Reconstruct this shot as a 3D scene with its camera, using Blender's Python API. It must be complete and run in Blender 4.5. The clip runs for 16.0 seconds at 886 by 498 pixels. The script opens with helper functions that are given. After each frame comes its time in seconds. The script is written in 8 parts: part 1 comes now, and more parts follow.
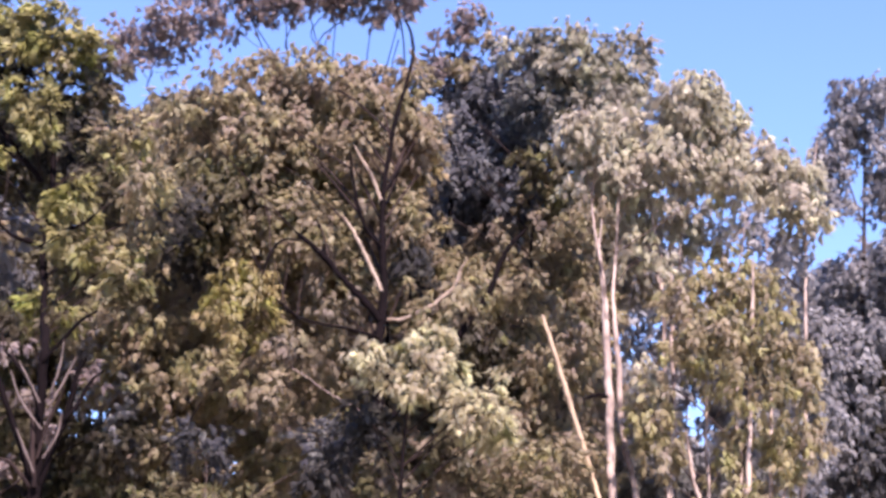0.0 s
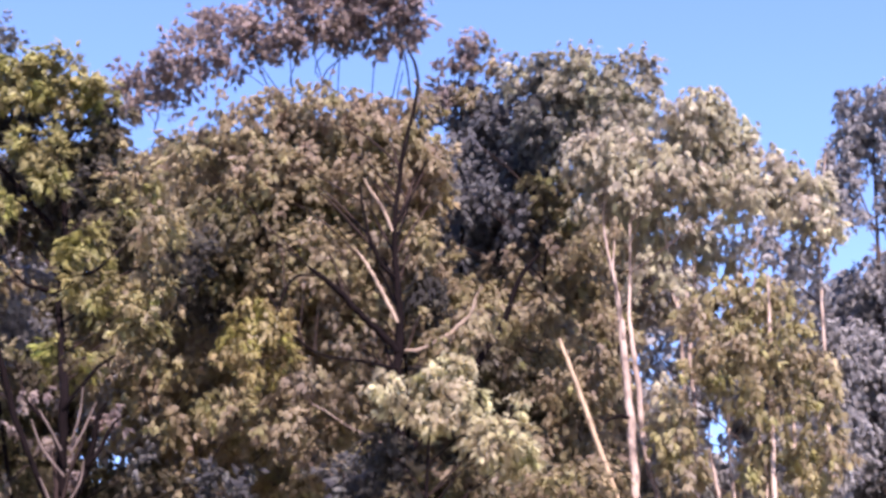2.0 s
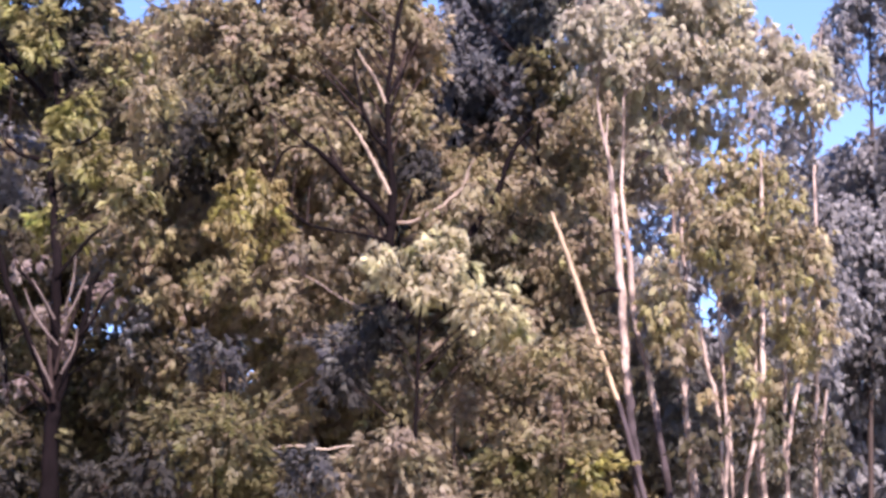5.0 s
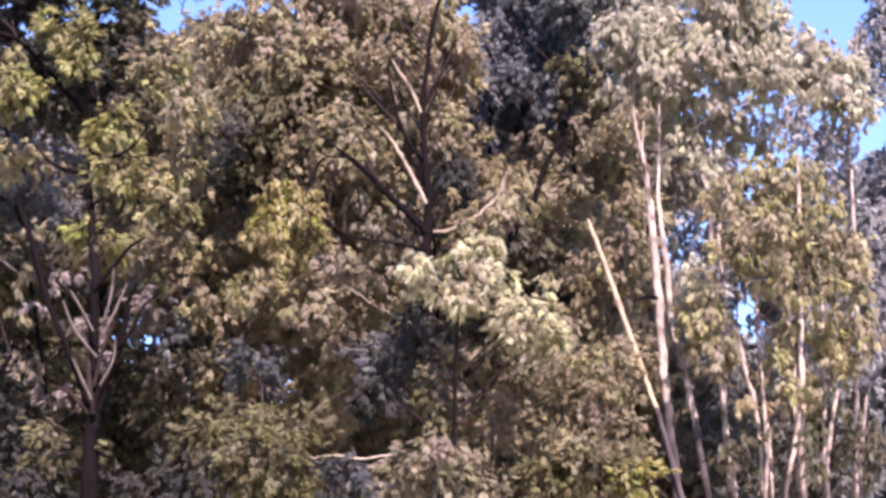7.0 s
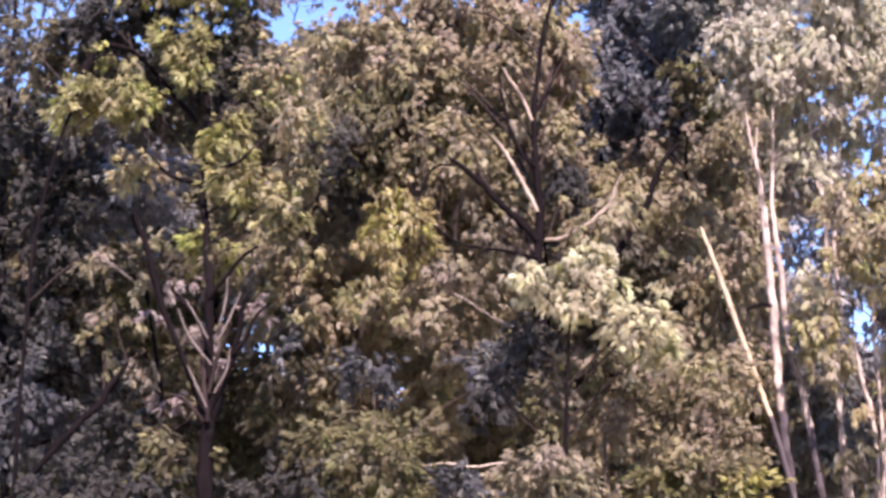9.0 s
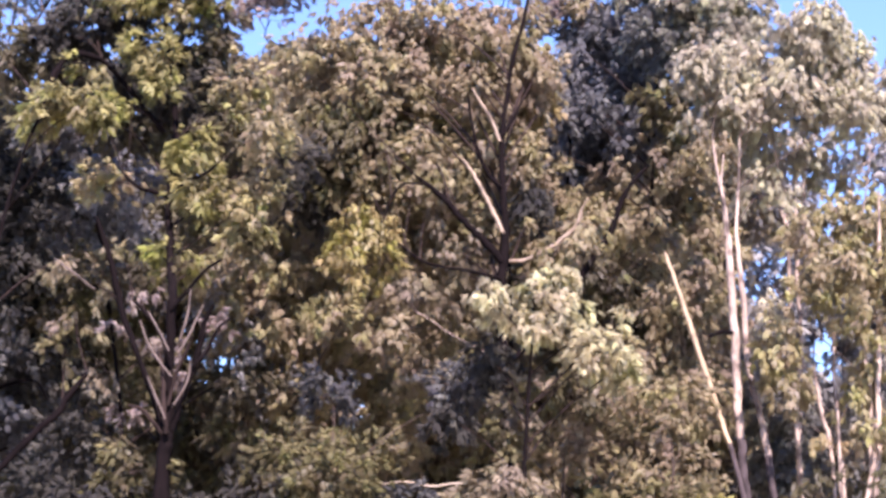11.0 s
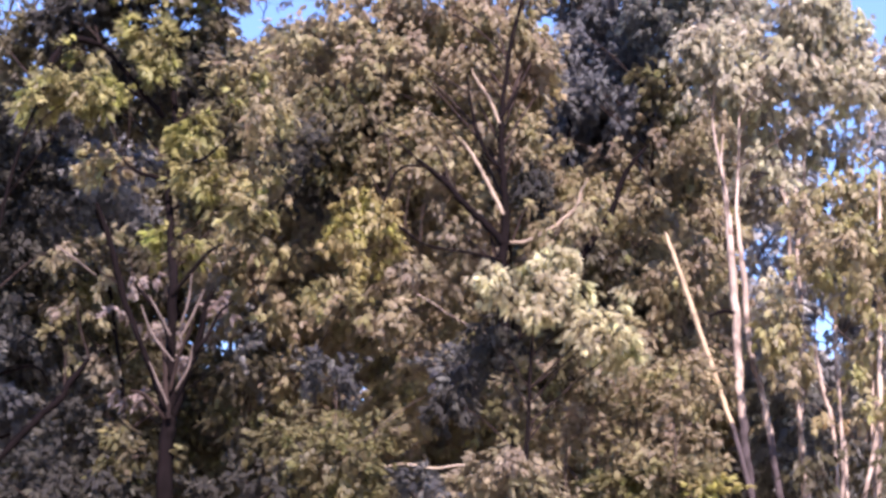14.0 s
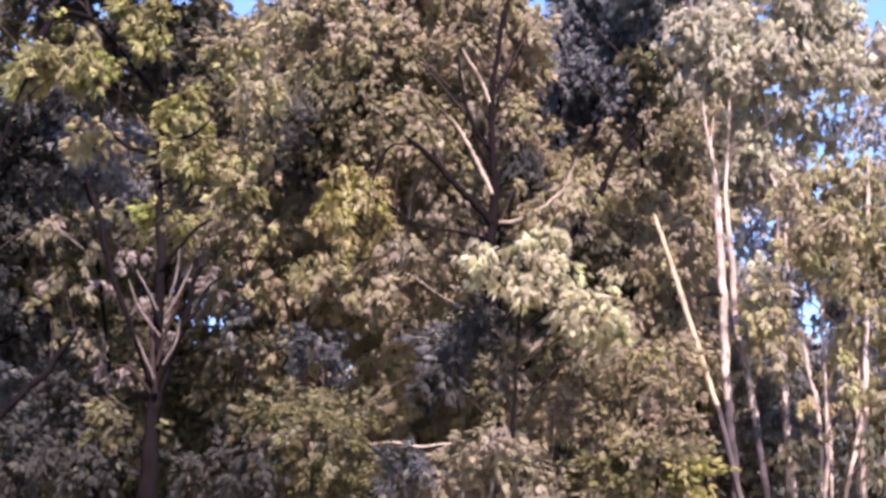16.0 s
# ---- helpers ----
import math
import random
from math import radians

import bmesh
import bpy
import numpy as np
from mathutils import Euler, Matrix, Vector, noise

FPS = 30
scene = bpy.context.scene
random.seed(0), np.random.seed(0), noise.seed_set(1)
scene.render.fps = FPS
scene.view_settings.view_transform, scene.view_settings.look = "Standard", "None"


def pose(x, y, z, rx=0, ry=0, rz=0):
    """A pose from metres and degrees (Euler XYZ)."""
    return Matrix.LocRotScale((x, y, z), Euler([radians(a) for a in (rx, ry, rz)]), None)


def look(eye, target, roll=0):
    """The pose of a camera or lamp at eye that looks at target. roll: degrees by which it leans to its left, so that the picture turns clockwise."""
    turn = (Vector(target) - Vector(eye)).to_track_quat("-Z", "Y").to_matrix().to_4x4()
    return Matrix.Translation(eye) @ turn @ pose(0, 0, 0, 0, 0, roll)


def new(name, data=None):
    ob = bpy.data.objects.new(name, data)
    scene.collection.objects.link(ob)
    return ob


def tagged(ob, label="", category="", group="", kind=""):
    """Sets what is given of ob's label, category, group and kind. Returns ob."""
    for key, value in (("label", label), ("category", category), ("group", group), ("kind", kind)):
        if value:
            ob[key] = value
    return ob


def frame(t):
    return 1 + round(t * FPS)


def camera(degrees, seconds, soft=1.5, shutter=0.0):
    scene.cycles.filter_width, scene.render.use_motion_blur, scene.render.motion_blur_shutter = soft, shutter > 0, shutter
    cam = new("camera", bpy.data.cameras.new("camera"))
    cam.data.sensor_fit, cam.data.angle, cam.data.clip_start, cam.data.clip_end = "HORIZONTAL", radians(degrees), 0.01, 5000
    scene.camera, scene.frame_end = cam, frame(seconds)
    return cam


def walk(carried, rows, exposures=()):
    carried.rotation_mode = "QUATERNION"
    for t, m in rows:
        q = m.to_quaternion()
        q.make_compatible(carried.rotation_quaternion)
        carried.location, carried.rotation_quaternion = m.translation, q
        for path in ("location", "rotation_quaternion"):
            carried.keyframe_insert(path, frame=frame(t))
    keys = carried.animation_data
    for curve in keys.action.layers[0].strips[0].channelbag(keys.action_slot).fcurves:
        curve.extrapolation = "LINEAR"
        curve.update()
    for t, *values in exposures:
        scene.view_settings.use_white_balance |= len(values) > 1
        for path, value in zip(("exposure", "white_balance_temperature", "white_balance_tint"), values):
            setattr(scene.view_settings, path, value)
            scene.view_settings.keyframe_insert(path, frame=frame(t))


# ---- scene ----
EYE = (0.0, 0.0, 1.6)
cam = camera(28, 16.0, soft=3.3)


def aim(turn, tilt, lean):
    """Camera pose at the standing point: degrees to the right, upwards, and leaning left."""
    return pose(*EYE, 90 + tilt, 0, -turn) @ pose(0, 0, 0, 0, 0, lean)


# seconds, turn, tilt, lean
PATH = [
    (0.0, 1.496, 16.544, 1.198),
    (0.5, 1.351, 17.622, 0.060),
    (1.0, 1.493, 17.458, -1.208),
    (1.5, 1.402, 17.346, -1.471),
    (2.0, 1.047, 17.476, -1.384),
    (2.5, 0.928, 17.293, -1.192),
    (3.0, 1.669, 17.022, -0.936),
    (3.5, 1.748, 15.576, -0.360),
    (4.0, 1.508, 13.468, -0.704),
    (6.3, 0.741, 13.344, -1.220),
    (6.5, 0.498, 13.447, -1.294),
    (7.0, 0.000, 13.669, -1.211),
    (7.5, -2.396, 13.606, -1.707),
    (8.0, -2.927, 13.460, -2.186),
    (8.2, -3.245, 13.944, -2.087),
    (10.3, -3.258, 14.005, 1.430),
    (10.5, -2.761, 14.093, 0.834),
    (11.0, -2.517, 14.590, 0.855),
    (11.5, -2.303, 15.850, 1.363),
    (12.0, -2.613, 16.389, 0.727),
    (12.5, -2.720, 16.232, 0.441),
    (13.0, -2.729, 15.568, 0.506),
    (13.5, -2.613, 14.643, 0.334),
    (14.0, -2.527, 14.015, 0.306),
    (14.5, -2.241, 13.115, 0.392),
    (15.0, -2.157, 13.180, 0.471),
    (15.5, -2.666, 13.203, 0.764),
    (16.0, -2.141, 13.338, 1.000),
]
walk(cam, [(t, aim(a, b, c)) for t, a, b, c in PATH], [(0.0, 1.77, 6320, 35), (3.4, 1.77, 6320, 35), (4.2, 1.84, 6320, 35), (6.5, 1.94, 6320, 35), (8.0, 2.04, 6320, 33), (11.0, 2.04, 6320, 33), (12.5, 1.92, 6320, 33), (16.0, 2.00, 6320, 32)])

# ---- light ----
SUN_EL, SUN_AZ = 46.0, 164.0
world = bpy.data.worlds.new("sky")
scene.world = world
world.use_nodes = True
wn = world.node_tree
sky = wn.nodes.new("ShaderNodeTexSky")
sky.sky_type = "NISHITA"
sky.sun_disc = False
sky.sun_elevation, sky.sun_rotation = radians(SUN_EL), radians(SUN_AZ)
sky.air_density, sky.dust_density, sky.ozone_density = 1.0, 0.0, 8.0
wn.links.new(sky.outputs[0], wn.nodes["Background"].inputs[0])
wn.nodes["Background"].inputs[1].default_value = 0.098

sun = new("sun", bpy.data.lights.new("sun", "SUN"))
sun.data.energy, sun.data.angle, sun.data.color = 4.7, radians(0.5), (1.0, 0.92, 0.8)
to_sun = Vector((math.sin(radians(SUN_AZ)) * math.cos(radians(SUN_EL)), math.cos(radians(SUN_AZ)) * math.cos(radians(SUN_EL)), math.sin(radians(SUN_EL))))
sun.matrix_world = look(to_sun * 80, (0, 0, 0))


# ---- materials ----
def material(name):
    m = bpy.data.materials.new(name)
    m.use_nodes = True
    return m, m.node_tree, m.node_tree.nodes["Principled BSDF"]


def ramp(nt, stops):
    n = nt.nodes.new("ShaderNodeValToRGB")
    els = n.color_ramp.elements
    while len(els) < len(stops):
        els.new(0.5)
    for e, (p, c) in zip(els, stops):
        e.position, e.color = p, (*c, 1)
    return n


def noise_tex(nt, scale, detail=4, stretch=None):
    co = nt.nodes.new("ShaderNodeTexCoord")
    n = nt.nodes.new("ShaderNodeTexNoise")
    n.inputs["Scale"].default_value, n.inputs["Detail"].default_value = scale, detail
    if stretch:
        mp = nt.nodes.new("ShaderNodeMapping")
        mp.inputs["Scale"].default_value = stretch
        nt.links.new(co.outputs["Object"], mp.inputs[0])
        nt.links.new(mp.outputs[0], n.inputs["Vector"])
    else:
        nt.links.new(co.outputs["Object"], n.inputs["Vector"])
    return n


def mix(nt, fac, a, b):
    n = nt.nodes.new("ShaderNodeMix")
    n.data_type = "RGBA"
    for sock, v in ((n.inputs[0], fac), (n.inputs[6], a), (n.inputs[7], b)):
        if isinstance(v, (int, float)):
            sock.default_value = v
        elif isinstance(v, tuple):
            sock.default_value = (*v, 1)
        else:
            nt.links.new(v, sock)
    return n.outputs[2]


def leaf_material(name, young, mid, old, dry, dryness=0.45, rough=0.42, through_light=0.7):
    """Leaves: each leaf its own shade, sprays drift in hue, some dry and brown."""
    m, nt, b = material(name)
    geo = nt.nodes.new("ShaderNodeNewGeometry")
    # The last stops brighten a few tufts: glints put into the leaf colour
    shade = ramp(nt, [(0.0, old), (0.3, mid), (0.8, mid), (0.92, young), (1.0, tuple(c * 1.3 for c in young))])
    nt.links.new(geo.outputs["Random Per Island"], shade.inputs[0])
    spray = noise_tex(nt, 1.1, 3)
    patch = ramp(nt, [(0.42, (0, 0, 0)), (0.68, (1, 1, 1))])
    nt.links.new(spray.outputs[0], patch.inputs[0])
    amount = nt.nodes.new("ShaderNodeMath")
    amount.operation = "MULTIPLY"
    amount.inputs[1].default_value = dryness
    nt.links.new(patch.outputs[0], amount.inputs[0])
    colour = mix(nt, amount.outputs[0], shade.outputs[0], dry)
    tuft = noise_tex(nt, 0.9, 4)
    drift = nt.nodes.new("ShaderNodeMapRange")
    drift.inputs[1].default_value, drift.inputs[2].default_value = 0.3, 0.7
    drift.inputs[3].default_value, drift.inputs[4].default_value = 0.474, 0.55
    nt.links.new(tuft.outputs[0], drift.inputs[0])
    hue = nt.nodes.new("ShaderNodeHueSaturation")
    nt.links.new(colour, hue.inputs["Color"])
    nt.links.new(drift.outputs[0], hue.inputs["Hue"])
    rich = nt.nodes.new("ShaderNodeMapRange")
    rich.inputs[1].default_value, rich.inputs[2].default_value = 0.35, 0.65
    rich.inputs[3].default_value, rich.inputs[4].default_value = 0.8, 1.14
    nt.links.new(tuft.outputs[0], rich.inputs[0])
    nt.links.new(rich.outputs[0], hue.inputs["Saturation"])
    hue.inputs["Value"].default_value = 1.12
    colour = hue.outputs[0]
    nt.links.new(colour, b.inputs["Base Color"])
    b.inputs["Roughness"].default_value = rough
    b.inputs["Specular IOR Level"].default_value = 0.3
    tr = nt.nodes.new("ShaderNodeBsdfTranslucent")
    nt.links.new(mix(nt, 0.35, colour, young), tr.inputs[0])
    mx = nt.nodes.new("ShaderNodeMixShader")
    mx.inputs[0].default_value = through_light
    nt.links.new(b.outputs[0], mx.inputs[1])
    nt.links.new(tr.outputs[0], mx.inputs[2])
    nt.links.new(mx.outputs[0], nt.nodes["Material Output"].inputs[0])
    return m


def bark_material(name, light, mid, dark, streak=0.5, rough=0.75):
    """Gum bark: long vertical streaks, blotches where it peels, fine relief."""
    m, nt, b = material(name)
    long = noise_tex(nt, 5.0, 5, (1, 1, 0.12))
    blotch = noise_tex(nt, 1.4, 4)
    r1 = ramp(nt, [(0.3, mid), (0.62, light)])
    nt.links.new(long.outputs[0], r1.inputs[0])
    r2 = ramp(nt, [(streak, (0, 0, 0)), (streak + 0.14, (1, 1, 1))])
    nt.links.new(blotch.outputs[0], r2.inputs[0])
    nt.links.new(mix(nt, r2.outputs[0], r1.outputs[0], dark), b.inputs["Base Color"])
    b.inputs["Roughness"].default_value = rough
    b.inputs["Specular IOR Level"].default_value = 0.2 if light[0] > 0.1 else 0.04
    fine = noise_tex(nt, 30, 4, (1, 1, 0.2))
    bump = nt.nodes.new("ShaderNodeBump")
    bump.inputs["Strength"].default_value, bump.inputs["Distance"].default_value = 0.5, 0.02
    nt.links.new(fine.outputs[0], bump.inputs["Height"])
    nt.links.new(bump.outputs[0], b.inputs["Normal"])
    return m


LEAF_OLIVE = leaf_material("olive_leaves", (0.37, 0.318, 0.2), (0.272, 0.225, 0.14), (0.195, 0.153, 0.12), (0.33, 0.25, 0.19), 0.6)
LEAF_MOSS = leaf_material("moss_olive_leaves", (0.26, 0.235, 0.125), (0.148, 0.127, 0.073), (0.085, 0.071, 0.052), (0.17, 0.125, 0.088))
LEAF_YELLOW = leaf_material("wattle_leaves", (0.37, 0.34, 0.142), (0.23, 0.21, 0.09), (0.103, 0.095, 0.046), (0.2, 0.163, 0.087), 0.3)
# Brown-green with shade worked into it, for dim crown parts
LEAF_DEEP = leaf_material("shade_brown_green_leaves", (0.19, 0.17, 0.1), (0.098, 0.087, 0.058), (0.058, 0.051, 0.045), (0.125, 0.092, 0.073), 0.5)
# Bluish near-black: shade put into the leaf colour
LEAF_COOL_SHADE = leaf_material("cool_shade_leaves", (0.2, 0.2, 0.188), (0.095, 0.097, 0.106), (0.054, 0.057, 0.069), (0.07, 0.066, 0.07), 0.3, 0.8)
LEAF_PINK = leaf_material("pinkish_leaves", (0.37, 0.305, 0.29), (0.265, 0.215, 0.208), (0.17, 0.142, 0.147), (0.29, 0.21, 0.195))
LEAF_GREY = leaf_material("grey_green_leaves", (0.3, 0.3, 0.25), (0.15, 0.15, 0.144), (0.075, 0.077, 0.085), (0.12, 0.105, 0.095), 0.3)
# Lit copy of the grey-green leaves, for the gum's sunny shoulder
LEAF_SAGE_SUNLIT = leaf_material("sunlit_sage_leaves", (0.43, 0.41, 0.305), (0.29, 0.272, 0.21), (0.19, 0.17, 0.15), (0.27, 0.222, 0.185), 0.35)
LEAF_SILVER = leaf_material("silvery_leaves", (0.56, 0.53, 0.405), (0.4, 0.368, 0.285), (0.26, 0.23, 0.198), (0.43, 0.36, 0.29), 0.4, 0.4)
LEAF_BLUE = leaf_material("blue_grey_leaves", (0.42, 0.42, 0.42), (0.26, 0.26, 0.27), (0.135, 0.139, 0.16), (0.25, 0.222, 0.212), 0.3)
LEAF_LIME = leaf_material("sapling_leaves", (0.43, 0.385, 0.21), (0.295, 0.252, 0.145), (0.17, 0.138, 0.106), (0.39, 0.295, 0.22), 0.5)
LEAF_CREAM = leaf_material("cream_leaves", (0.62, 0.58, 0.39), (0.44, 0.4, 0.265), (0.25, 0.215, 0.155), (0.47, 0.395, 0.29), 0.4, 0.4)
LEAF_AMBER = leaf_material("amber_olive_leaves", (0.44, 0.345, 0.2), (0.341, 0.264, 0.154), (0.223, 0.171, 0.115), (0.4, 0.26, 0.18), 0.5)
LEAF_BLUSH = leaf_material("blush_cream_leaves", (0.35, 0.295, 0.215), (0.23, 0.19, 0.142), (0.13, 0.102, 0.083), (0.33, 0.255, 0.195), 0.5)
# Shaded copy of the grey-green leaves, for the gum's dark side
LEAF_NAVY_SHADED = leaf_material("shaded_slate_leaves", (0.25, 0.255, 0.255), (0.12, 0.125, 0.138), (0.068, 0.073, 0.088), (0.1, 0.092, 0.096), 0.3, 0.6)
LEAF_RUSSET = leaf_material("russet_olive_leaves", (0.39, 0.33, 0.22), (0.28, 0.23, 0.152), (0.185, 0.149, 0.11), (0.34, 0.255, 0.19), 0.6)
LEAF_MUSTARD = leaf_material("mustard_leaves", (0.42, 0.355, 0.17), (0.3, 0.248, 0.115), (0.18, 0.145, 0.085), (0.34, 0.255, 0.16), 0.4)
# Very dark leaf tone that paints shade inside and below the crowns
LEAF_SHADE = leaf_material("painted_shade_leaves", (0.115, 0.11, 0.095), (0.063, 0.06, 0.057), (0.04, 0.04, 0.044), (0.046, 0.039, 0.035), 0.3, 0.8)
BARK_CREAM = bark_material("cream_bark", (0.39, 0.305, 0.255), (0.22, 0.166, 0.14), (0.07, 0.052, 0.046), 0.48)
BARK_PINK = bark_material("pale_pink_bark", (0.36, 0.28, 0.245), (0.22, 0.17, 0.15), (0.09, 0.068, 0.06), 0.5)
BARK_BONE = bark_material("bone_dead_wood", (0.56, 0.46, 0.36), (0.38, 0.3, 0.23), (0.2, 0.15, 0.11), 0.54)
# Dark grey bark that paints shade on the lower stems
BARK_FOOT_SHADE = bark_material("foot_shade_bark", (0.075, 0.06, 0.064), (0.05, 0.04, 0.043), (0.025, 0.02, 0.021), 0.5, 0.9)
BARK_POLE = bark_material("tan_dead_wood", (0.37, 0.28, 0.19), (0.25, 0.185, 0.125), (0.13, 0.095, 0.068), 0.56)
# Tan bark lightened to paint limbs in the sun
BARK_SUNLIT = bark_material("sunlit_tan_bark", (0.34, 0.265, 0.2), (0.22, 0.165, 0.125), (0.1, 0.075, 0.06), 0.52)
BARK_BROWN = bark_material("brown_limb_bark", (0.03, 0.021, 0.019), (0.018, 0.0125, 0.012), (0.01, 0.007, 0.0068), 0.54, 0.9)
BARK_DUSK = bark_material("dusky_twig_bark", (0.12, 0.093, 0.082), (0.072, 0.055, 0.048), (0.036, 0.028, 0.025), 0.54)
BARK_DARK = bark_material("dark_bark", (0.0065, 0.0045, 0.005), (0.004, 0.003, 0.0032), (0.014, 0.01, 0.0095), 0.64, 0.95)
BARK_GREY = bark_material("grey_bark", (0.06, 0.045, 0.04), (0.038, 0.029, 0.026), (0.02, 0.015, 0.014), 0.55, 0.9)


# ---- builders ----
COUNT = [0]


def mesh_object(name, verts, faces, mat, parent, smooth=False):
    me = bpy.data.meshes.new(name)
    me.vertices.add(len(verts))
    me.vertices.foreach_set("co", np.asarray(verts, np.float32).ravel())
    me.loops.add(faces.size)
    me.loops.foreach_set("vertex_index", faces.astype(np.int32).ravel())
    me.polygons.add(len(faces))
    me.polygons.foreach_set("loop_start", np.arange(0, faces.size, faces.shape[1], dtype=np.int32))
    if smooth:
        me.polygons.foreach_set("use_smooth", np.ones(len(faces), bool))
    me.update(calc_edges=True)
    me.materials.append(mat)
    ob = new(name, me)
    if parent:
        ob.parent = parent
    return ob


def tree(name, at, leaf, bark, label, category, droop=0.6, size=1.0, fine=6):
    root = new(name)
    root.location = (*at, 0)
    tagged(root, label, category, "trees of the grove" if "tree" in category else "understorey shrubs")
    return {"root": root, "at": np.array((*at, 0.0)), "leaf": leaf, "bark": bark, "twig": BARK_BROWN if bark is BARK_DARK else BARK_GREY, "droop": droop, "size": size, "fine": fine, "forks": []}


def tube(points, sides, rng, rough=0.08, steps=5):
    """A tapered, slightly crooked, knobbly limb through a few nodes; each node is (x, y, z, radius)."""
    p = np.array(points, float)
    n = len(p)
    s = np.linspace(0, n - 1, (n - 1) * steps + 1)
    i = np.clip(s.astype(int), 0, n - 2)
    f = (s - i)[:, None]
    pad = np.vstack([2 * p[0] - p[1], p, 2 * p[-1] - p[-2]])
    a, b, c, d = pad[i], pad[i + 1], pad[i + 2], pad[i + 3]
    q = 0.5 * (2 * b + (c - a) * f + (2 * a - 5 * b + 4 * c - d) * f ** 2 + (3 * b - a - 3 * c + d) * f ** 3)
    q[:, 3] = np.interp(s, np.arange(n), p[:, 3])
    q[1:-1, :3] += rng.normal(0, 0.12, (len(q) - 2, 3)) * q[1:-1, 3:4]
    t = np.gradient(q[:, :3], axis=0)
    t /= np.linalg.norm(t, axis=1)[:, None] + 1e-9
    ref = np.array((0.3, 1.0, 0.12))
    u = np.cross(t, ref)
    u /= np.linalg.norm(u, axis=1)[:, None] + 1e-9
    v = np.cross(t, u)
    ang = np.arange(sides) * 2 * np.pi / sides
    rad = q[:, 3:4] * (1 + rng.normal(0, rough, (len(q), sides)))
    ring = q[:, None, :3] + rad[:, :, None] * (np.cos(ang)[None, :, None] * u[:, None] + np.sin(ang)[None, :, None] * v[:, None])
    verts = ring.reshape(-1, 3)
    k = np.arange(len(q) - 1)[:, None] * sides
    j = np.arange(sides)[None]
    j2 = (j + 1) % sides
    faces = np.stack([k + j, k + j2, k + sides + j2, k + sides + j], -1).reshape(-1, 4)
    return verts, faces, q


def stem(t, name, points, sides):
    COUNT[0] += 1
    rng = np.random.default_rng(COUNT[0])
    verts, faces, q = tube(points, sides, rng)
    t["forks"].append(q)
    return mesh_object(name, verts - t["at"], faces, t["bark"], t["root"], True)


def trunk(t, points, bark=None):
    ob = stem(t, "trunk", points, 12)
    if bark:
        # A bark given here darkens the lower trunk in place of shade
        ob.data.materials[0] = bark
        tagged(ob, "lower trunk, bark darkened for the shade there")
    return ob


def limb(t, points, bark=None):
    ob = stem(t, "limb", points, 8)
    if bark:
        ob.data.materials[0] = bark
        # On the forked gum, pale limbs have sunlight put into their bark
        tagged(ob, "dark bare side limb" if bark in (BARK_DARK, BARK_GREY, BARK_BROWN, BARK_DUSK) else "pale bare limb, painted sunlit on the forked gum")
    return ob


def leaves(rng, centres, axes, faces_to, per, length, width, loose):
    """Hanging tufts: the pointed leaves of a tuft fan out from one twig end, each a bent four-cornered blade."""
    n = len(centres) * per
    c = np.repeat(centres, per, 0)
    d = np.repeat(axes, per, 0) + rng.normal(0, loose, (n, 3))
    d /= np.linalg.norm(d, axis=1)[:, None]
    flat = np.repeat(faces_to + rng.normal(0, 0.28, faces_to.shape), per, 0) + rng.normal(0, 0.16, (n, 3))
    w = np.cross(d, flat)
    w /= np.linalg.norm(w, axis=1)[:, None] + 1e-9
    ln = (length * rng.uniform(0.55, 1.35, n))[:, None]
    wd = (width * rng.uniform(0.7, 1.3, n))[:, None]
    bend = np.cross(w, d) * ln * rng.uniform(-0.14, 0.14, (n, 1))
    blade = np.stack([c + d * ln * 0.5 + w * wd * 0.5 + bend, c + d * ln, c + d * ln * 0.45 - w * wd * 0.5 + bend], 1)
    k = np.arange(len(centres))
    own = len(centres) + np.arange(n) * 3
    faces = np.stack([np.repeat(k, per), own, own + 1, own + 2], 1)
    return np.vstack([centres, blade.reshape(-1, 3)]), faces


def foliage(t, x, y, z, rx, ry, rz, dens, leaf=None):
    """One rounded mass of the crown: puffs of leaf sprays round a branch, ragged at the rim."""
    COUNT[0] += 1
    rng = np.random.default_rng(1000 + COUNT[0])
    mid, rad = np.array((x, y, z)), np.array((rx, ry, rz))
    n = max(2, int(dens * 42.0 * rx * rz / t["size"] ** 2))
    d = rng.normal(0, 1, (n, 3))
    d /= np.linalg.norm(d, axis=1)[:, None]
    ph = rng.uniform(0, 6.28, 3)
    lobes = 1 + 0.18 * np.sin(d @ (3.1, 1.7, 2.3) * 2 + ph[0]) + 0.12 * np.sin(d @ (-2.2, 3.3, 4.1) * 2 + ph[1])
    puffs = mid + d * rad * (lobes * rng.uniform(0.35, 1.0, n) ** 0.6)[:, None]
    # hanging strands of leaf tufts, straighter down the more the tree weeps
    per = 9 if t["size"] < 1.5 else 6
    k = np.repeat(np.arange(n), per)
    fall = d * (1.1 - 0.6 * t["droop"]) + rng.normal(0, 0.3, (n, 3)) + (0, 0, -1.5 * t["droop"])
    fall /= np.linalg.norm(fall, axis=1)[:, None] + 1e-9
    reach = np.minimum(0.8 * t["size"] * rng.uniform(0.5, 1.3, n), 1.1 * min(rx, rz))
    along = rng.uniform(-0.3, 0.8, len(k))
    off = rng.normal(0, 1, (len(k), 3)) * 0.1 * t["size"]
    sprays = puffs[k] + fall[k] * (along * reach[k])[:, None] + off
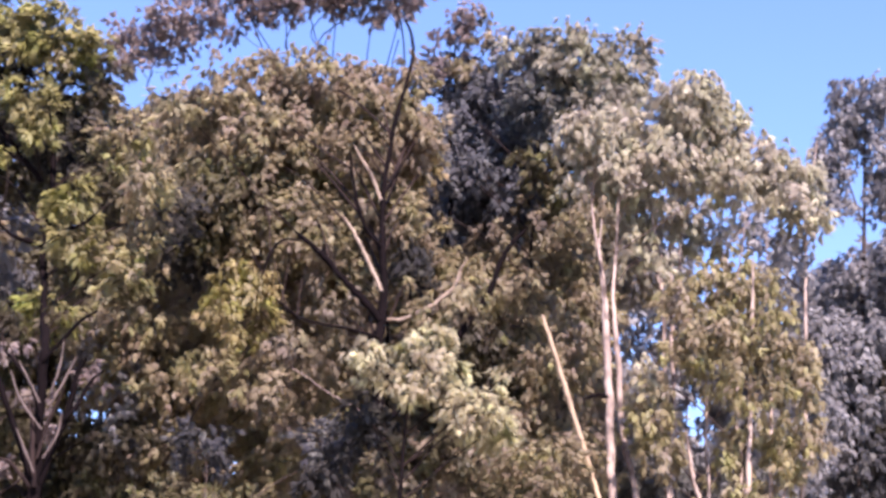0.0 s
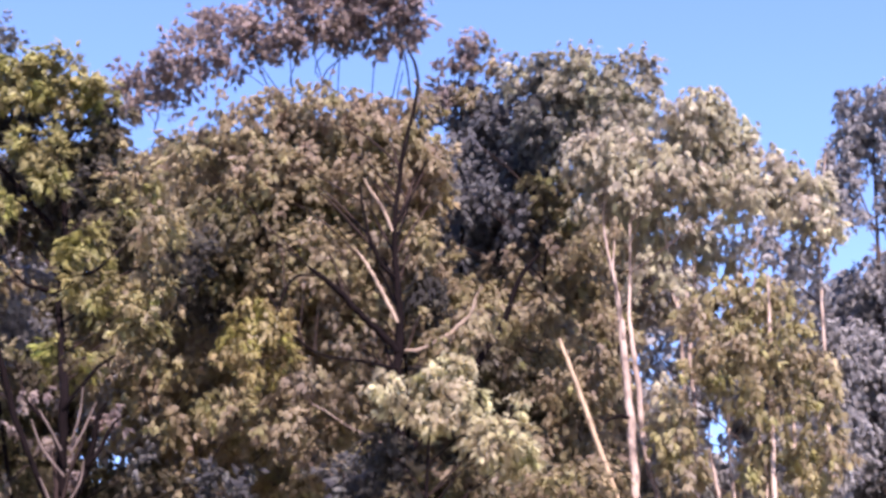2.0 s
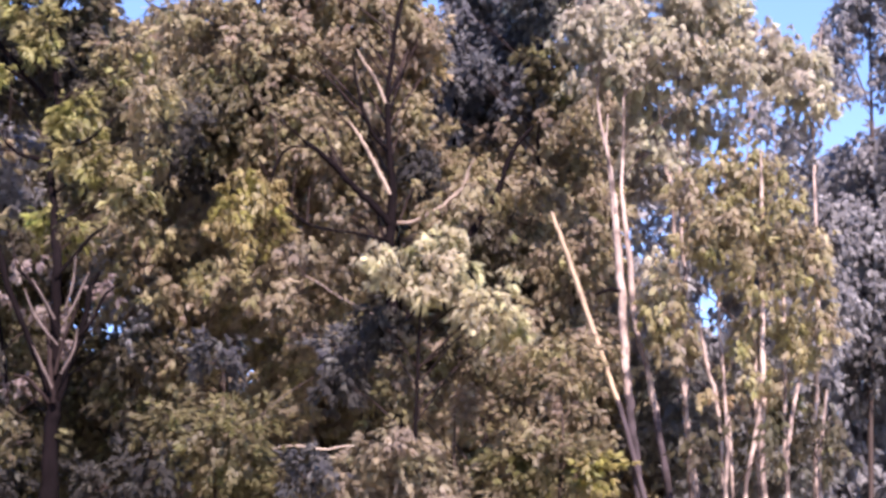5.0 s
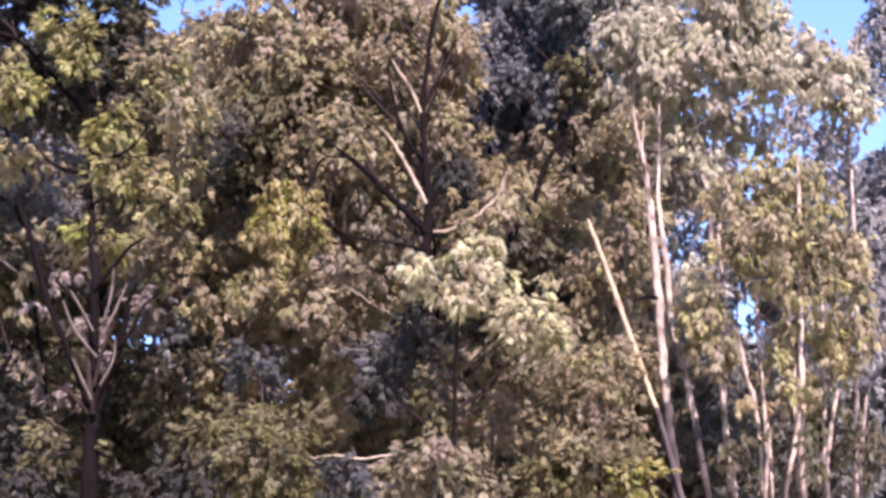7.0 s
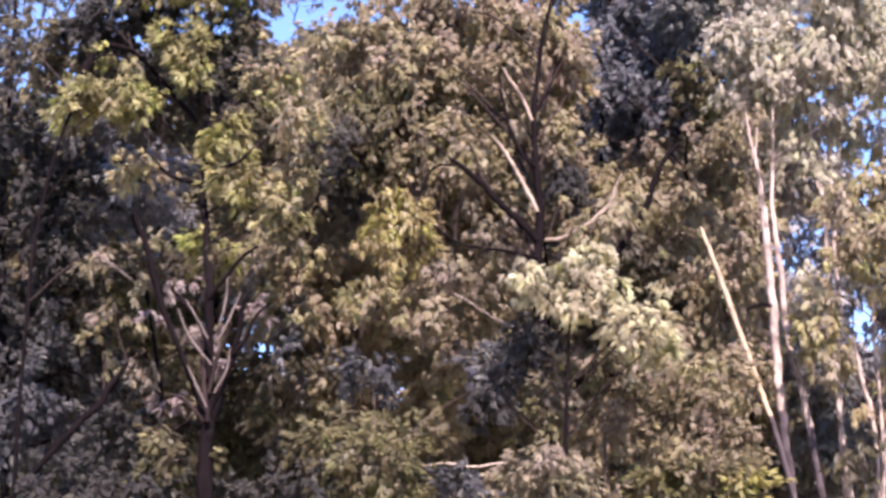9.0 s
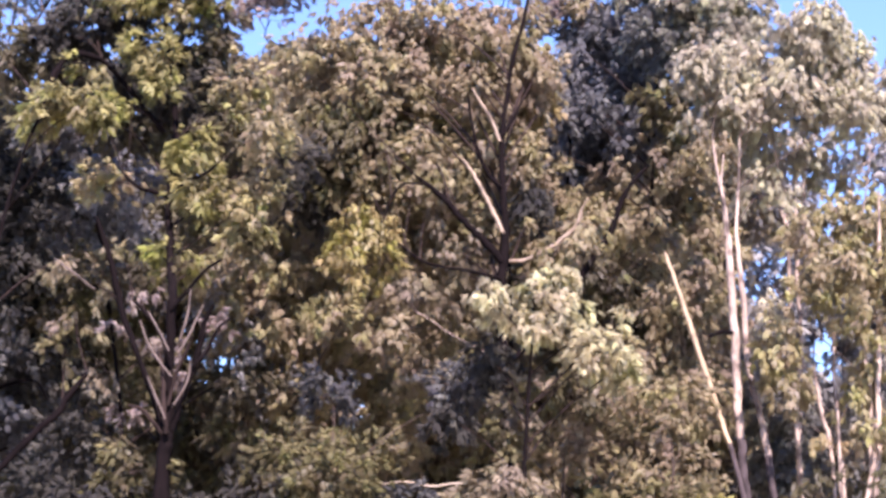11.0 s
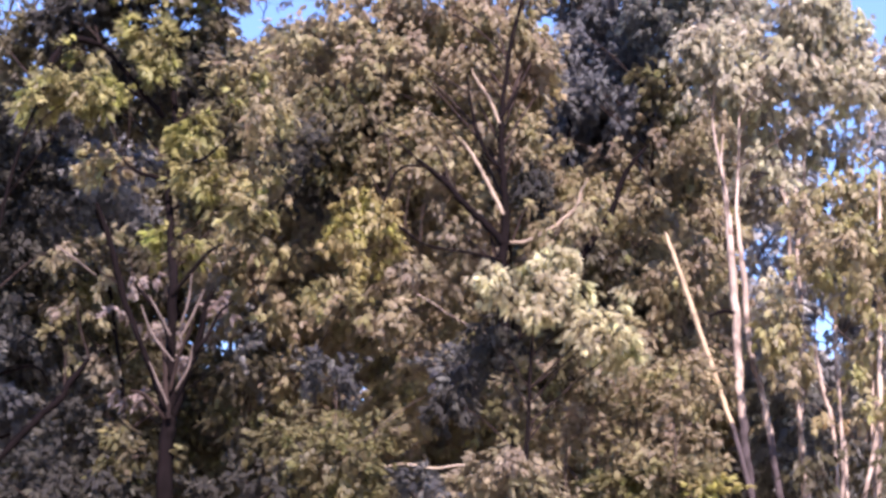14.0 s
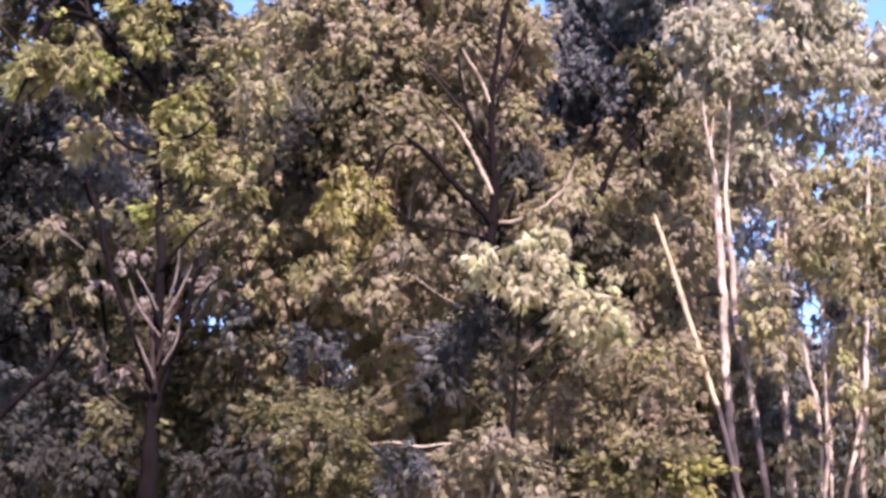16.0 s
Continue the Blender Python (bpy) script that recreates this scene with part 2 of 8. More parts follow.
    axes = fall[k] + off * 3.0 / t["size"] + rng.normal(0, 0.2, off.shape) + (0, 0, -0.5 * t["droop"])
    axes /= np.linalg.norm(axes, axis=1)[:, None] + 1e-9
    turned = d + rng.normal(0, 0.35, (n, 3)) + (0, -0.2, 0.5)
    v, f = leaves(rng, sprays, axes, turned[k], t["fine"], 0.26 * t["size"], 0.1 * t["size"], 0.27)
    clump = mesh_object("foliage", v - t["at"], f, leaf or t["leaf"], t["root"])
    # the branch that carries it, and its twigs
    near = np.vstack([q[:, :4] for q in t["forks"]])
    near = near[near[:, 2] < z + rz * 0.3] if (near[:, 2] < z + rz * 0.3).any() else near
    out = np.hypot(near[:, 0] - x, near[:, 1] - y)
    cost = out + 0.7 * np.abs(near[:, 2] - (z - 0.3 - 0.7 * out))
    root = near[np.argmin(cost)]
    gap = np.linalg.norm(mid - root[:3])
    r0 = float(np.clip(min(root[3] * 0.6, 0.008 + 0.006 * gap), 0.008, 0.04))
    bow = root[:3] * 0.45 + mid * 0.55 + (0, 0, 0.02 * gap) + rng.normal(0, 0.025, 3) * gap
    vs, fs, base = [], [], 0
    paths = [[(*root[:3], r0), (*bow, r0 * 0.8), (*(mid - (0, 0, rz * 0.3)), r0 * 0.55)]]
    for g in rng.choice(n, min(n, 7 if t["size"] < 1.5 else 3), replace=False):
        a = mid - (0, 0, rz * 0.3)
        paths.append([(*a, r0 * 0.5), (*(a * 0.5 + puffs[g] * 0.5 + (0, 0, -0.05)), r0 * 0.35 + 0.003), (*puffs[g], 0.006)])
    tv, tf, _ = tube(paths[0], 6, rng)
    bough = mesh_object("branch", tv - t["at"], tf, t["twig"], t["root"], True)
    clump.parent = bough
    for pth in paths[1:]:
        tv, tf, _ = tube(pth, 4 if t["size"] < 1.5 else 3, rng, steps=3)
        vs.append(tv), fs.append(tf + base)
        base += len(tv)
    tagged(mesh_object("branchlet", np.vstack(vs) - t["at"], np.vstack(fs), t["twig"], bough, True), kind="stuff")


# ---- ground ----
def ground():
    m, nt, b = material("forest_floor")
    big, small = noise_tex(nt, 0.15, 5), noise_tex(nt, 6, 6)
    grass = ramp(nt, [(0.35, (0.2, 0.19, 0.12)), (0.65, (0.38, 0.33, 0.24))])
    litter = ramp(nt, [(0.3, (0.16, 0.125, 0.095)), (0.7, (0.36, 0.3, 0.22))])
    nt.links.new(big.outputs[0], grass.inputs[0])
    nt.links.new(small.outputs[0], litter.inputs[0])
    nt.links.new(mix(nt, 0.5, grass.outputs[0], litter.outputs[0]), b.inputs["Base Color"])
    b.inputs["Roughness"].default_value = 0.95
    k = np.linspace(-1, 1, 121)
    g = np.sign(k) * np.abs(k) ** 3 * 2500
    xx, yy = np.meshgrid(g, g + 40)
    far = np.clip((np.hypot(xx, yy - 20) - 60) / 200, 0, 1)
    zz = 0.1 * np.sin(xx * 0.31 + 1) * np.sin(yy * 0.27) - 0.1 + far * 2 * np.sin(xx * 0.011) * np.sin(yy * 0.013 + 2)
    v = np.stack([xx, yy, zz], -1).reshape(-1, 3)
    i = np.arange(120)[:, None] * 121 + np.arange(120)[None]
    f = np.stack([i, i + 1, i + 122, i + 121], -1).reshape(-1, 4)
    ob = mesh_object("ground", v, f, m, None, True)
    tagged(ob, "dry grass and leaf litter under the trees", "ground", kind="structure")


ground()

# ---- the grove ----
# gum tree with dense spreading leaf sprays, its leaf colour darkened for shade
t = tree("eucalyptus_tree", (-15.13, 49.00), LEAF_COOL_SHADE, BARK_DARK, "gum tree with dense spreading leaf sprays, its leaf colour darkened for shade", "tree", droop=0.5, size=1.05)
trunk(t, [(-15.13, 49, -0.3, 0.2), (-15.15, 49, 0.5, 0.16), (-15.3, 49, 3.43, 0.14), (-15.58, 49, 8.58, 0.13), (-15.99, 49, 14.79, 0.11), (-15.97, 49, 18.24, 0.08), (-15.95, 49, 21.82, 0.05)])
limb(t, [(-15.7, 49, 9.85, 0.06), (-13.84, 49.09, 10.52, 0.05), (-13.25, 49.17, 9.9, 0.01)])
limb(t, [(-15.51, 49, 8.18, 0.06), (-14.5, 49.17, 8.53, 0.05), (-13.78, 49.34, 8.93, 0.04), (-13.07, 49.51, 9.64, 0.04), (-12.38, 49.68, 10.65, 0.04), (-11.97, 49.85, 11.26, 0.03)])
# Darkest masses: shade given as leaf colour
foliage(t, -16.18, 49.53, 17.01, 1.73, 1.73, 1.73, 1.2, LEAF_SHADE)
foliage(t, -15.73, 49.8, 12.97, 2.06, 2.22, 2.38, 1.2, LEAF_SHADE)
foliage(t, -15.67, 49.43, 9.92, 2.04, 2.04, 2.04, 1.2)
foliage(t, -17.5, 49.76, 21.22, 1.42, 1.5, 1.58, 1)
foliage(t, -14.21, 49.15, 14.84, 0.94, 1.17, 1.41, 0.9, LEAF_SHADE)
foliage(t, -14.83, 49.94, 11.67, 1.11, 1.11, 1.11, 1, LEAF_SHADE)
foliage(t, -12.69, 46.72, 17.08, 1.34, 0.86, 0.39, 1)

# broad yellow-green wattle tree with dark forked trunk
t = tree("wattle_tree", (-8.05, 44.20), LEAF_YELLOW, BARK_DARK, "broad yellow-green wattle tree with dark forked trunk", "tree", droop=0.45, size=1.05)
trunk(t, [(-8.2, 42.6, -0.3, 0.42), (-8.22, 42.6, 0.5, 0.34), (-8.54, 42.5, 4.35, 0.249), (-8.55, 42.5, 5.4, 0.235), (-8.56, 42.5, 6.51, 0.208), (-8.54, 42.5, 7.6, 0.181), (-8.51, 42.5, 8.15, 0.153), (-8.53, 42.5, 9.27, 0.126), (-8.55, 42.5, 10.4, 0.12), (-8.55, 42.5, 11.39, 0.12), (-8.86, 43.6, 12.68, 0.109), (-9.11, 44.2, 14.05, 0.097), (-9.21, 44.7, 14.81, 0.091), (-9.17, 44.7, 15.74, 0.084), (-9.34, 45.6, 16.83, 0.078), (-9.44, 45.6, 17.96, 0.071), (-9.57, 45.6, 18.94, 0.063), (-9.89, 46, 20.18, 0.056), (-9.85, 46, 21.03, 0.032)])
limb(t, [(-8.48, 42.5, 7.88, 0.084), (-8.32, 42.4, 8.28, 0.09), (-8.12, 42.3, 8.95, 0.09), (-7.88, 42.2, 9.61, 0.09), (-7.71, 42.1, 10.24, 0.083), (-7.61, 42, 10.71, 0.069), (-7.41, 41.9, 11.09, 0.042)])
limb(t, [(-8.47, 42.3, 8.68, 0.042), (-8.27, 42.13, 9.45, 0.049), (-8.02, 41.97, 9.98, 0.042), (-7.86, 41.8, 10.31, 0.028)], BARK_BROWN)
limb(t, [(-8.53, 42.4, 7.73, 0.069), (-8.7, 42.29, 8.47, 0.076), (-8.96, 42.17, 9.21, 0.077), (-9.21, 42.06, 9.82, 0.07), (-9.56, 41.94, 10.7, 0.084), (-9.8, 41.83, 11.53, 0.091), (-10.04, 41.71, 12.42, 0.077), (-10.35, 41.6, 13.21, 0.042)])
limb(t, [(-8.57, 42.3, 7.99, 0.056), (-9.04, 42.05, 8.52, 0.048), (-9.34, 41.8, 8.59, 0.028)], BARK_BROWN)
limb(t, [(-8.46, 42.2, 7.97, 0.069), (-8.56, 42.2, 8.66, 0.069), (-8.61, 42.2, 9.35, 0.056), (-8.75, 42.2, 9.98, 0.035)], BARK_BROWN)
limb(t, [(-7.86, 42.1, 9.59, 0.055), (-7.57, 42.1, 9.96, 0.055), (-7.32, 42.1, 10.52, 0.042), (-6.97, 42.1, 10.85, 0.028)])
limb(t, [(-8.51, 42.3, 11.06, 0.056), (-8.08, 42.13, 11.52, 0.049), (-7.65, 41.97, 11.98, 0.042), (-7.22, 41.8, 12.22, 0.028)])
limb(t, [(-9.01, 43.6, 14.33, 0.044), (-8.54, 43.5, 14.71, 0.056), (-8.02, 43.4, 14.9, 0.044), (-7.68, 43.3, 15.18, 0.022)])
limb(t, [(-9.59, 45.4, 16.65, 0.078), (-10.43, 45.09, 17.65, 0.07), (-11.1, 44.77, 18.35, 0.07), (-11.38, 44.46, 18.46, 0.078), (-11.88, 44.14, 18.43, 0.085), (-12.2, 43.83, 17.92, 0.085), (-12.37, 43.51, 17.17, 0.068), (-12.65, 43.2, 16.44, 0.038)])
limb(t, [(-9.11, 44.4, 14.56, 0.06), (-9.55, 44.2, 14.63, 0.075), (-9.88, 44, 14.68, 0.052), (-10.22, 43.8, 14.93, 0.03)])
limb(t, [(-8.45, 42.2, 9.77, 0.042), (-8.86, 42.2, 10.62, 0.049), (-9.22, 42.2, 11.04, 0.042), (-9.45, 42.2, 11.26, 0.028)], BARK_DARK)
trunk(t, [(-13.44, 42.5, -0.3, 0.08), (-13.42, 42.5, 0.5, 0.06), (-13.33, 42.5, 3.95, 0.06), (-13.16, 42.5, 9.88, 0.05), (-13.07, 42.5, 12.17, 0.05), (-12.88, 42.5, 13.64, 0.04), (-12.68, 42.5, 14.6, 0.04), (-12.48, 42.5, 15.35, 0.04), (-12.24, 42.5, 16.04, 0.04), (-12.01, 42.5, 16.8, 0.03), (-11.73, 42.5, 17.39, 0.03), (-11.34, 42.5, 17.57, 0.03), (-10.81, 42.5, 17.45, 0.02)])
limb(t, [(-13.35, 42.5, 6.2, 0.07), (-11.98, 42.4, 7.69, 0.092), (-11.56, 42.4, 8.14, 0.099), (-11.19, 42.4, 8.48, 0.092), (-10.94, 42.4, 8.9, 0.085), (-10.52, 42.4, 9.49, 0.049)])
limb(t, [(-8.36, 42, 9.33, 0.021), (-8.92, 42, 10.03, 0.033), (-9.21, 42, 10.73, 0.015)], BARK_DUSK)
limb(t, [(-8.22, 42, 9.89, 0.021), (-7.95, 42, 10.45, 0.031), (-7.67, 42, 11.13, 0.015)], BARK_DUSK)
limb(t, [(-9.04, 42, 10.98, 0.015), (-8.72, 42, 10.45, 0.031), (-8.46, 42, 9.97, 0.025)], BARK_DUSK)
limb(t, [(-8, 42, 11.51, 0.013), (-8.05, 42, 10.87, 0.031), (-8.21, 42, 10.24, 0.025)], BARK_DUSK)
limb(t, [(-8.95, 42, 9.33, 0.015), (-8.69, 42, 8.78, 0.031), (-8.46, 42, 8.3, 0.025)], BARK_DUSK)
limb(t, [(-11.43, 42, 12.26, 0.013), (-10.91, 42, 11.89, 0.03), (-10.37, 42, 11.48, 0.021)], BARK_DUSK)
limb(t, [(-8.27, 42, 8.64, 0.021), (-7.98, 42, 9.2, 0.031), (-7.91, 42, 9.75, 0.012)], BARK_DUSK)
foliage(t, -11.89, 42.64, 16.85, 0.57, 0.8, 0.3, 1.6, LEAF_YELLOW)
foliage(t, -11.08, 42.75, 16.49, 0.84, 0.8, 0.34, 1.6, LEAF_YELLOW)
foliage(t, -12.14, 42.4, 16.18, 0.57, 0.8, 0.32, 1.5)
# Back masses coloured dark for the crown's shaded side
foliage(t, -11.52, 47.69, 17.83, 1.21, 0.91, 0.61, 1.2, LEAF_DEEP)
foliage(t, -13.58, 48.16, 19.73, 1.23, 1.07, 0.92, 1.5, LEAF_DEEP)
foliage(t, -14.31, 46.07, 19.37, 0.59, 0.8, 0.88, 1, LEAF_DEEP)
foliage(t, -7.05, 43.97, 13.79, 0.56, 0.8, 0.5, 1.5, LEAF_LIME)
foliage(t, -8.91, 44.37, 12.83, 0.59, 0.8, 0.4, 1.5)
foliage(t, -7.52, 45.86, 18.02, 0.66, 0.8, 0.73, 1, LEAF_LIME)
foliage(t, -6.67, 43.64, 16.22, 0.62, 0.8, 0.58, 1, LEAF_LIME)
foliage(t, -7.94, 45.95, 16.75, 0.66, 0.8, 0.73, 1, LEAF_DEEP)
foliage(t, -11.06, 45.02, 15.17, 0.72, 0.8, 0.5, 0.9, LEAF_LIME)
# Dark clump for shade inside the crown
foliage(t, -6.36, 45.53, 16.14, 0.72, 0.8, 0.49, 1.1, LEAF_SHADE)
# Sparse pale clumps: lit leaf flecks among the limbs, given as colour
foliage(t, -9.38, 43.2, 10.61, 0.57, 0.5, 0.43, 0.06, LEAF_PINK)
foliage(t, -8.34, 43.2, 10.4, 0.43, 0.43, 0.43, 0.06, LEAF_PINK)
foliage(t, -7.33, 43.2, 10.9, 0.5, 0.46, 0.43, 0.06, LEAF_PINK)
foliage(t, -8.68, 43.2, 9.25, 0.57, 0.57, 0.57, 0.03, LEAF_PINK)
foliage(t, -9.5, 43.2, 8.69, 0.5, 0.39, 0.28, 0.03, LEAF_PINK)
foliage(t, -9.8, 43.2, 12, 0.58, 0.58, 0.58, 0.03, LEAF_PINK)
foliage(t, -10.65, 45.5, 21.37, 0.89, 0.69, 0.48, 1.6, LEAF_YELLOW)
foliage(t, -9.47, 45.2, 21.16, 0.88, 0.7, 0.53, 1.6, LEAF_YELLOW)
foliage(t, -8.77, 45.4, 20.56, 0.51, 0.51, 0.51, 1.4, LEAF_YELLOW)
foliage(t, -9.82, 44.8, 20.28, 0.71, 0.55, 0.39, 1.4, LEAF_YELLOW)
foliage(t, -11.11, 45.2, 20.79, 0.56, 0.44, 0.32, 1.1, LEAF_YELLOW)
foliage(t, -10.09, 44.6, 18.88, 0.47, 0.51, 0.54, 1.2, LEAF_YELLOW)
foliage(t, -9.48, 44.4, 18.23, 0.46, 0.54, 0.62, 1.2, LEAF_YELLOW)
foliage(t, -9.68, 44.4, 17.67, 0.43, 0.41, 0.38, 1.2, LEAF_YELLOW)
# Dark masses below the yellow tops: crown shade given as leaf colour
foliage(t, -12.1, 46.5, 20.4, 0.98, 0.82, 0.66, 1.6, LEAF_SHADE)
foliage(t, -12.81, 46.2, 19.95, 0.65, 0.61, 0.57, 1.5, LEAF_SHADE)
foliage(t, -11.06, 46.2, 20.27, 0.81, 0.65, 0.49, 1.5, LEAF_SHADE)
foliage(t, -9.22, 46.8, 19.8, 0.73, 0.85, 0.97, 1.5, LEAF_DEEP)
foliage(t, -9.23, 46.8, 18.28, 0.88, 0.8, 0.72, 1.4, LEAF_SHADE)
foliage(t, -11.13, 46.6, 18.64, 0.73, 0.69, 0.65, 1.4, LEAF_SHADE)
foliage(t, -8.56, 46.6, 20.23, 0.49, 0.65, 0.81, 1.2, LEAF_DEEP)
foliage(t, -11.34, 43.6, 17.92, 0.58, 0.37, 0.17, 1.1, LEAF_YELLOW)
foliage(t, -11.39, 43.4, 17.12, 0.6, 0.38, 0.15, 1, LEAF_YELLOW)
foliage(t, -12.18, 43.4, 16.66, 0.54, 0.36, 0.18, 0.9, LEAF_YELLOW)
foliage(t, -11.04, 43.6, 16.69, 0.54, 0.36, 0.18, 0.8, LEAF_YELLOW)
foliage(t, -10.15, 43.6, 16.8, 0.39, 0.35, 0.15, 0.8, LEAF_YELLOW)
foliage(t, -8.54, 44, 15.87, 0.6, 0.64, 0.67, 1, LEAF_YELLOW)
foliage(t, -8.07, 43.8, 14.49, 0.81, 0.63, 0.44, 1.2, LEAF_YELLOW)
foliage(t, -8.63, 43.6, 14.66, 0.37, 0.35, 0.29, 1, LEAF_YELLOW)
foliage(t, -8.35, 43, 12.51, 0.4, 0.35, 0.2, 0.9, LEAF_YELLOW)
foliage(t, -6.79, 44.6, 14.69, 0.67, 0.63, 0.6, 1, LEAF_LIME)
foliage(t, -7.12, 44.6, 13.39, 0.59, 0.56, 0.52, 0.8, LEAF_MOSS)
foliage(t, -11.58, 43.6, 12.84, 0.59, 0.59, 0.59, 0.25, LEAF_BLUSH)
foliage(t, -10.61, 43.4, 12.06, 0.67, 0.6, 0.53, 0.22, LEAF_BLUSH)
foliage(t, -9.97, 43.6, 12.7, 0.5, 0.58, 0.66, 0.2, LEAF_DEEP)
foliage(t, -11.19, 43.6, 11.22, 0.73, 0.59, 0.44, 0.15, LEAF_BLUSH)
foliage(t, -8.66, 43.6, 12.73, 0.61, 0.48, 0.35, 0.8, LEAF_MOSS)
foliage(t, -10.43, 43.8, 9.95, 0.58, 0.58, 0.58, 0.12, LEAF_BLUSH)
foliage(t, -11.62, 44.4, 10.35, 0.74, 0.67, 0.59, 0.2, LEAF_MOSS)

# dim brown gum tree with bare dark twigs inside
t = tree("eucalyptus_tree", (-10.92, 51.00), LEAF_BLUE, BARK_DARK, "dim brown gum tree with bare dark twigs inside", "tree", droop=0.6, size=1.0)
trunk(t, [(-10.92, 51, -0.3, 0.11), (-10.95, 51, 0.5, 0.09), (-11.13, 51, 3.55, 0.08), (-11.49, 51, 8.88, 0.07), (-11.81, 51, 11.23, 0.06), (-12.1, 51, 12.92, 0.05), (-12.49, 51, 15, 0.04), (-13.13, 51, 16.76, 0.03)])
limb(t, [(-12.1, 51, 12.92, 0.04), (-13.13, 50.91, 14.62, 0.03), (-14.05, 50.81, 15.82, 0.02)])
limb(t, [(-12.23, 51, 13.61, 0.03), (-11.7, 51.05, 15.72, 0.03), (-11.29, 51.11, 17.16, 0.02)])
foliage(t, -12.24, 50.12, 16.68, 1.28, 1.12, 0.96, 0.9)
# Darkest masses of this tree carry shade as colour
foliage(t, -13.47, 50.18, 17.05, 0.96, 0.96, 0.96, 0.9, LEAF_SHADE)
foliage(t, -13.31, 51.43, 15.46, 1.31, 1.23, 1.14, 0.8)
foliage(t, -12.61, 52.82, 13.33, 1.51, 1.34, 1.18, 0.7, LEAF_MOSS)
foliage(t, -13.89, 50.45, 12.79, 1.28, 1.12, 0.96, 0.8, LEAF_MOSS)
foliage(t, -14.66, 50.46, 16.07, 0.96, 0.96, 0.96, 0.6, LEAF_SHADE)
foliage(t, -12.79, 49.77, 13.65, 0.95, 0.95, 0.95, 0.5, LEAF_MOSS)
foliage(t, -12.04, 51.8, 15.92, 0.99, 0.91, 0.82, 0.7)
foliage(t, -13.47, 50.72, 10.83, 1.13, 1.05, 0.97, 0.8, LEAF_SHADE)
foliage(t, -11.91, 52.74, 10.87, 1.17, 1.09, 1.01, 0.7, LEAF_MOSS)
foliage(t, -8.66, 52.04, 13.53, 0.99, 0.99, 0.99, 0.8)
foliage(t, -7.8, 52.5, 11.89, 1.17, 1.17, 1.17, 0.8)

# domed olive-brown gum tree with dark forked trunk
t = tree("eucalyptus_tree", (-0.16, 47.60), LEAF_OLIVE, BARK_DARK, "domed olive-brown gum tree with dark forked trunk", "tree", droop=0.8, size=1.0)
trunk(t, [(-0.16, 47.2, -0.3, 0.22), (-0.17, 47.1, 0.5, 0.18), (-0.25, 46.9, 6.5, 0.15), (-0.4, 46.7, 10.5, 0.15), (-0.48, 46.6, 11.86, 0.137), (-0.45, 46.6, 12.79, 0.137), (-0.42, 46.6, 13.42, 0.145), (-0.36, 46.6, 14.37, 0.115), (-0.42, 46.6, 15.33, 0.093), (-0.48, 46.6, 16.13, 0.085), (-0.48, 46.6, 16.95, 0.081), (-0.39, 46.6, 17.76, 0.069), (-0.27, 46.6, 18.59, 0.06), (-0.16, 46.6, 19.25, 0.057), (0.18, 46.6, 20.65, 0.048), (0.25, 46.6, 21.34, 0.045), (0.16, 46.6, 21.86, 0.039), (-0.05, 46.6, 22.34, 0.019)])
limb(t, [(-0.44, 46.5, 13.36, 0.099), (-0.89, 46.37, 13.87, 0.107), (-1.35, 46.23, 14.27, 0.099), (-1.73, 46.1, 14.68, 0.091), (-2.18, 45.97, 15.12, 0.084), (-2.59, 45.83, 15.43, 0.061), (-2.81, 45.7, 15.58, 0.03)])
# Paler bark on these limbs stands in for sun on them
limb(t, [(-0.42, 46.5, 14.18, 0.046), (-0.67, 46.4, 14.68, 0.057), (-0.89, 46.3, 15.11, 0.057), (-1.12, 46.2, 15.53, 0.049), (-1.35, 46.1, 15.9, 0.04), (-1.53, 46, 16.14, 0.018)], BARK_SUNLIT)
limb(t, [(-0.53, 46.5, 16.78, 0.04), (-0.7, 46.4, 17.21, 0.05), (-0.9, 46.3, 17.58, 0.05), (-1.13, 46.2, 17.92, 0.037), (-1.29, 46.1, 18.21, 0.016)], BARK_SUNLIT)
limb(t, [(-0.48, 46.5, 15.46, 0.046), (-0.82, 46.44, 15.8, 0.054), (-1.05, 46.38, 16.26, 0.054), (-1.22, 46.32, 16.86, 0.047), (-1.35, 46.26, 17.57, 0.039), (-1.41, 46.2, 18.12, 0.023)])
limb(t, [(-0.55, 46.5, 16.83, 0.047), (-0.28, 46.6, 17.27, 0.055), (-0.1, 46.7, 17.66, 0.047), (0.11, 46.8, 18.08, 0.024)])
limb(t, [(-0.28, 46.8, 13.45, 0.046), (0.18, 46.6, 13.45, 0.052), (0.72, 46.4, 13.64, 0.061), (1.21, 46.2, 13.95, 0.061), (1.55, 46, 14.25, 0.052), (1.69, 45.8, 14.66, 0.039), (1.87, 45.6, 14.92, 0.018)], BARK_SUNLIT)
limb(t, [(-0.35, 46.75, 10.4, 0.07), (1.16, 46.8, 12.38, 0.099), (1.94, 46.8, 13.4, 0.1), (2.49, 46.8, 14.27, 0.093), (2.78, 46.8, 15.07, 0.078), (3.06, 46.8, 15.63, 0.07), (3.49, 46.8, 16.14, 0.039)])
limb(t, [(-2.48, 45.8, 15.32, 0.027), (-3.09, 45.8, 15.34, 0.037), (-3.42, 45.8, 14.95, 0.04), (-3.65, 45.8, 14.24, 0.024)])
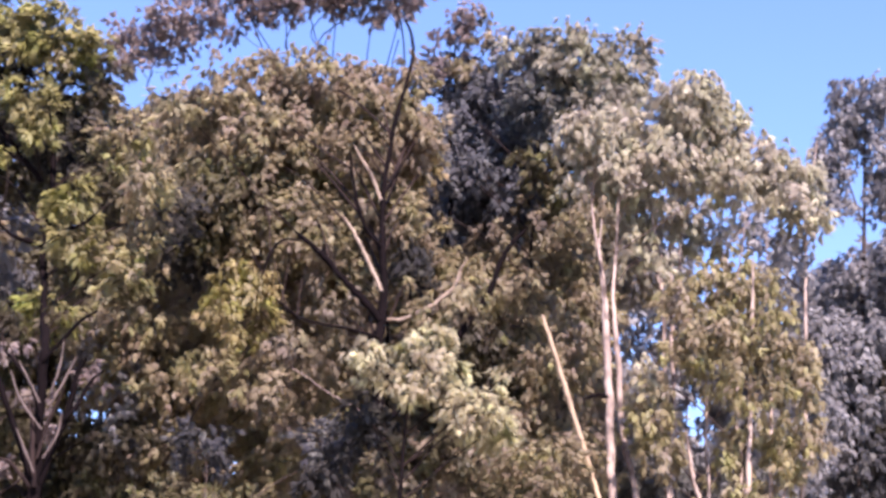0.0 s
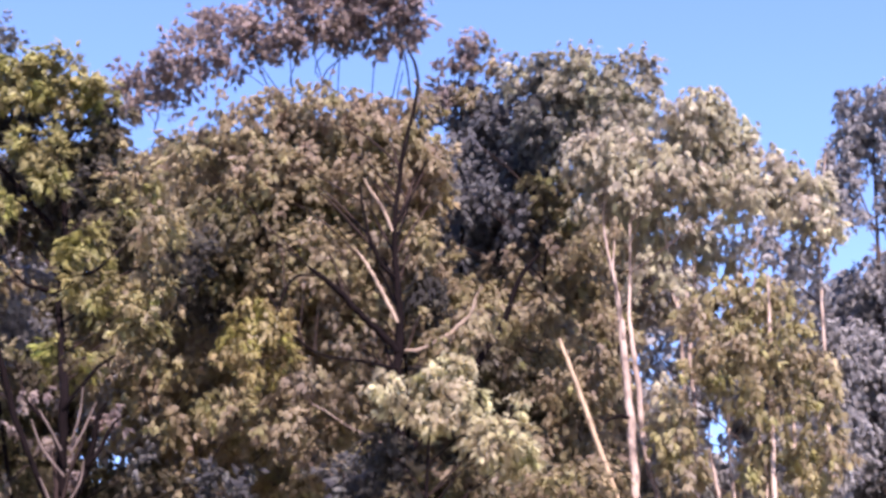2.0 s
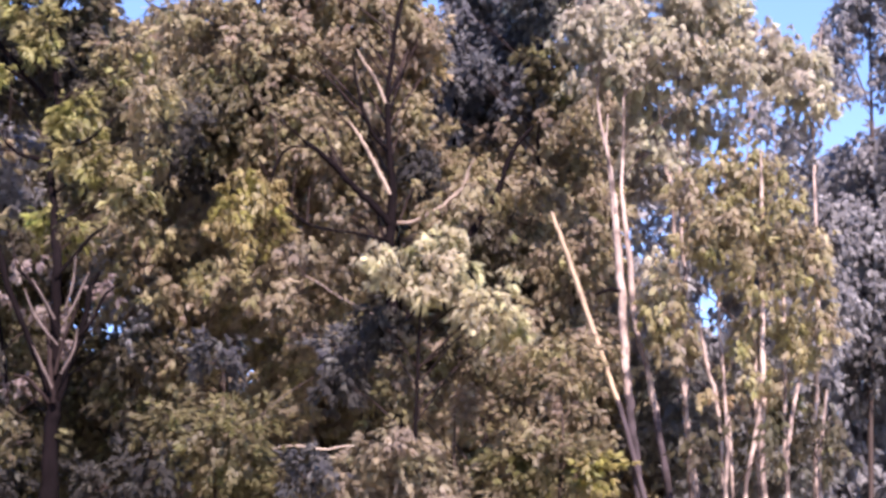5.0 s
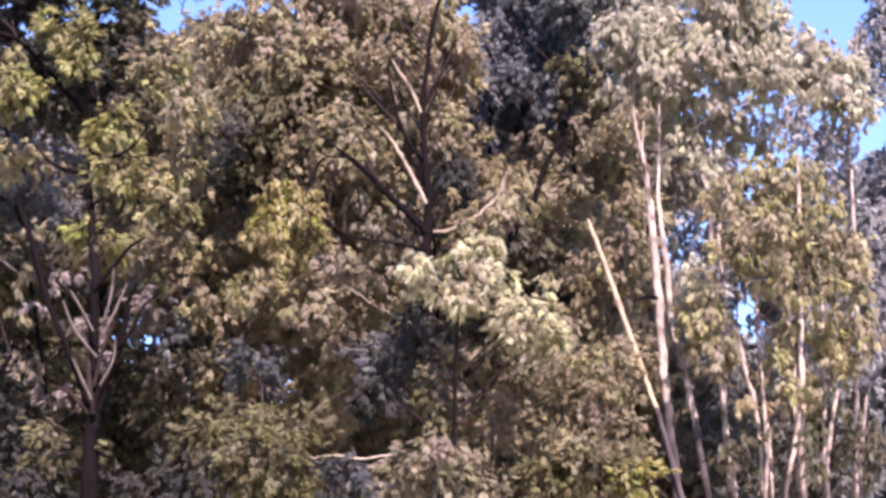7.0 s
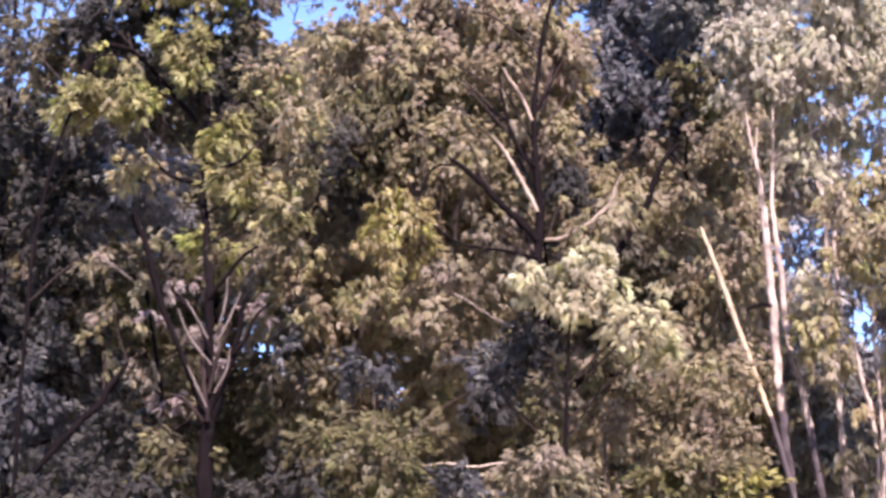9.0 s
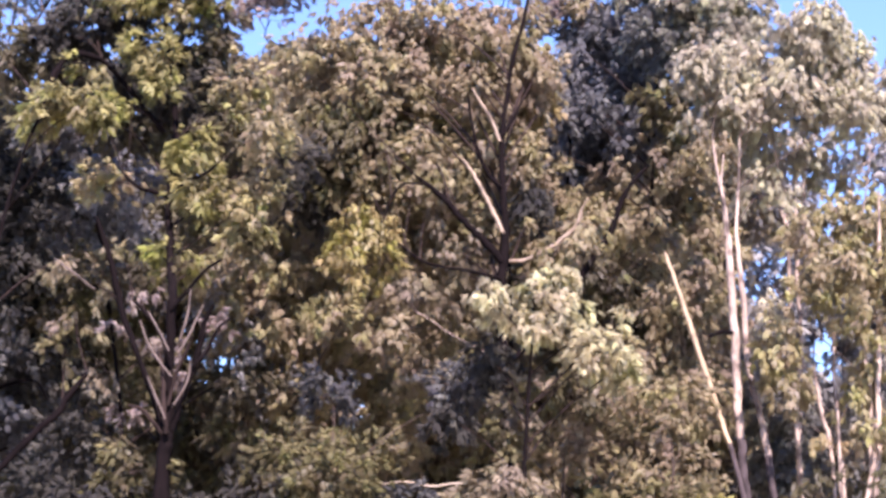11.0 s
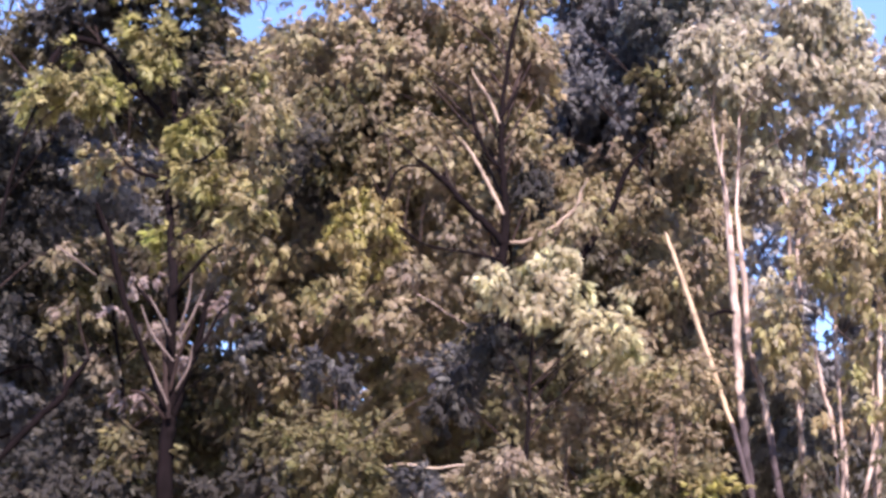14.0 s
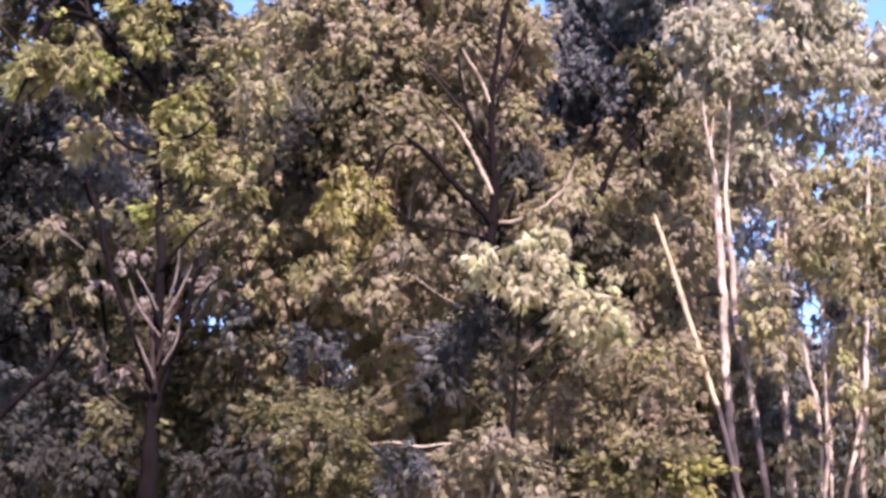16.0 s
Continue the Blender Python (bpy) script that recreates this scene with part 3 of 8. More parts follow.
limb(t, [(-0.45, 46.4, 12.87, 0.038), (-1.49, 46.2, 13.06, 0.038), (-2.47, 46, 13.2, 0.038), (-3.22, 45.8, 13.69, 0.03)])
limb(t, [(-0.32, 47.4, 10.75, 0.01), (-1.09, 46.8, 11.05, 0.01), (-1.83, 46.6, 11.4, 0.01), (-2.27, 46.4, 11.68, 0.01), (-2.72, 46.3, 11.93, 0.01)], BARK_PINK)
foliage(t, -2.39, 49.66, 21.65, 1.74, 1.34, 0.95, 1.3, LEAF_RUSSET)
foliage(t, -4.64, 50.17, 21.51, 1.76, 1.44, 1.12, 1.2, LEAF_RUSSET)
foliage(t, -6.29, 49.92, 20.53, 1.11, 1.03, 0.95, 1, LEAF_RUSSET)
foliage(t, -0.88, 49.74, 20.93, 1.42, 1.23, 1.03, 1.2, LEAF_RUSSET)
foliage(t, -4.08, 49.87, 19.41, 2.06, 1.74, 1.43, 1.15, LEAF_RUSSET)
foliage(t, -1.96, 51.34, 19.9, 2.12, 1.88, 1.63, 1, LEAF_RUSSET)
foliage(t, 0.13, 51.89, 20.44, 1.16, 1.24, 1.32, 0.9, LEAF_RUSSET)
foliage(t, -5.18, 49.39, 17.5, 1.73, 1.49, 1.26, 1.1, LEAF_MOSS)
foliage(t, -3.24, 49.99, 16.8, 1.91, 1.59, 1.27, 1)
foliage(t, -1.31, 52.38, 16.59, 1.33, 1.25, 1.17, 0.6)
foliage(t, -4.25, 48.56, 14.63, 1.08, 1, 0.93, 1.2, LEAF_MUSTARD)
foliage(t, -2.57, 49.83, 15.2, 1.43, 1.19, 0.95, 0.9)
# Dark clump painted as the shaded gap beside the wattle
foliage(t, -6.45, 50.53, 17.01, 1.12, 1.21, 1.29, 1.1, LEAF_SHADE)
foliage(t, 0.15, 50.17, 21.82, 0.96, 0.88, 0.8, 0.8)
foliage(t, 0.39, 51.19, 20.73, 0.73, 0.8, 0.73, 1, LEAF_RUSSET)
foliage(t, -1.6, 50.92, 18.12, 1.13, 0.89, 0.65, 0.8)
foliage(t, -1.42, 51.36, 13.62, 0.98, 0.82, 0.65, 0.7)
foliage(t, -2.72, 50.2, 11.21, 0.96, 0.8, 0.64, 0.8)
foliage(t, -2.32, 50.25, 18.91, 1.04, 1, 0.96, 1, LEAF_RUSSET)
foliage(t, -1.25, 48.56, 19.25, 0.85, 0.81, 0.77, 0.9, LEAF_RUSSET)
foliage(t, -0.61, 50.59, 20.7, 0.72, 0.8, 0.8, 0.9, LEAF_RUSSET)
foliage(t, -2.13, 50.31, 20.9, 1.12, 0.96, 0.8, 1, LEAF_RUSSET)
foliage(t, 0.49, 49.74, 20.17, 0.63, 0.8, 0.79, 1, LEAF_RUSSET)
foliage(t, 0.64, 50.42, 19.26, 0.56, 0.8, 0.64, 0.9, LEAF_AMBER)
foliage(t, -3.67, 50.31, 19.85, 1.12, 1.04, 0.96, 1, LEAF_RUSSET)
foliage(t, -3.14, 49.73, 17.53, 1.11, 1.03, 0.95, 0.9)
foliage(t, -1.48, 49.72, 17.75, 0.87, 0.87, 0.87, 0.8)
foliage(t, -2.24, 48.09, 16.24, 0.92, 0.8, 0.69, 0.8)
foliage(t, -3.61, 49.38, 16.23, 0.94, 0.86, 0.79, 0.8)
foliage(t, -1.96, 48.57, 14.62, 0.93, 0.81, 0.7, 0.8, LEAF_BLUSH)
foliage(t, -2.98, 49.62, 14.42, 0.95, 0.83, 0.71, 0.8)
foliage(t, -1.49, 48.63, 13.72, 0.77, 0.8, 0.54, 0.7, LEAF_BLUSH)
foliage(t, -2.61, 48.92, 15.73, 0.93, 0.8, 0.62, 0.7)
foliage(t, -0.86, 50.1, 15.43, 0.64, 0.8, 0.64, 0.6)
foliage(t, -4.37, 47.03, 13.47, 0.9, 0.8, 0.57, 0.7, LEAF_MUSTARD)
foliage(t, -2.85, 47.26, 12.69, 0.9, 0.8, 0.57, 0.7, LEAF_BLUSH)
foliage(t, -5.21, 46.32, 12.06, 0.74, 0.8, 0.53, 0.6, LEAF_LIME)
foliage(t, -3.41, 46.38, 11.42, 0.81, 0.8, 0.5, 0.6)
foliage(t, 1.66, 45.2, 14.13, 0.63, 0.61, 0.6, 0.5)
foliage(t, 0.92, 45.6, 13.59, 0.45, 0.45, 0.45, 0.35)
foliage(t, -3.39, 49.7, 19.74, 1.35, 1.18, 1.01, 0.9, LEAF_RUSSET)
foliage(t, -2.04, 49.5, 18.43, 0.92, 0.92, 0.92, 0.9, LEAF_RUSSET)
foliage(t, -4.35, 49.5, 17.92, 1.16, 1, 0.83, 0.9, LEAF_MOSS)
foliage(t, -2.59, 49.1, 17.27, 0.98, 0.86, 0.74, 0.8, LEAF_OLIVE)
foliage(t, 0.15, 49.3, 19.57, 0.7, 0.81, 0.92, 0.8, LEAF_RUSSET)
foliage(t, -1.12, 49.3, 17.32, 1.23, 1.28, 1.32, 1, LEAF_OLIVE)
foliage(t, -1.19, 49.1, 15.39, 1.14, 0.97, 0.81, 0.9, LEAF_OLIVE)
foliage(t, 0.03, 49.2, 17.28, 0.59, 0.79, 0.99, 0.8, LEAF_RUSSET)
# Dark clump as painted shade right of the fork
foliage(t, 0.51, 49.2, 15.58, 0.59, 0.74, 0.89, 0.9, LEAF_SHADE)

# tall gum tree with flat pinkish umbrella canopy
t = tree("eucalyptus_tree", (-0.01, 60.00), LEAF_PINK, BARK_DARK, "tall gum tree with flat pinkish umbrella canopy", "tree", droop=0.2, size=1.0)
trunk(t, [(-0.01, 60, -0.3, 0.09), (-0.03, 60, 0.5, 0.07), (-0.13, 60, 7.17, 0.06), (-0.33, 60, 17.93, 0.06), (-0.4, 60, 21.47, 0.05), (-0.4, 60, 23.82, 0.04), (0.02, 60, 25.78, 0.03), (-0.08, 60, 27.67, 0.03), (-0.4, 60, 28.69, 0.02)])
limb(t, [(-0.26, 60, 23.39, 0.04), (-3.11, 60.16, 26.77, 0.03), (-2.08, 60.32, 28.4, 0.02)])
limb(t, [(-0.47, 60, 22.75, 0.04), (-4.32, 59.99, 25.61, 0.03), (-5.78, 59.97, 28.29, 0.02)])
limb(t, [(-0.41, 60, 21.26, 0.03), (-1.33, 59.85, 23.13, 0.03), (-2.27, 59.71, 24.82, 0.03), (-8.52, 59.56, 24.63, 0.03), (-9.03, 59.41, 25.67, 0.02)])
limb(t, [(-0.41, 60, 21.26, 0.03), (-0.83, 59.93, 22.94, 0.03), (-1.26, 59.87, 24.22, 0.02), (-1.35, 59.8, 26.16, 0.02), (-1.19, 59.73, 28.13, 0.02)])
limb(t, [(-0.41, 60, 21.26, 0.03), (-0.78, 59.75, 22.45, 0.03), (-1.16, 59.51, 23.65, 0.02), (-0.67, 59.26, 25.71, 0.02), (-0.24, 59.01, 27.57, 0.02)])
limb(t, [(-0.41, 60, 21.26, 0.03), (-1.33, 59.91, 23.16, 0.03), (-2.27, 59.83, 25.74, 0.02), (-4.21, 59.74, 26.61, 0.02), (-4.01, 59.66, 27.91, 0.02)])
limb(t, [(-0.41, 60, 21.26, 0.03), (-1.34, 60.34, 23.31, 0.03), (-2.3, 60.68, 26.31, 0.02), (-3.47, 61.03, 27.82, 0.02), (-2.85, 61.37, 29.11, 0.02)])
limb(t, [(-0.41, 60, 21.26, 0.03), (-1.24, 60.32, 23.3, 0.03), (-2.1, 60.64, 26.29, 0.02), (-2.94, 60.97, 27.33, 0.02), (-2.32, 61.29, 29.06, 0.02)])
limb(t, [(-0.41, 60, 21.26, 0.03), (-2.15, 60.09, 23.23, 0.03), (-3.93, 60.18, 25.68, 0.02), (-4.97, 60.27, 27.07, 0.02), (-5.61, 60.36, 28.12, 0.02)])
limb(t, [(-0.41, 60, 21.26, 0.03), (-1.74, 60, 23.19, 0.03), (-3.1, 60, 25.38, 0.02), (-3.1, 60, 26.71, 0.02), (-3.51, 60, 28.28, 0.02)])
limb(t, [(-0.41, 60, 21.26, 0.03), (-1.43, 59.89, 23.15, 0.03), (-2.47, 59.77, 25.07, 0.02), (-2.57, 59.66, 26.56, 0.02), (-2.46, 59.55, 28.29, 0.02)])
limb(t, [(-0.41, 60, 21.26, 0.03), (-2.13, 59.71, 23.09, 0.03), (-3.88, 59.42, 25.17, 0.02), (-4.17, 59.14, 26.36, 0.02), (-4.26, 58.85, 27.55, 0.02)])
limb(t, [(-0.46, 60, 23.82, 0.03), (-0.43, 59.84, 26.16, 0.02), (-0.21, 59.68, 27.2, 0.02)])
foliage(t, -9.65, 60.51, 27.34, 1.06, 0.87, 0.67, 1.2)
foliage(t, -9.96, 60.66, 26.63, 0.68, 0.8, 0.48, 1)
foliage(t, -8.02, 59.75, 27.89, 1.05, 0.9, 0.76, 1.1)
foliage(t, -8.51, 60.51, 27.33, 0.67, 0.8, 0.48, 1)
foliage(t, -6.47, 60.49, 28.99, 1.35, 1.04, 0.73, 1.1)
foliage(t, -4.79, 60.35, 29.59, 1.54, 1.2, 0.86, 1.2)
foliage(t, -2.91, 60.3, 29.77, 1.53, 1.25, 0.96, 1.2)
foliage(t, -1.24, 60.47, 29.71, 1.35, 1.15, 0.96, 1.2)
foliage(t, 0.02, 59.75, 29.48, 0.76, 0.86, 0.95, 1.1)
foliage(t, -3.12, 60.37, 31.3, 2.3, 1.54, 0.77, 1.1)
foliage(t, -0.37, 59.61, 30.78, 1.33, 1, 0.66, 1)
foliage(t, -6.4, 59.97, 27.74, 0.95, 0.8, 0.34, 0.7)
foliage(t, -7.53, 60.49, 29.91, 0.48, 0.8, 0.29, 0.8)
foliage(t, -5.61, 60.34, 28.23, 0.77, 0.8, 0.29, 0.5)
foliage(t, -4.11, 59.63, 28.23, 0.76, 0.8, 0.34, 0.6)
foliage(t, -2.3, 60.8, 28.85, 0.97, 0.8, 0.35, 0.6)
foliage(t, -0.62, 60.27, 28.47, 0.77, 0.8, 0.29, 0.6)
foliage(t, -9.04, 60.15, 25.96, 0.38, 0.8, 0.29, 0.6)

# small rounded grey-pink gum crown behind the dome
t = tree("eucalyptus_tree", (1.06, 57.00), LEAF_PINK, BARK_DARK, "small rounded grey-pink gum crown behind the dome", "tree", droop=0.6, size=1.0)
trunk(t, [(1.06, 57, -0.3, 0.11), (1.09, 57, 0.5, 0.08), (1.24, 57, 6.52, 0.07), (1.55, 57, 16.31, 0.07), (1.78, 57, 22.27, 0.06), (1.76, 57, 26.02, 0.03)])
foliage(t, 1.55, 57.31, 25.2, 1, 0.87, 0.73, 1.2)
foliage(t, 2.34, 57.93, 24.49, 1.11, 1.11, 1.11, 1.1, LEAF_NAVY_SHADED)
foliage(t, 1.37, 56.6, 26.29, 0.43, 0.36, 0.29, 1.2, LEAF_PINK)
foliage(t, 1.81, 56.6, 26.86, 0.39, 0.37, 0.35, 1.1, LEAF_PINK)
foliage(t, 2.47, 56.6, 26.55, 0.55, 0.51, 0.47, 0.9, LEAF_PINK)
foliage(t, 2.99, 56.6, 26.8, 0.39, 0.41, 0.43, 0.5, LEAF_BLUSH)
foliage(t, 2.68, 56.6, 25.7, 0.51, 0.49, 0.47, 0.8, LEAF_RUSSET)
foliage(t, 2.08, 56.6, 25.12, 0.59, 0.47, 0.35, 0.9, LEAF_RUSSET)

# dense grey-green gum tree with sunlit shoulder and shaded side painted in
t = tree("eucalyptus_tree", (4.26, 54.00), LEAF_GREY, BARK_DARK, "dense grey-green gum tree with sunlit shoulder and shaded side painted in", "tree", droop=0.8, size=1.1)
trunk(t, [(4.26, 54, -0.3, 0.09), (4.26, 54, 0.5, 0.07), (4.25, 54, 5.47, 0.06), (4.24, 54, 13.68, 0.05), (4.23, 54, 18.28, 0.05), (4.55, 54, 22.12, 0.04), (5.2, 54, 24.49, 0.03)])
foliage(t, 3.94, 54.57, 24.85, 0.87, 0.8, 0.69, 1.2)
foliage(t, 5.51, 53.27, 24.57, 1.19, 0.97, 0.76, 1.2, LEAF_SAGE_SUNLIT)
foliage(t, 6.87, 52.54, 23.85, 1, 0.96, 0.92, 1.3, LEAF_SAGE_SUNLIT)
foliage(t, 3.27, 56.73, 24.21, 1.44, 1.26, 1.08, 1.5, LEAF_NAVY_SHADED)
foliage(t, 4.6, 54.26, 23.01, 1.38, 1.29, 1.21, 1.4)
foliage(t, 6.19, 53.43, 22.85, 1.19, 1.19, 1.19, 1.4, LEAF_SAGE_SUNLIT)
foliage(t, 2.29, 57.59, 22.68, 1.1, 1.28, 1.47, 1.5, LEAF_NAVY_SHADED)
foliage(t, 3.39, 56.73, 21.94, 1.26, 1.26, 1.26, 1.5, LEAF_NAVY_SHADED)
foliage(t, 5.01, 53.62, 20.42, 1.19, 1.15, 1.11, 1.3, LEAF_MOSS)
foliage(t, 5.13, 53.67, 18.91, 1.02, 0.94, 0.85, 1.1, LEAF_RUSSET)
foliage(t, 2.26, 58.34, 20.67, 1.11, 1.11, 1.11, 1.5, LEAF_NAVY_SHADED)
foliage(t, 3.65, 58.86, 20.61, 1.12, 1.03, 0.94, 1.5)
foliage(t, 2.83, 55.32, 21.15, 0.46, 0.8, 0.42, 1, LEAF_NAVY_SHADED)
foliage(t, 6.92, 52.03, 22.48, 0.99, 0.91, 0.83, 1.3, LEAF_SAGE_SUNLIT)
foliage(t, 2.49, 53.4, 20.25, 0.58, 0.52, 0.47, 0.5, LEAF_NAVY_SHADED)
foliage(t, 1.87, 53.4, 22.32, 0.58, 0.66, 0.73, 0.3, LEAF_NAVY_SHADED)
foliage(t, 1.74, 53.4, 20.5, 0.36, 0.35, 0.29, 0.4, LEAF_NAVY_SHADED)
# Sparse silver clumps paint sunlit highlights on the crown
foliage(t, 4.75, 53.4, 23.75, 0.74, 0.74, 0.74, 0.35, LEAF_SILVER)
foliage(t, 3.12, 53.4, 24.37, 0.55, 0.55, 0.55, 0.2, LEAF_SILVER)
foliage(t, 1.14, 55.5, 19.67, 0.63, 0.78, 0.93, 0.9, LEAF_NAVY_SHADED)
foliage(t, 1.52, 55.5, 21.23, 0.64, 0.79, 0.94, 0.8, LEAF_NAVY_SHADED)
foliage(t, 3.66, 54.6, 19.75, 0.73, 0.83, 0.92, 0.9, LEAF_NAVY_SHADED)
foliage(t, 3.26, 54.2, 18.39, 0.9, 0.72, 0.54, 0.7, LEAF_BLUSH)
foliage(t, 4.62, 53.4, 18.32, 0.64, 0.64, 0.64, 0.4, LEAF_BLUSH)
foliage(t, 2.1, 58.5, 23.32, 1.19, 1.19, 1.19, 1.3, LEAF_NAVY_SHADED)
foliage(t, 3.47, 58.5, 23.31, 1.19, 1.29, 1.39, 1.3, LEAF_NAVY_SHADED)
foliage(t, 2.66, 58.5, 21.05, 1.18, 1.28, 1.37, 1.3, LEAF_NAVY_SHADED)
foliage(t, 4.23, 58.5, 21.65, 0.99, 1.18, 1.38, 1.2, LEAF_NAVY_SHADED)

# twin-stemmed gum tree with smooth cream bark
t = tree("eucalyptus_tree", (6.44, 46.80), LEAF_SILVER, BARK_CREAM, "twin-stemmed gum tree with smooth cream bark", "tree", droop=1.1, size=1.05)
# Lower stem pieces take a darker bark as painted shade
trunk(t, [(6.75, 46.8, -0.3, 0.2), (6.72, 46.8, 0.5, 0.16), (6.6, 46.8, 3.5, 0.14), (6.1, 46.8, 5.57, 0.128), (5.98, 46.8, 7.04, 0.121), (5.89, 46.8, 7.93, 0.114), (5.85, 46.8, 8.68, 0.114)], BARK_FOOT_SHADE)
trunk(t, [(5.85, 46.8, 8.65, 0.114), (5.81, 46.8, 10.04, 0.114), (5.78, 46.8, 11.58, 0.115), (5.72, 46.8, 12.82, 0.108), (5.68, 46.8, 13.93, 0.093), (5.6, 46.8, 14.88, 0.069), (5.47, 46.8, 15.76, 0.047), (5.37, 46.8, 16.41, 0.035), (5.32, 46.8, 17.14, 0.016)])
trunk(t, [(7.35, 46.9, -0.3, 0.14), (7.3, 46.9, 0.5, 0.12), (7.1, 46.9, 4, 0.1), (6.88, 46.9, 5.73, 0.091), (6.69, 46.9, 7.2, 0.091), (6.58, 46.9, 8.25, 0.091)], BARK_FOOT_SHADE)
trunk(t, [(6.58, 46.9, 8.22, 0.091), (6.48, 46.9, 8.85, 0.091), (6.38, 46.9, 9.45, 0.084), (6.21, 46.9, 10.14, 0.084), (6.1, 46.9, 10.91, 0.084), (6.05, 46.9, 12.07, 0.085), (5.99, 46.9, 13.16, 0.077), (5.91, 46.9, 14.27, 0.05), (5.97, 46.9, 15.23, 0.038), (6.03, 46.9, 16.03, 0.028), (6.07, 46.9, 17.01, 0.016)])
limb(t, [(5.69, 46.7, 13.66, 0.031), (5.64, 46.7, 14.69, 0.031), (5.51, 46.7, 15.49, 0.028), (5.6, 46.7, 16.46, 0.016)])
limb(t, [(5.72, 46.6, 11.46, 0.046), (5.39, 46.6, 11.49, 0.053), (5.06, 46.6, 11.35, 0.03)], BARK_DARK)
foliage(t, 7.97, 48.84, 20.55, 1.4, 1.17, 0.93, 1.1)
foliage(t, 5.67, 47.9, 19.77, 1.07, 0.95, 0.84, 1.1)
foliage(t, 6.51, 48.41, 19.08, 1.39, 1.23, 1.08, 1)
foliage(t, 8.26, 47.41, 20.59, 1.06, 0.87, 0.68, 1.1)
foliage(t, 5.61, 48, 18.26, 0.92, 0.84, 0.76, 0.9)
foliage(t, 7.32, 48.65, 18.29, 1.24, 1.08, 0.93, 0.9)
foliage(t, 8.92, 48.8, 19.72, 1.09, 1.01, 0.93, 1.1)
foliage(t, 5.21, 47.86, 16.86, 0.76, 0.8, 0.76, 0.6, LEAF_RUSSET)
foliage(t, 6.81, 49.02, 17.21, 0.94, 0.82, 0.7, 0.55)
foliage(t, 4.82, 47.69, 19.36, 0.53, 0.8, 0.46, 1)
foliage(t, 7.57, 47.75, 19.17, 1.06, 0.91, 0.76, 1)
foliage(t, 6.96, 48.15, 15.92, 0.92, 0.8, 0.61, 0.5)
foliage(t, 9.49, 47.89, 18.34, 0.76, 0.8, 0.61, 0.8)

# slender gum tree with pale bark and drooping silvery leaves
t = tree("eucalyptus_tree", (7.48, 49.50), LEAF_SILVER, BARK_CREAM, "slender gum tree with pale bark and drooping silvery leaves", "tree", droop=1.1, size=1.0)
trunk(t, [(8, 49.5, -0.3, 0.097), (7.97, 49.5, 0.5, 0.084), (7.86, 49.5, 5.35, 0.071), (7.71, 49.5, 10.69, 0.065), (7.7, 49.5, 12.15, 0.062), (7.7, 49.5, 13.47, 0.052), (7.68, 49.5, 14.97, 0.049), (7.59, 49.5, 15.72, 0.058), (7.5, 49.5, 16.49, 0.053), (7.42, 49.5, 17.34, 0.042), (7.35, 49.5, 18.55, 0.02)])
trunk(t, [(8.6, 49.5, -0.3, 0.096), (8.52, 49.5, 0.5, 0.084), (8.21, 49.5, 4.15, 0.071), (7.81, 49.5, 8.3, 0.064), (7.85, 49.5, 9.73, 0.078), (7.93, 49.5, 11.18, 0.078), (7.96, 49.5, 12.15, 0.068), (7.93, 49.5, 13.47, 0.057), (7.93, 49.5, 15.3, 0.059), (7.96, 49.5, 16.65, 0.063), (7.98, 49.5, 18.02, 0.042), (7.96, 49.5, 19.58, 0.02)])
trunk(t, [(10.9, 49.5, -0.3, 0.085), (10.95, 49.5, 0.5, 0.074), (11.14, 49.5, 3.77, 0.063), (11.37, 49.5, 7.55, 0.057), (11.46, 49.5, 8.82, 0.062), (11.58, 49.5, 9.95, 0.069), (11.7, 49.5, 11.42, 0.049), (11.79, 49.5, 12.91, 0.05), (11.85, 49.5, 15.27, 0.042), (11.98, 49.5, 17.5, 0.037), (12.38, 49.5, 19.96, 0.017)])
limb(t, [(7.93, 49.4, 14.44, 0.033), (8.13, 49.4, 15.44, 0.046), (8.22, 49.4, 16.62, 0.047), (8.3, 49.4, 17.82, 0.025)])
limb(t, [(7.57, 49.4, 15.44, 0.033), (7.29, 49.4, 16.46, 0.05), (7.13, 49.4, 17.31, 0.037), (6.99, 49.4, 18, 0.017)])
limb(t, [(8.99, 48.9, 13.64, 0.03), (9.55, 48.4, 14.99, 0.02), (9.78, 48.11, 16.39, 0.02), (9.88, 47.91, 17.5, 0.01)])
limb(t, [(9.06, 49, 15.33, 0.03), (9.49, 48.83, 16.45, 0.02), (10.41, 48.86, 17.47, 0.01)])
limb(t, [(7.63, 48.7, 15.61, 0.03), (7.26, 48.39, 17.04, 0.02), (7.11, 48.28, 18.71, 0.02)])
limb(t, [(10.92, 49.1, 14.32, 0.02), (10.57, 48.48, 15.65, 0.02), (10.43, 48.06, 16.7, 0.01)])
foliage(t, 9.42, 49.45, 20.68, 0.94, 0.94, 0.94, 1.1)
foliage(t, 10.27, 49.01, 19.42, 0.94, 0.82, 0.7, 1.1)
foliage(t, 9.5, 48.7, 18.79, 0.85, 0.8, 0.54, 1)
foliage(t, 11.02, 48.84, 18.82, 0.85, 0.8, 0.7, 1.1)
foliage(t, 11.75, 49.17, 18.75, 0.63, 0.8, 0.63, 1)
foliage(t, 11.94, 48.93, 17.62, 0.86, 0.8, 0.54, 1.1)
foliage(t, 11.21, 48.45, 17.99, 0.77, 0.8, 0.39, 1)
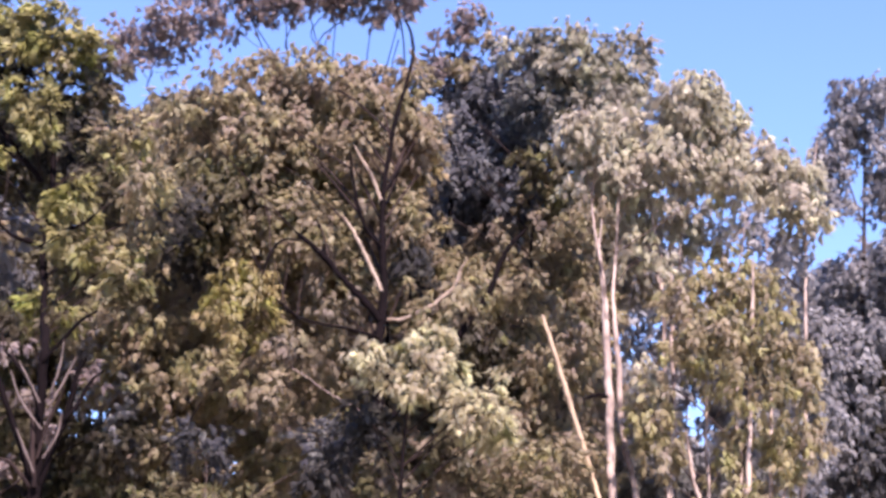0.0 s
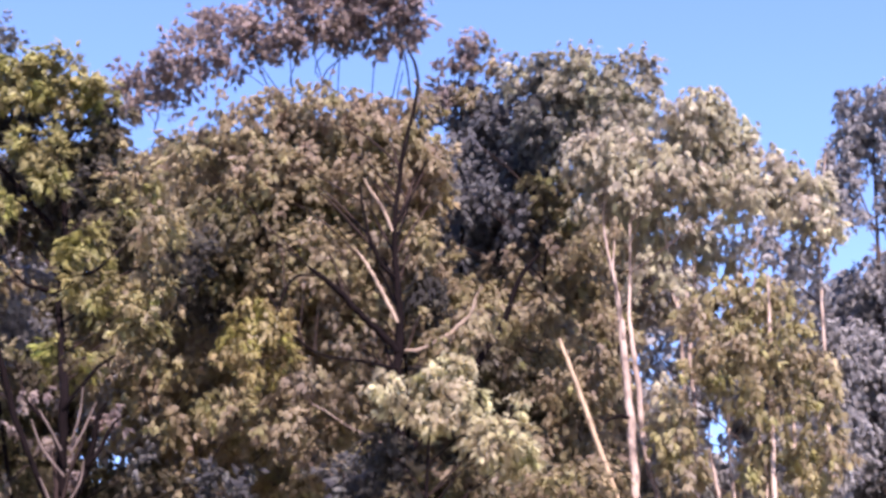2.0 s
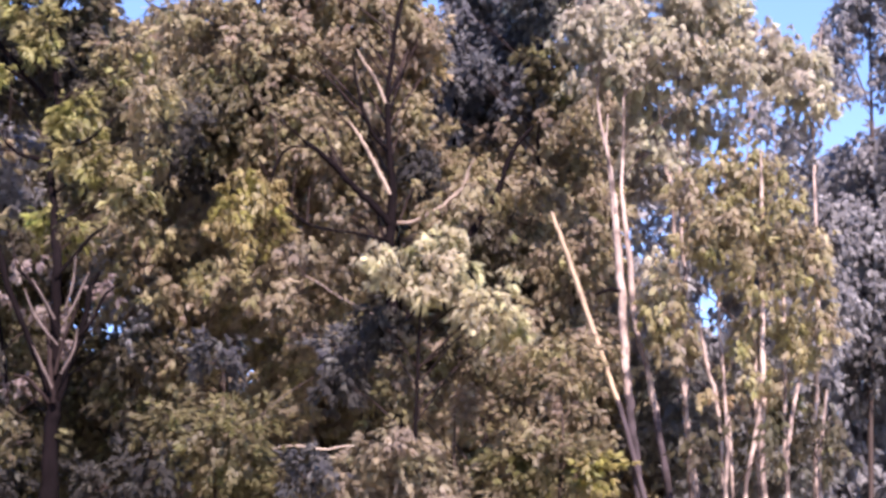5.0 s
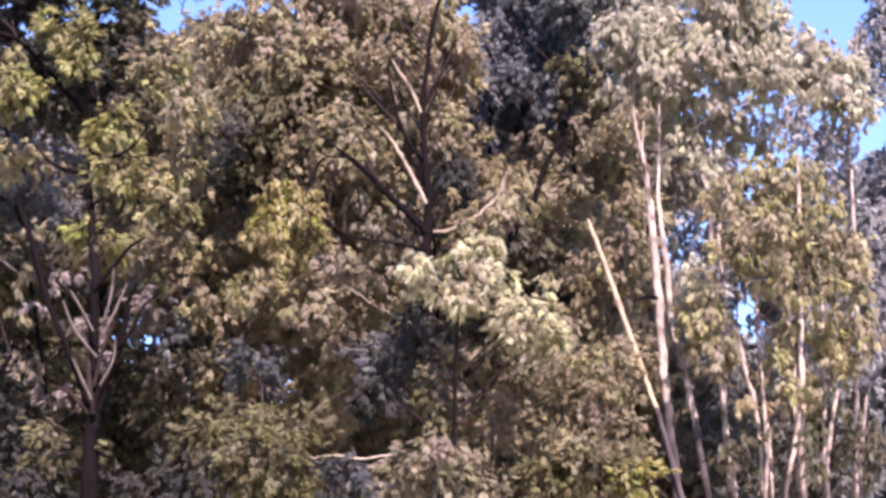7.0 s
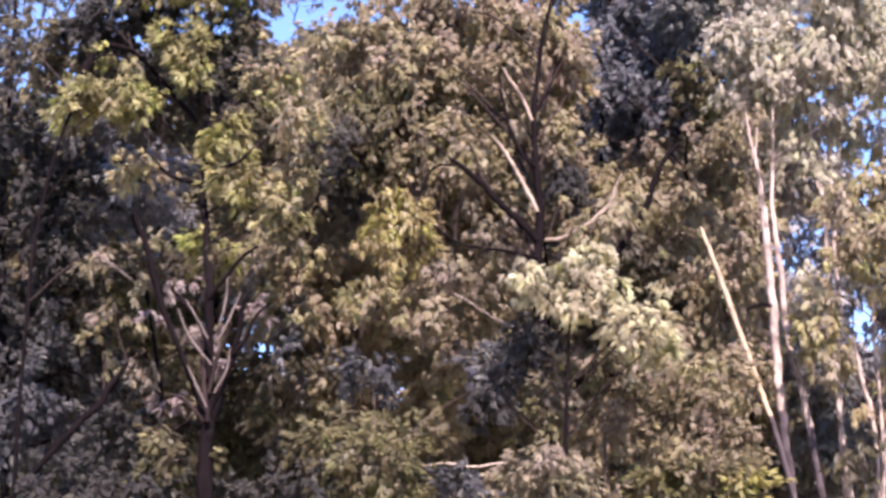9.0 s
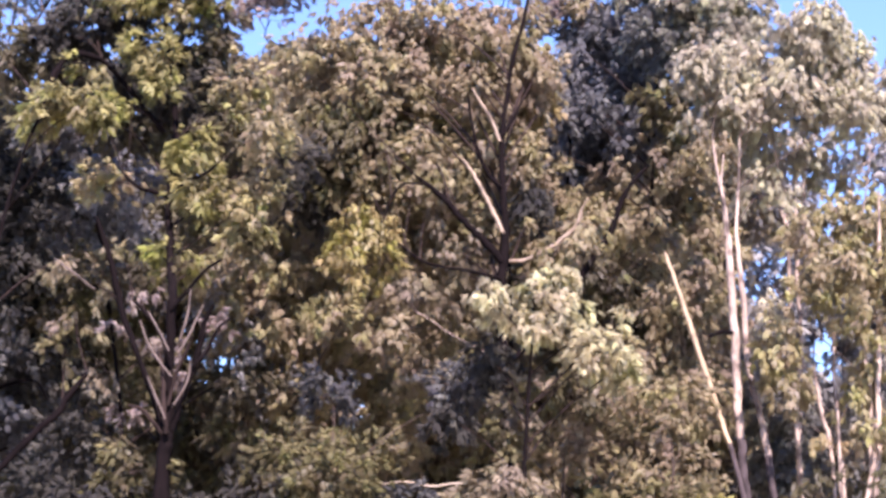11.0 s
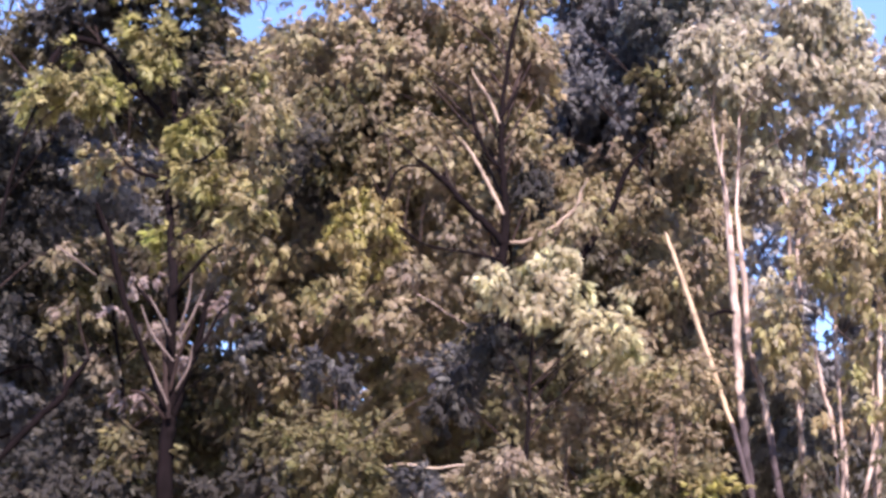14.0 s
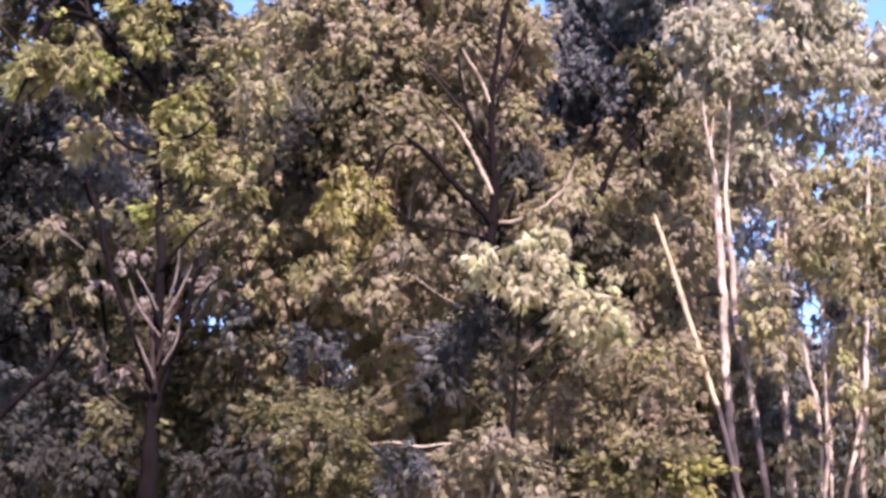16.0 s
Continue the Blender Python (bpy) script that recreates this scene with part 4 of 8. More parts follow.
foliage(t, 8.49, 48.66, 18.62, 0.77, 0.8, 0.54, 1)
foliage(t, 8.11, 49.94, 17.48, 0.95, 0.87, 0.79, 0.7)
foliage(t, 10.33, 49.7, 18.61, 0.95, 0.8, 0.4, 0.5)
foliage(t, 7.05, 49.23, 12.44, 0.66, 0.8, 0.78, 0.6)
foliage(t, 7.96, 50, 16.98, 0.84, 0.84, 0.84, 0.4, LEAF_SILVER)
foliage(t, 9.67, 49.5, 16.22, 0.83, 0.75, 0.67, 0.5, LEAF_LIME)
foliage(t, 8.99, 50, 17.59, 0.85, 0.76, 0.68, 0.22, LEAF_SILVER)
foliage(t, 7.08, 50, 15.95, 0.83, 0.83, 0.83, 0.45, LEAF_BLUSH)
foliage(t, 11.45, 50, 16.62, 0.85, 0.85, 0.85, 0.35, LEAF_BLUE)
foliage(t, 10.51, 50, 17.67, 0.68, 0.6, 0.51, 0.2, LEAF_SILVER)
foliage(t, 7.3, 52, 14.74, 0.69, 0.69, 0.69, 0.22, LEAF_BLUE)
foliage(t, 7.45, 54, 14.91, 0.43, 0.61, 0.79, 0.3, LEAF_BLUE)
foliage(t, 9.17, 54, 12.31, 0.35, 0.51, 0.67, 0.35, LEAF_BLUE)
foliage(t, 10.19, 54, 18.95, 0.73, 0.64, 0.55, 0.15, LEAF_BLUE)

# blue-grey gum tree with loose open crown
t = tree("eucalyptus_tree", (15.12, 60.00), LEAF_BLUE, BARK_GREY, "blue-grey gum tree with loose open crown", "tree", droop=1.0, size=1.05)
trunk(t, [(15.12, 60, -0.3, 0.15), (15.17, 60, 0.5, 0.12), (15.39, 60, 4.5, 0.1), (15.84, 60, 11.26, 0.09), (16.45, 60, 18.91, 0.08), (16.64, 60, 22.07, 0.05), (16.84, 60, 25.33, 0.04)])
limb(t, [(16.61, 60, 20.58, 0.04), (15.95, 59.84, 22.67, 0.03), (15.81, 59.69, 23.91, 0.02)])
foliage(t, 16.74, 59.84, 24.72, 0.95, 0.84, 0.72, 1)
foliage(t, 15.16, 59.31, 23.24, 0.66, 0.8, 0.66, 1.1)
foliage(t, 15.09, 60.6, 22.62, 0.54, 0.8, 0.54, 1.1)
foliage(t, 17.08, 59.77, 22.95, 0.76, 0.8, 0.76, 0.6)
foliage(t, 15.6, 59.16, 21.69, 0.85, 0.8, 0.66, 0.6, LEAF_BLUE)
foliage(t, 16.31, 60.2, 25.86, 0.77, 0.8, 0.61, 1.1)
foliage(t, 17.09, 59.27, 25.58, 0.94, 0.8, 0.66, 1.1)
foliage(t, 15.85, 60.08, 24.5, 0.67, 0.8, 0.67, 1.1)
foliage(t, 16.94, 59.71, 23.9, 0.95, 0.8, 0.57, 0.7)
foliage(t, 15.31, 60.15, 22.79, 0.57, 0.8, 0.57, 1.1)
foliage(t, 16.39, 60.57, 18.87, 1.35, 1.25, 1.16, 1.1, LEAF_BLUE)
foliage(t, 16.2, 59.85, 16.61, 1.52, 1.43, 1.33, 1.2, LEAF_BLUE)
foliage(t, 15.99, 60.56, 14.56, 1.73, 1.64, 1.54, 1.2, LEAF_BLUE)
foliage(t, 16.1, 60.26, 12.31, 1.72, 1.63, 1.53, 1.2, LEAF_COOL_SHADE)
foliage(t, 17.94, 59.76, 22.4, 1.14, 1.33, 1.52, 1)
foliage(t, 17.9, 59.36, 19.11, 1.32, 1.6, 1.89, 1.1)
foliage(t, 14.58, 60.17, 22.59, 0.48, 0.8, 0.38, 0.9)
foliage(t, 18.08, 60.11, 14.83, 1.53, 2.29, 3.06, 1.2, LEAF_DEEP)

# clump of thin pale saplings with yellow-green leaves
t = tree("eucalyptus_sapling", (9.06, 46.00), LEAF_LIME, BARK_CREAM, "slender pale-barked sapling with yellow-green leaves", "tree", droop=1.0, size=1.0)
trunk(t, [(9.06, 46, -0.3, 0.108), (9.07, 46, 0.5, 0.093), (9.12, 46, 2.89, 0.079), (9.17, 46, 5.77, 0.072), (9.17, 46, 6.95, 0.072), (9.27, 46, 8.42, 0.078), (9.34, 46, 9.6, 0.079), (9.41, 46, 11.1, 0.058), (9.51, 46, 12.62, 0.046), (9.56, 46, 13.86, 0.043), (9.62, 46, 15.26, 0.016)])
foliage(t, 9.57, 46.82, 14.86, 0.89, 0.8, 0.6, 1)
t = tree("eucalyptus_sapling", (8.47, 45.80), LEAF_LIME, BARK_CREAM, "thin leaning sapling with bare cream stem", "tree", droop=1.0, size=1.0)
trunk(t, [(8.47, 45.8, -0.3, 0.085), (8.48, 45.8, 0.5, 0.074), (8.54, 45.8, 2.88, 0.062), (8.62, 45.8, 5.75, 0.057), (8.91, 45.8, 7.07, 0.057), (9.08, 45.8, 7.87, 0.054), (9.22, 45.8, 8.53, 0.03)])
foliage(t, 9.23, 45.8, 8.74, 0.39, 0.36, 0.33, 0.5)
t = tree("eucalyptus_sapling", (9.07, 46.20), LEAF_LIME, BARK_CREAM, "thin upright sapling with cream bark", "tree", droop=1.0, size=1.0)
trunk(t, [(9.07, 46.2, -0.3, 0.059), (9.07, 46.2, 0.5, 0.051), (9.09, 46.2, 4, 0.043), (9.1, 46.2, 8, 0.039), (9.16, 46.2, 9.04, 0.042), (9.19, 46.2, 9.93, 0.043), (9.22, 46.2, 10.54, 0.023)])
foliage(t, 9.23, 46.2, 10.75, 0.4, 0.37, 0.34, 0.5)
t = tree("eucalyptus_sapling", (8.25, 46.20), LEAF_LIME, BARK_CREAM, "slender pale-barked sapling with yellow-green leaves", "tree", droop=1.0, size=1.0)
trunk(t, [(8.25, 46.2, -0.3, 0.067), (8.24, 46.2, 0.5, 0.058), (8.2, 46.2, 3.05, 0.049), (8.15, 46.2, 6.1, 0.045), (8.15, 46.2, 7.56, 0.048), (8.05, 46.2, 8.67, 0.057), (7.91, 46.2, 9.19, 0.057), (7.81, 46.2, 9.94, 0.045), (7.73, 46.2, 10.54, 0.018)])
foliage(t, 7.63, 45.29, 12.31, 0.72, 0.8, 0.5, 0.7)
foliage(t, 6.79, 46.12, 11.14, 0.66, 0.8, 0.88, 0.8)
foliage(t, 7.57, 46.12, 14.23, 0.73, 0.8, 0.51, 0.8)
foliage(t, 6.99, 45.78, 10.16, 0.66, 0.8, 0.66, 0.7)
foliage(t, 7.52, 44.67, 7.19, 0.64, 0.8, 0.57, 0.28, LEAF_DEEP)
t = tree("eucalyptus_sapling", (8.04, 45.50), LEAF_LIME, BARK_CREAM, "slender pale-barked sapling with yellow-green leaves", "tree", droop=1.0, size=1.0)
trunk(t, [(8.04, 45.5, -0.3, 0.075), (8.04, 45.5, 0.5, 0.065), (8.05, 45.5, 2.86, 0.055), (8.07, 45.5, 5.72, 0.05), (8.18, 45.5, 7.04, 0.056), (8.19, 45.5, 8.34, 0.039), (8.19, 45.5, 9.22, 0.022)])
foliage(t, 8.98, 46.23, 9.9, 0.74, 0.8, 0.74, 0.5)
foliage(t, 7.91, 45.7, 8.56, 0.41, 0.8, 0.26, 0.6, LEAF_AMBER)
foliage(t, 9.06, 47.38, 7.96, 0.9, 0.9, 0.9, 0.4, LEAF_DEEP)
foliage(t, 9.04, 43.77, 7.04, 0.63, 0.8, 0.63, 0.25, LEAF_DEEP)
foliage(t, 8.52, 44.59, 8.59, 0.57, 0.8, 0.57, 0.25)
t = tree("eucalyptus_sapling", (8.45, 46.40), LEAF_LIME, BARK_CREAM, "slender pale-barked sapling with yellow-green leaves", "tree", droop=1.0, size=1.0)
trunk(t, [(8.45, 46.4, -0.3, 0.068), (8.44, 46.4, 0.5, 0.059), (8.43, 46.4, 3.23, 0.05), (8.42, 46.4, 6.46, 0.045), (8.42, 46.4, 7.64, 0.054), (8.35, 46.4, 8.84, 0.058), (8.31, 46.4, 10.21, 0.049), (8.33, 46.4, 11.44, 0.04), (8.3, 46.4, 12.22, 0.018)])
foliage(t, 8.48, 46.84, 14.73, 0.82, 0.8, 0.6, 0.9)
foliage(t, 8.95, 45.73, 13.16, 0.87, 0.8, 0.65, 0.8)
foliage(t, 9.19, 45.1, 11.78, 0.86, 0.8, 0.72, 0.8)
foliage(t, 8.1, 46.01, 13.25, 0.88, 0.8, 0.66, 0.8)
t = tree("eucalyptus_sapling", (9.79, 46.30), LEAF_LIME, BARK_CREAM, "slender pale-barked sapling with yellow-green leaves", "tree", droop=1.0, size=1.0)
trunk(t, [(9.79, 46.3, -0.3, 0.068), (9.79, 46.3, 0.5, 0.059), (9.81, 46.3, 3.66, 0.05), (9.84, 46.3, 7.32, 0.045), (9.95, 46.3, 8.81, 0.052), (10, 46.3, 10.18, 0.055), (10.05, 46.3, 11.41, 0.043), (10.06, 46.3, 12.34, 0.019)])
foliage(t, 10.12, 46.2, 13.57, 0.88, 0.88, 0.88, 0.95)
foliage(t, 10.76, 46.71, 12.43, 0.82, 0.93, 1.04, 0.9)
foliage(t, 9.92, 46.21, 10.64, 0.88, 0.81, 0.73, 0.7)
t = tree("eucalyptus_sapling", (9.54, 45.60), LEAF_LIME, BARK_CREAM, "slender pale-barked sapling with yellow-green leaves", "tree", droop=1.0, size=1.0)
trunk(t, [(9.54, 45.6, -0.3, 0.085), (9.55, 45.6, 0.5, 0.074), (9.62, 45.6, 3.22, 0.062), (9.71, 45.6, 6.43, 0.057), (9.87, 45.6, 7.6, 0.057), (10.14, 45.6, 8.7, 0.045), (10.38, 45.6, 9.45, 0.023)])
foliage(t, 10.59, 45.35, 10.15, 0.72, 0.8, 0.87, 0.8)
foliage(t, 9.72, 47.33, 8.85, 0.9, 0.83, 0.75, 0.6)
foliage(t, 9.74, 45.14, 9.1, 0.52, 0.8, 0.57, 0.4)
t = tree("eucalyptus_sapling", (10.63, 46.80), LEAF_LIME, BARK_CREAM, "thin leaning sapling with bare cream stem", "tree", droop=1.0, size=1.0)
trunk(t, [(10.63, 46.8, -0.3, 0.074), (10.64, 46.8, 0.5, 0.064), (10.69, 46.8, 3.61, 0.054), (10.75, 46.8, 7.22, 0.049), (10.85, 46.8, 8.43, 0.056), (11.01, 46.8, 9.53, 0.07), (11.25, 46.8, 9.95, 0.031)])
foliage(t, 11.26, 46.8, 10.17, 0.4, 0.37, 0.34, 0.5, LEAF_BLUE)
t = tree("eucalyptus_sapling", (10.39, 45.20), LEAF_LIME, BARK_CREAM, "slender pale-barked sapling with yellow-green leaves", "tree", droop=1.0, size=1.0)
trunk(t, [(10.39, 45.2, -0.3, 0.071), (10.4, 45.2, 0.5, 0.062), (10.43, 45.2, 3.26, 0.052), (10.47, 45.2, 6.53, 0.047), (10.61, 45.2, 7.46, 0.045), (10.78, 45.2, 8.49, 0.018)])
foliage(t, 10.76, 47.48, 8.24, 0.91, 0.98, 1.06, 0.5, LEAF_DEEP)
foliage(t, 10.65, 45.27, 7.34, 0.65, 0.8, 0.86, 0.45, LEAF_DEEP)
t = tree("eucalyptus_sapling", (9.11, 46.50), LEAF_LIME, BARK_CREAM, "thin upright sapling with cream bark", "tree", droop=1.0, size=1.0)
trunk(t, [(9.11, 46.5, -0.3, 0.05), (9.11, 46.5, 0.5, 0.043), (9.14, 46.5, 3.75, 0.037), (9.17, 46.5, 7.5, 0.033), (9.28, 46.5, 8.7, 0.037), (9.3, 46.5, 9.92, 0.04), (9.44, 46.5, 10.37, 0.018)])
foliage(t, 9.46, 46.5, 10.59, 0.4, 0.37, 0.34, 0.5)
t = tree("eucalyptus_sapling", (7.29, 45.40), LEAF_LIME, BARK_CREAM, "thin upright sapling with cream bark", "tree", droop=1.0, size=1.0)
trunk(t, [(7.29, 45.4, -0.3, 0.066), (7.29, 45.4, 0.5, 0.057), (7.28, 45.4, 2.85, 0.048), (7.27, 45.4, 5.71, 0.044), (7.26, 45.4, 6.45, 0.044), (7.18, 45.4, 7.17, 0.022)])
foliage(t, 7.19, 45.4, 7.37, 0.38, 0.35, 0.32, 0.5, LEAF_DEEP)

# pale cream-leaved bushy shrub below the forked gum
t = tree("flowering_shrub", (-0.14, 43.00), LEAF_CREAM, BARK_DARK, "pale cream-leaved bushy shrub below the forked gum", "shrub", droop=0.7, size=0.95)
trunk(t, [(-0.14, 43, -0.3, 0.09), (-0.13, 43, 0.5, 0.07), (-0.05, 43, 2.35, 0.07), (0.09, 43, 5.88, 0.06), (0.21, 43, 8.37, 0.05), (0.33, 43, 10.34, 0.03), (0.38, 43, 11.63, 0.02)])
foliage(t, 0.61, 45.4, 9.56, 0.87, 0.8, 0.58, 0.9, LEAF_MOSS)
foliage(t, -0.44, 46.63, 9.11, 0.74, 0.8, 0.74, 0.9, LEAF_MOSS)
foliage(t, 1.42, 45.51, 9.63, 0.87, 0.8, 0.58, 0.9, LEAF_DEEP)
# Dark clump in place of a shaded hollow
foliage(t, -0.87, 44.79, 10.14, 0.51, 0.8, 0.54, 1.3, LEAF_COOL_SHADE)
foliage(t, -0.67, 42.3, 11.48, 0.36, 0.44, 0.52, 1.3)
foliage(t, -0.15, 42.8, 11.16, 0.36, 0.35, 0.33, 1)
foliage(t, 0.63, 43.3, 12.03, 0.62, 0.55, 0.48, 1)
foliage(t, 0.85, 42.55, 11.27, 0.58, 0.51, 0.44, 1.2)
foliage(t, 1.51, 43.05, 10.78, 0.64, 0.51, 0.38, 1.8)
foliage(t, 2.02, 42.3, 10.2, 0.58, 0.47, 0.37, 2)
foliage(t, 2.46, 42.8, 9.88, 0.36, 0.35, 0.33, 1.9)
foliage(t, 1.76, 43.3, 9.98, 0.56, 0.41, 0.25, 0.8)
foliage(t, 0.43, 42.55, 10.68, 0.58, 0.43, 0.28, 0.9)
foliage(t, 1.14, 43.05, 12.4, 0.34, 0.35, 0.28, 0.7)
foliage(t, 2.69, 42.3, 11.04, 0.28, 0.35, 0.14, 0.3)
# Two dark clumps painted in as the shade under the shrub
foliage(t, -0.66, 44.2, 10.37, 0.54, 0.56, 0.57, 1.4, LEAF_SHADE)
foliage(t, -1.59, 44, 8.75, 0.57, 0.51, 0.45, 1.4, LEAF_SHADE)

# low yellow-olive understorey shrub among the trunks
t = tree("shrub", (-5.17, 44.00), LEAF_MOSS, BARK_GREY, "low yellow-olive understorey shrub among the trunks", "shrub", droop=0.4, size=0.95)
trunk(t, [(-5.17, 44, -0.3, 0.07), (-5.15, 44, 0.5, 0.05), (-5.03, 44, 2.43, 0.05), (-4.78, 44, 6.08, 0.04), (-4.72, 44, 6.8, 0.03), (-4.65, 44, 7.64, 0.03)])
foliage(t, -4.69, 43.12, 7.11, 1.51, 1.17, 0.82, 1.1, LEAF_MOSS)
foliage(t, -3.25, 44.06, 6.08, 1.26, 0.98, 0.7, 1.1)
foliage(t, -5.72, 43.59, 7.75, 0.83, 0.8, 0.62, 0.9)
foliage(t, -3.92, 45.28, 7.95, 0.86, 0.8, 0.58, 0.8)
# Dark clumps standing in for the shaded gaps between shrubs
foliage(t, -5, 46.51, 9.87, 0.62, 0.8, 0.56, 1.3, LEAF_COOL_SHADE)
foliage(t, -1.6, 45.94, 9.77, 0.53, 0.8, 0.76, 1.3, LEAF_COOL_SHADE)
foliage(t, -6.01, 42.98, 6.51, 0.63, 0.8, 0.57, 1.2, LEAF_SHADE)
foliage(t, -2.48, 42.88, 6.35, 0.68, 0.8, 0.55, 1.1, LEAF_COOL_SHADE)

# pale pinkish understorey shrub with a bare white branch
t = tree("shrub", (-0.68, 42.50), LEAF_BLUSH, BARK_BONE, "pale pinkish understorey shrub with a bare white branch", "shrub", droop=0.6, size=0.95)
trunk(t, [(-0.68, 42.5, -0.3, 0.07), (-0.66, 42.5, 0.5, 0.05), (-0.54, 42.5, 2.29, 0.05), (-0.32, 42.5, 5.73, 0.04), (-0.24, 42.5, 6.26, 0.03), (-0.16, 42.5, 6.94, 0.03)])
limb(t, [(-0.25, 42.5, 6.4, 0.03), (-0.77, 42.84, 6.83, 0.03), (-1.4, 43.18, 6.97, 0.02), (-2.1, 43.53, 6.94, 0.02), (-2.82, 43.87, 7.08, 0.02), (-3.4, 44.21, 7.05, 0.01)])
foliage(t, -0.42, 42.13, 6.9, 0.8, 0.8, 0.54, 1.2)
foliage(t, 0.37, 42.69, 6.27, 0.68, 0.8, 0.75, 1.1)
foliage(t, -0.99, 42.95, 6.06, 1.09, 0.89, 0.68, 1.1)
foliage(t, 0.89, 42.76, 5.33, 1.22, 0.95, 0.68, 1.1)

# dense olive-green shrub beside the cream-barked stems
t = tree("shrub", (3.41, 45.00), LEAF_MOSS, BARK_GREY, "dense olive-green shrub beside the cream-barked stems", "shrub", droop=0.5, size=0.95)
trunk(t, [(3.41, 45, -0.3, 0.07), (3.44, 45, 0.5, 0.06), (3.56, 45, 2.35, 0.05), (3.79, 45, 5.89, 0.04), (3.92, 45, 7.17, 0.04), (3.89, 45, 8.32, 0.02)])
foliage(t, 3.16, 45.44, 7.38, 1.16, 1.01, 0.87, 1.1, LEAF_OLIVE)
foliage(t, 2.41, 45.47, 6.39, 1.3, 1.08, 0.87, 1.1)
foliage(t, 3.87, 46.06, 9.38, 1.32, 1.1, 0.88, 0.9, LEAF_OLIVE)
limb(t, [(2.3, 45.2, -0.3, 0.035), (2.3, 45.2, 1, 0.03), (2.48, 45, 5.4, 0.035), (2.52, 45, 6.11, 0.032), (2.47, 45, 6.82, 0.029), (2.56, 45, 7.68, 0.014)], BARK_CREAM)
limb(t, [(0.9, 45, -0.3, 0.03), (0.9, 45, 1, 0.028), (1.34, 44.8, 5.38, 0.029), (1.14, 44.8, 6.51, 0.029), (1.15, 44.8, 7.37, 0.023), (1.17, 44.8, 7.94, 0.012)], BARK_GREY)
foliage(t, 4.4, 45.4, 8.47, 0.73, 0.67, 0.62, 0.8, LEAF_OLIVE)
foliage(t, 3.75, 44.6, 6.78, 0.86, 0.75, 0.64, 1, LEAF_MOSS)
foliage(t, 4.61, 44.8, 6.52, 0.52, 0.58, 0.65, 0.8, LEAF_MUSTARD)
foliage(t, 4.81, 45.2, 7.42, 0.35, 0.36, 0.38, 0.7, LEAF_OLIVE)
foliage(t, 1.83, 45.6, 8.5, 0.73, 0.66, 0.59, 0.7, LEAF_BLUSH)
foliage(t, 3.02, 46, 8.56, 0.59, 0.56, 0.53, 0.6, LEAF_DEEP)
foliage(t, 0.01, 43.9, 9.16, 0.68, 0.55, 0.43, 0.8, LEAF_BLUSH)
foliage(t, -0.2, 44.2, 8.28, 0.71, 0.57, 0.43, 0.7, LEAF_MOSS)

# green shrub at the foot of the wattle
t = tree("shrub", (-9.96, 43.00), LEAF_DEEP, BARK_GREY, "green shrub at the foot of the wattle", "shrub", droop=0.4, size=0.95)
trunk(t, [(-9.96, 43, -0.3, 0.07), (-9.94, 43, 0.5, 0.05), (-9.87, 43, 2.39, 0.05), (-9.71, 43, 5.98, 0.04), (-9.67, 43, 6.79, 0.03), (-9.62, 43, 7.48, 0.02)])
foliage(t, -9.28, 42.71, 7.29, 0.81, 0.8, 0.54, 1, LEAF_MOSS)
# The darkest masses carry the shade round the wattle's foot as colour
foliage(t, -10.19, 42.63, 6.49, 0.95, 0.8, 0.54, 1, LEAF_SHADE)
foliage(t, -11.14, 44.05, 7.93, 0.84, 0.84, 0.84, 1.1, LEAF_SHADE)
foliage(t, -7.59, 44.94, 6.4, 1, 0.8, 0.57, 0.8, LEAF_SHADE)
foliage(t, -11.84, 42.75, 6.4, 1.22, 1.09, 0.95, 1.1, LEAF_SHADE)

# olive gum tree standing behind the wattle
t = tree("eucalyptus_tree", (-8.27, 56.00), LEAF_OLIVE, BARK_GREY, "olive gum tree standing behind the wattle", "tree", droop=0.8, size=1.1)
trunk(t, [(-8.27, 56, -0.3, 0.14), (-8.29, 56, 0.5, 0.11), (-8.38, 56, 2.96, 0.1), (-8.57, 56, 7.39, 0.09), (-8.83, 56, 12.45, 0.08), (-8.83, 56, 18.1, 0.04), (-8.78, 56, 21.03, 0.02)])
foliage(t, -8.68, 56.44, 22.99, 0.63, 0.8, 0.81, 0.7)
foliage(t, -8.96, 53.16, 20.25, 0.85, 0.89, 0.93, 1, LEAF_DEEP)
foliage(t, -8.34, 52.17, 18.79, 1, 0.91, 0.83, 1, LEAF_MOSS)
foliage(t, -9.5, 53.55, 21.54, 0.85, 0.89, 0.94, 1, LEAF_DEEP)
foliage(t, -8.28, 55.75, 21.72, 0.98, 0.93, 0.89, 1)
foliage(t, -7.57, 56.7, 23.06, 0.72, 0.8, 0.72, 0.8)
foliage(t, -8.13, 56.08, 20.85, 1.07, 1.07, 1.07, 0.9)
foliage(t, -8.61, 55.13, 18.61, 1.4, 1.23, 1.05, 1, LEAF_DEEP)
foliage(t, -7.7, 56.5, 19.2, 1.44, 1.35, 1.26, 1.3)
foliage(t, -7.77, 55.87, 16.7, 1.78, 1.51, 1.24, 1.2)
foliage(t, -8.89, 56.14, 15.28, 1.43, 1.25, 1.07, 1)
foliage(t, -7.08, 56.37, 14.73, 2.15, 1.79, 1.43, 1.2)
foliage(t, -6.11, 55.97, 12.38, 1.25, 1.02, 0.8, 1)
foliage(t, -8.19, 56.74, 10.72, 1.44, 1.35, 1.26, 1.2)
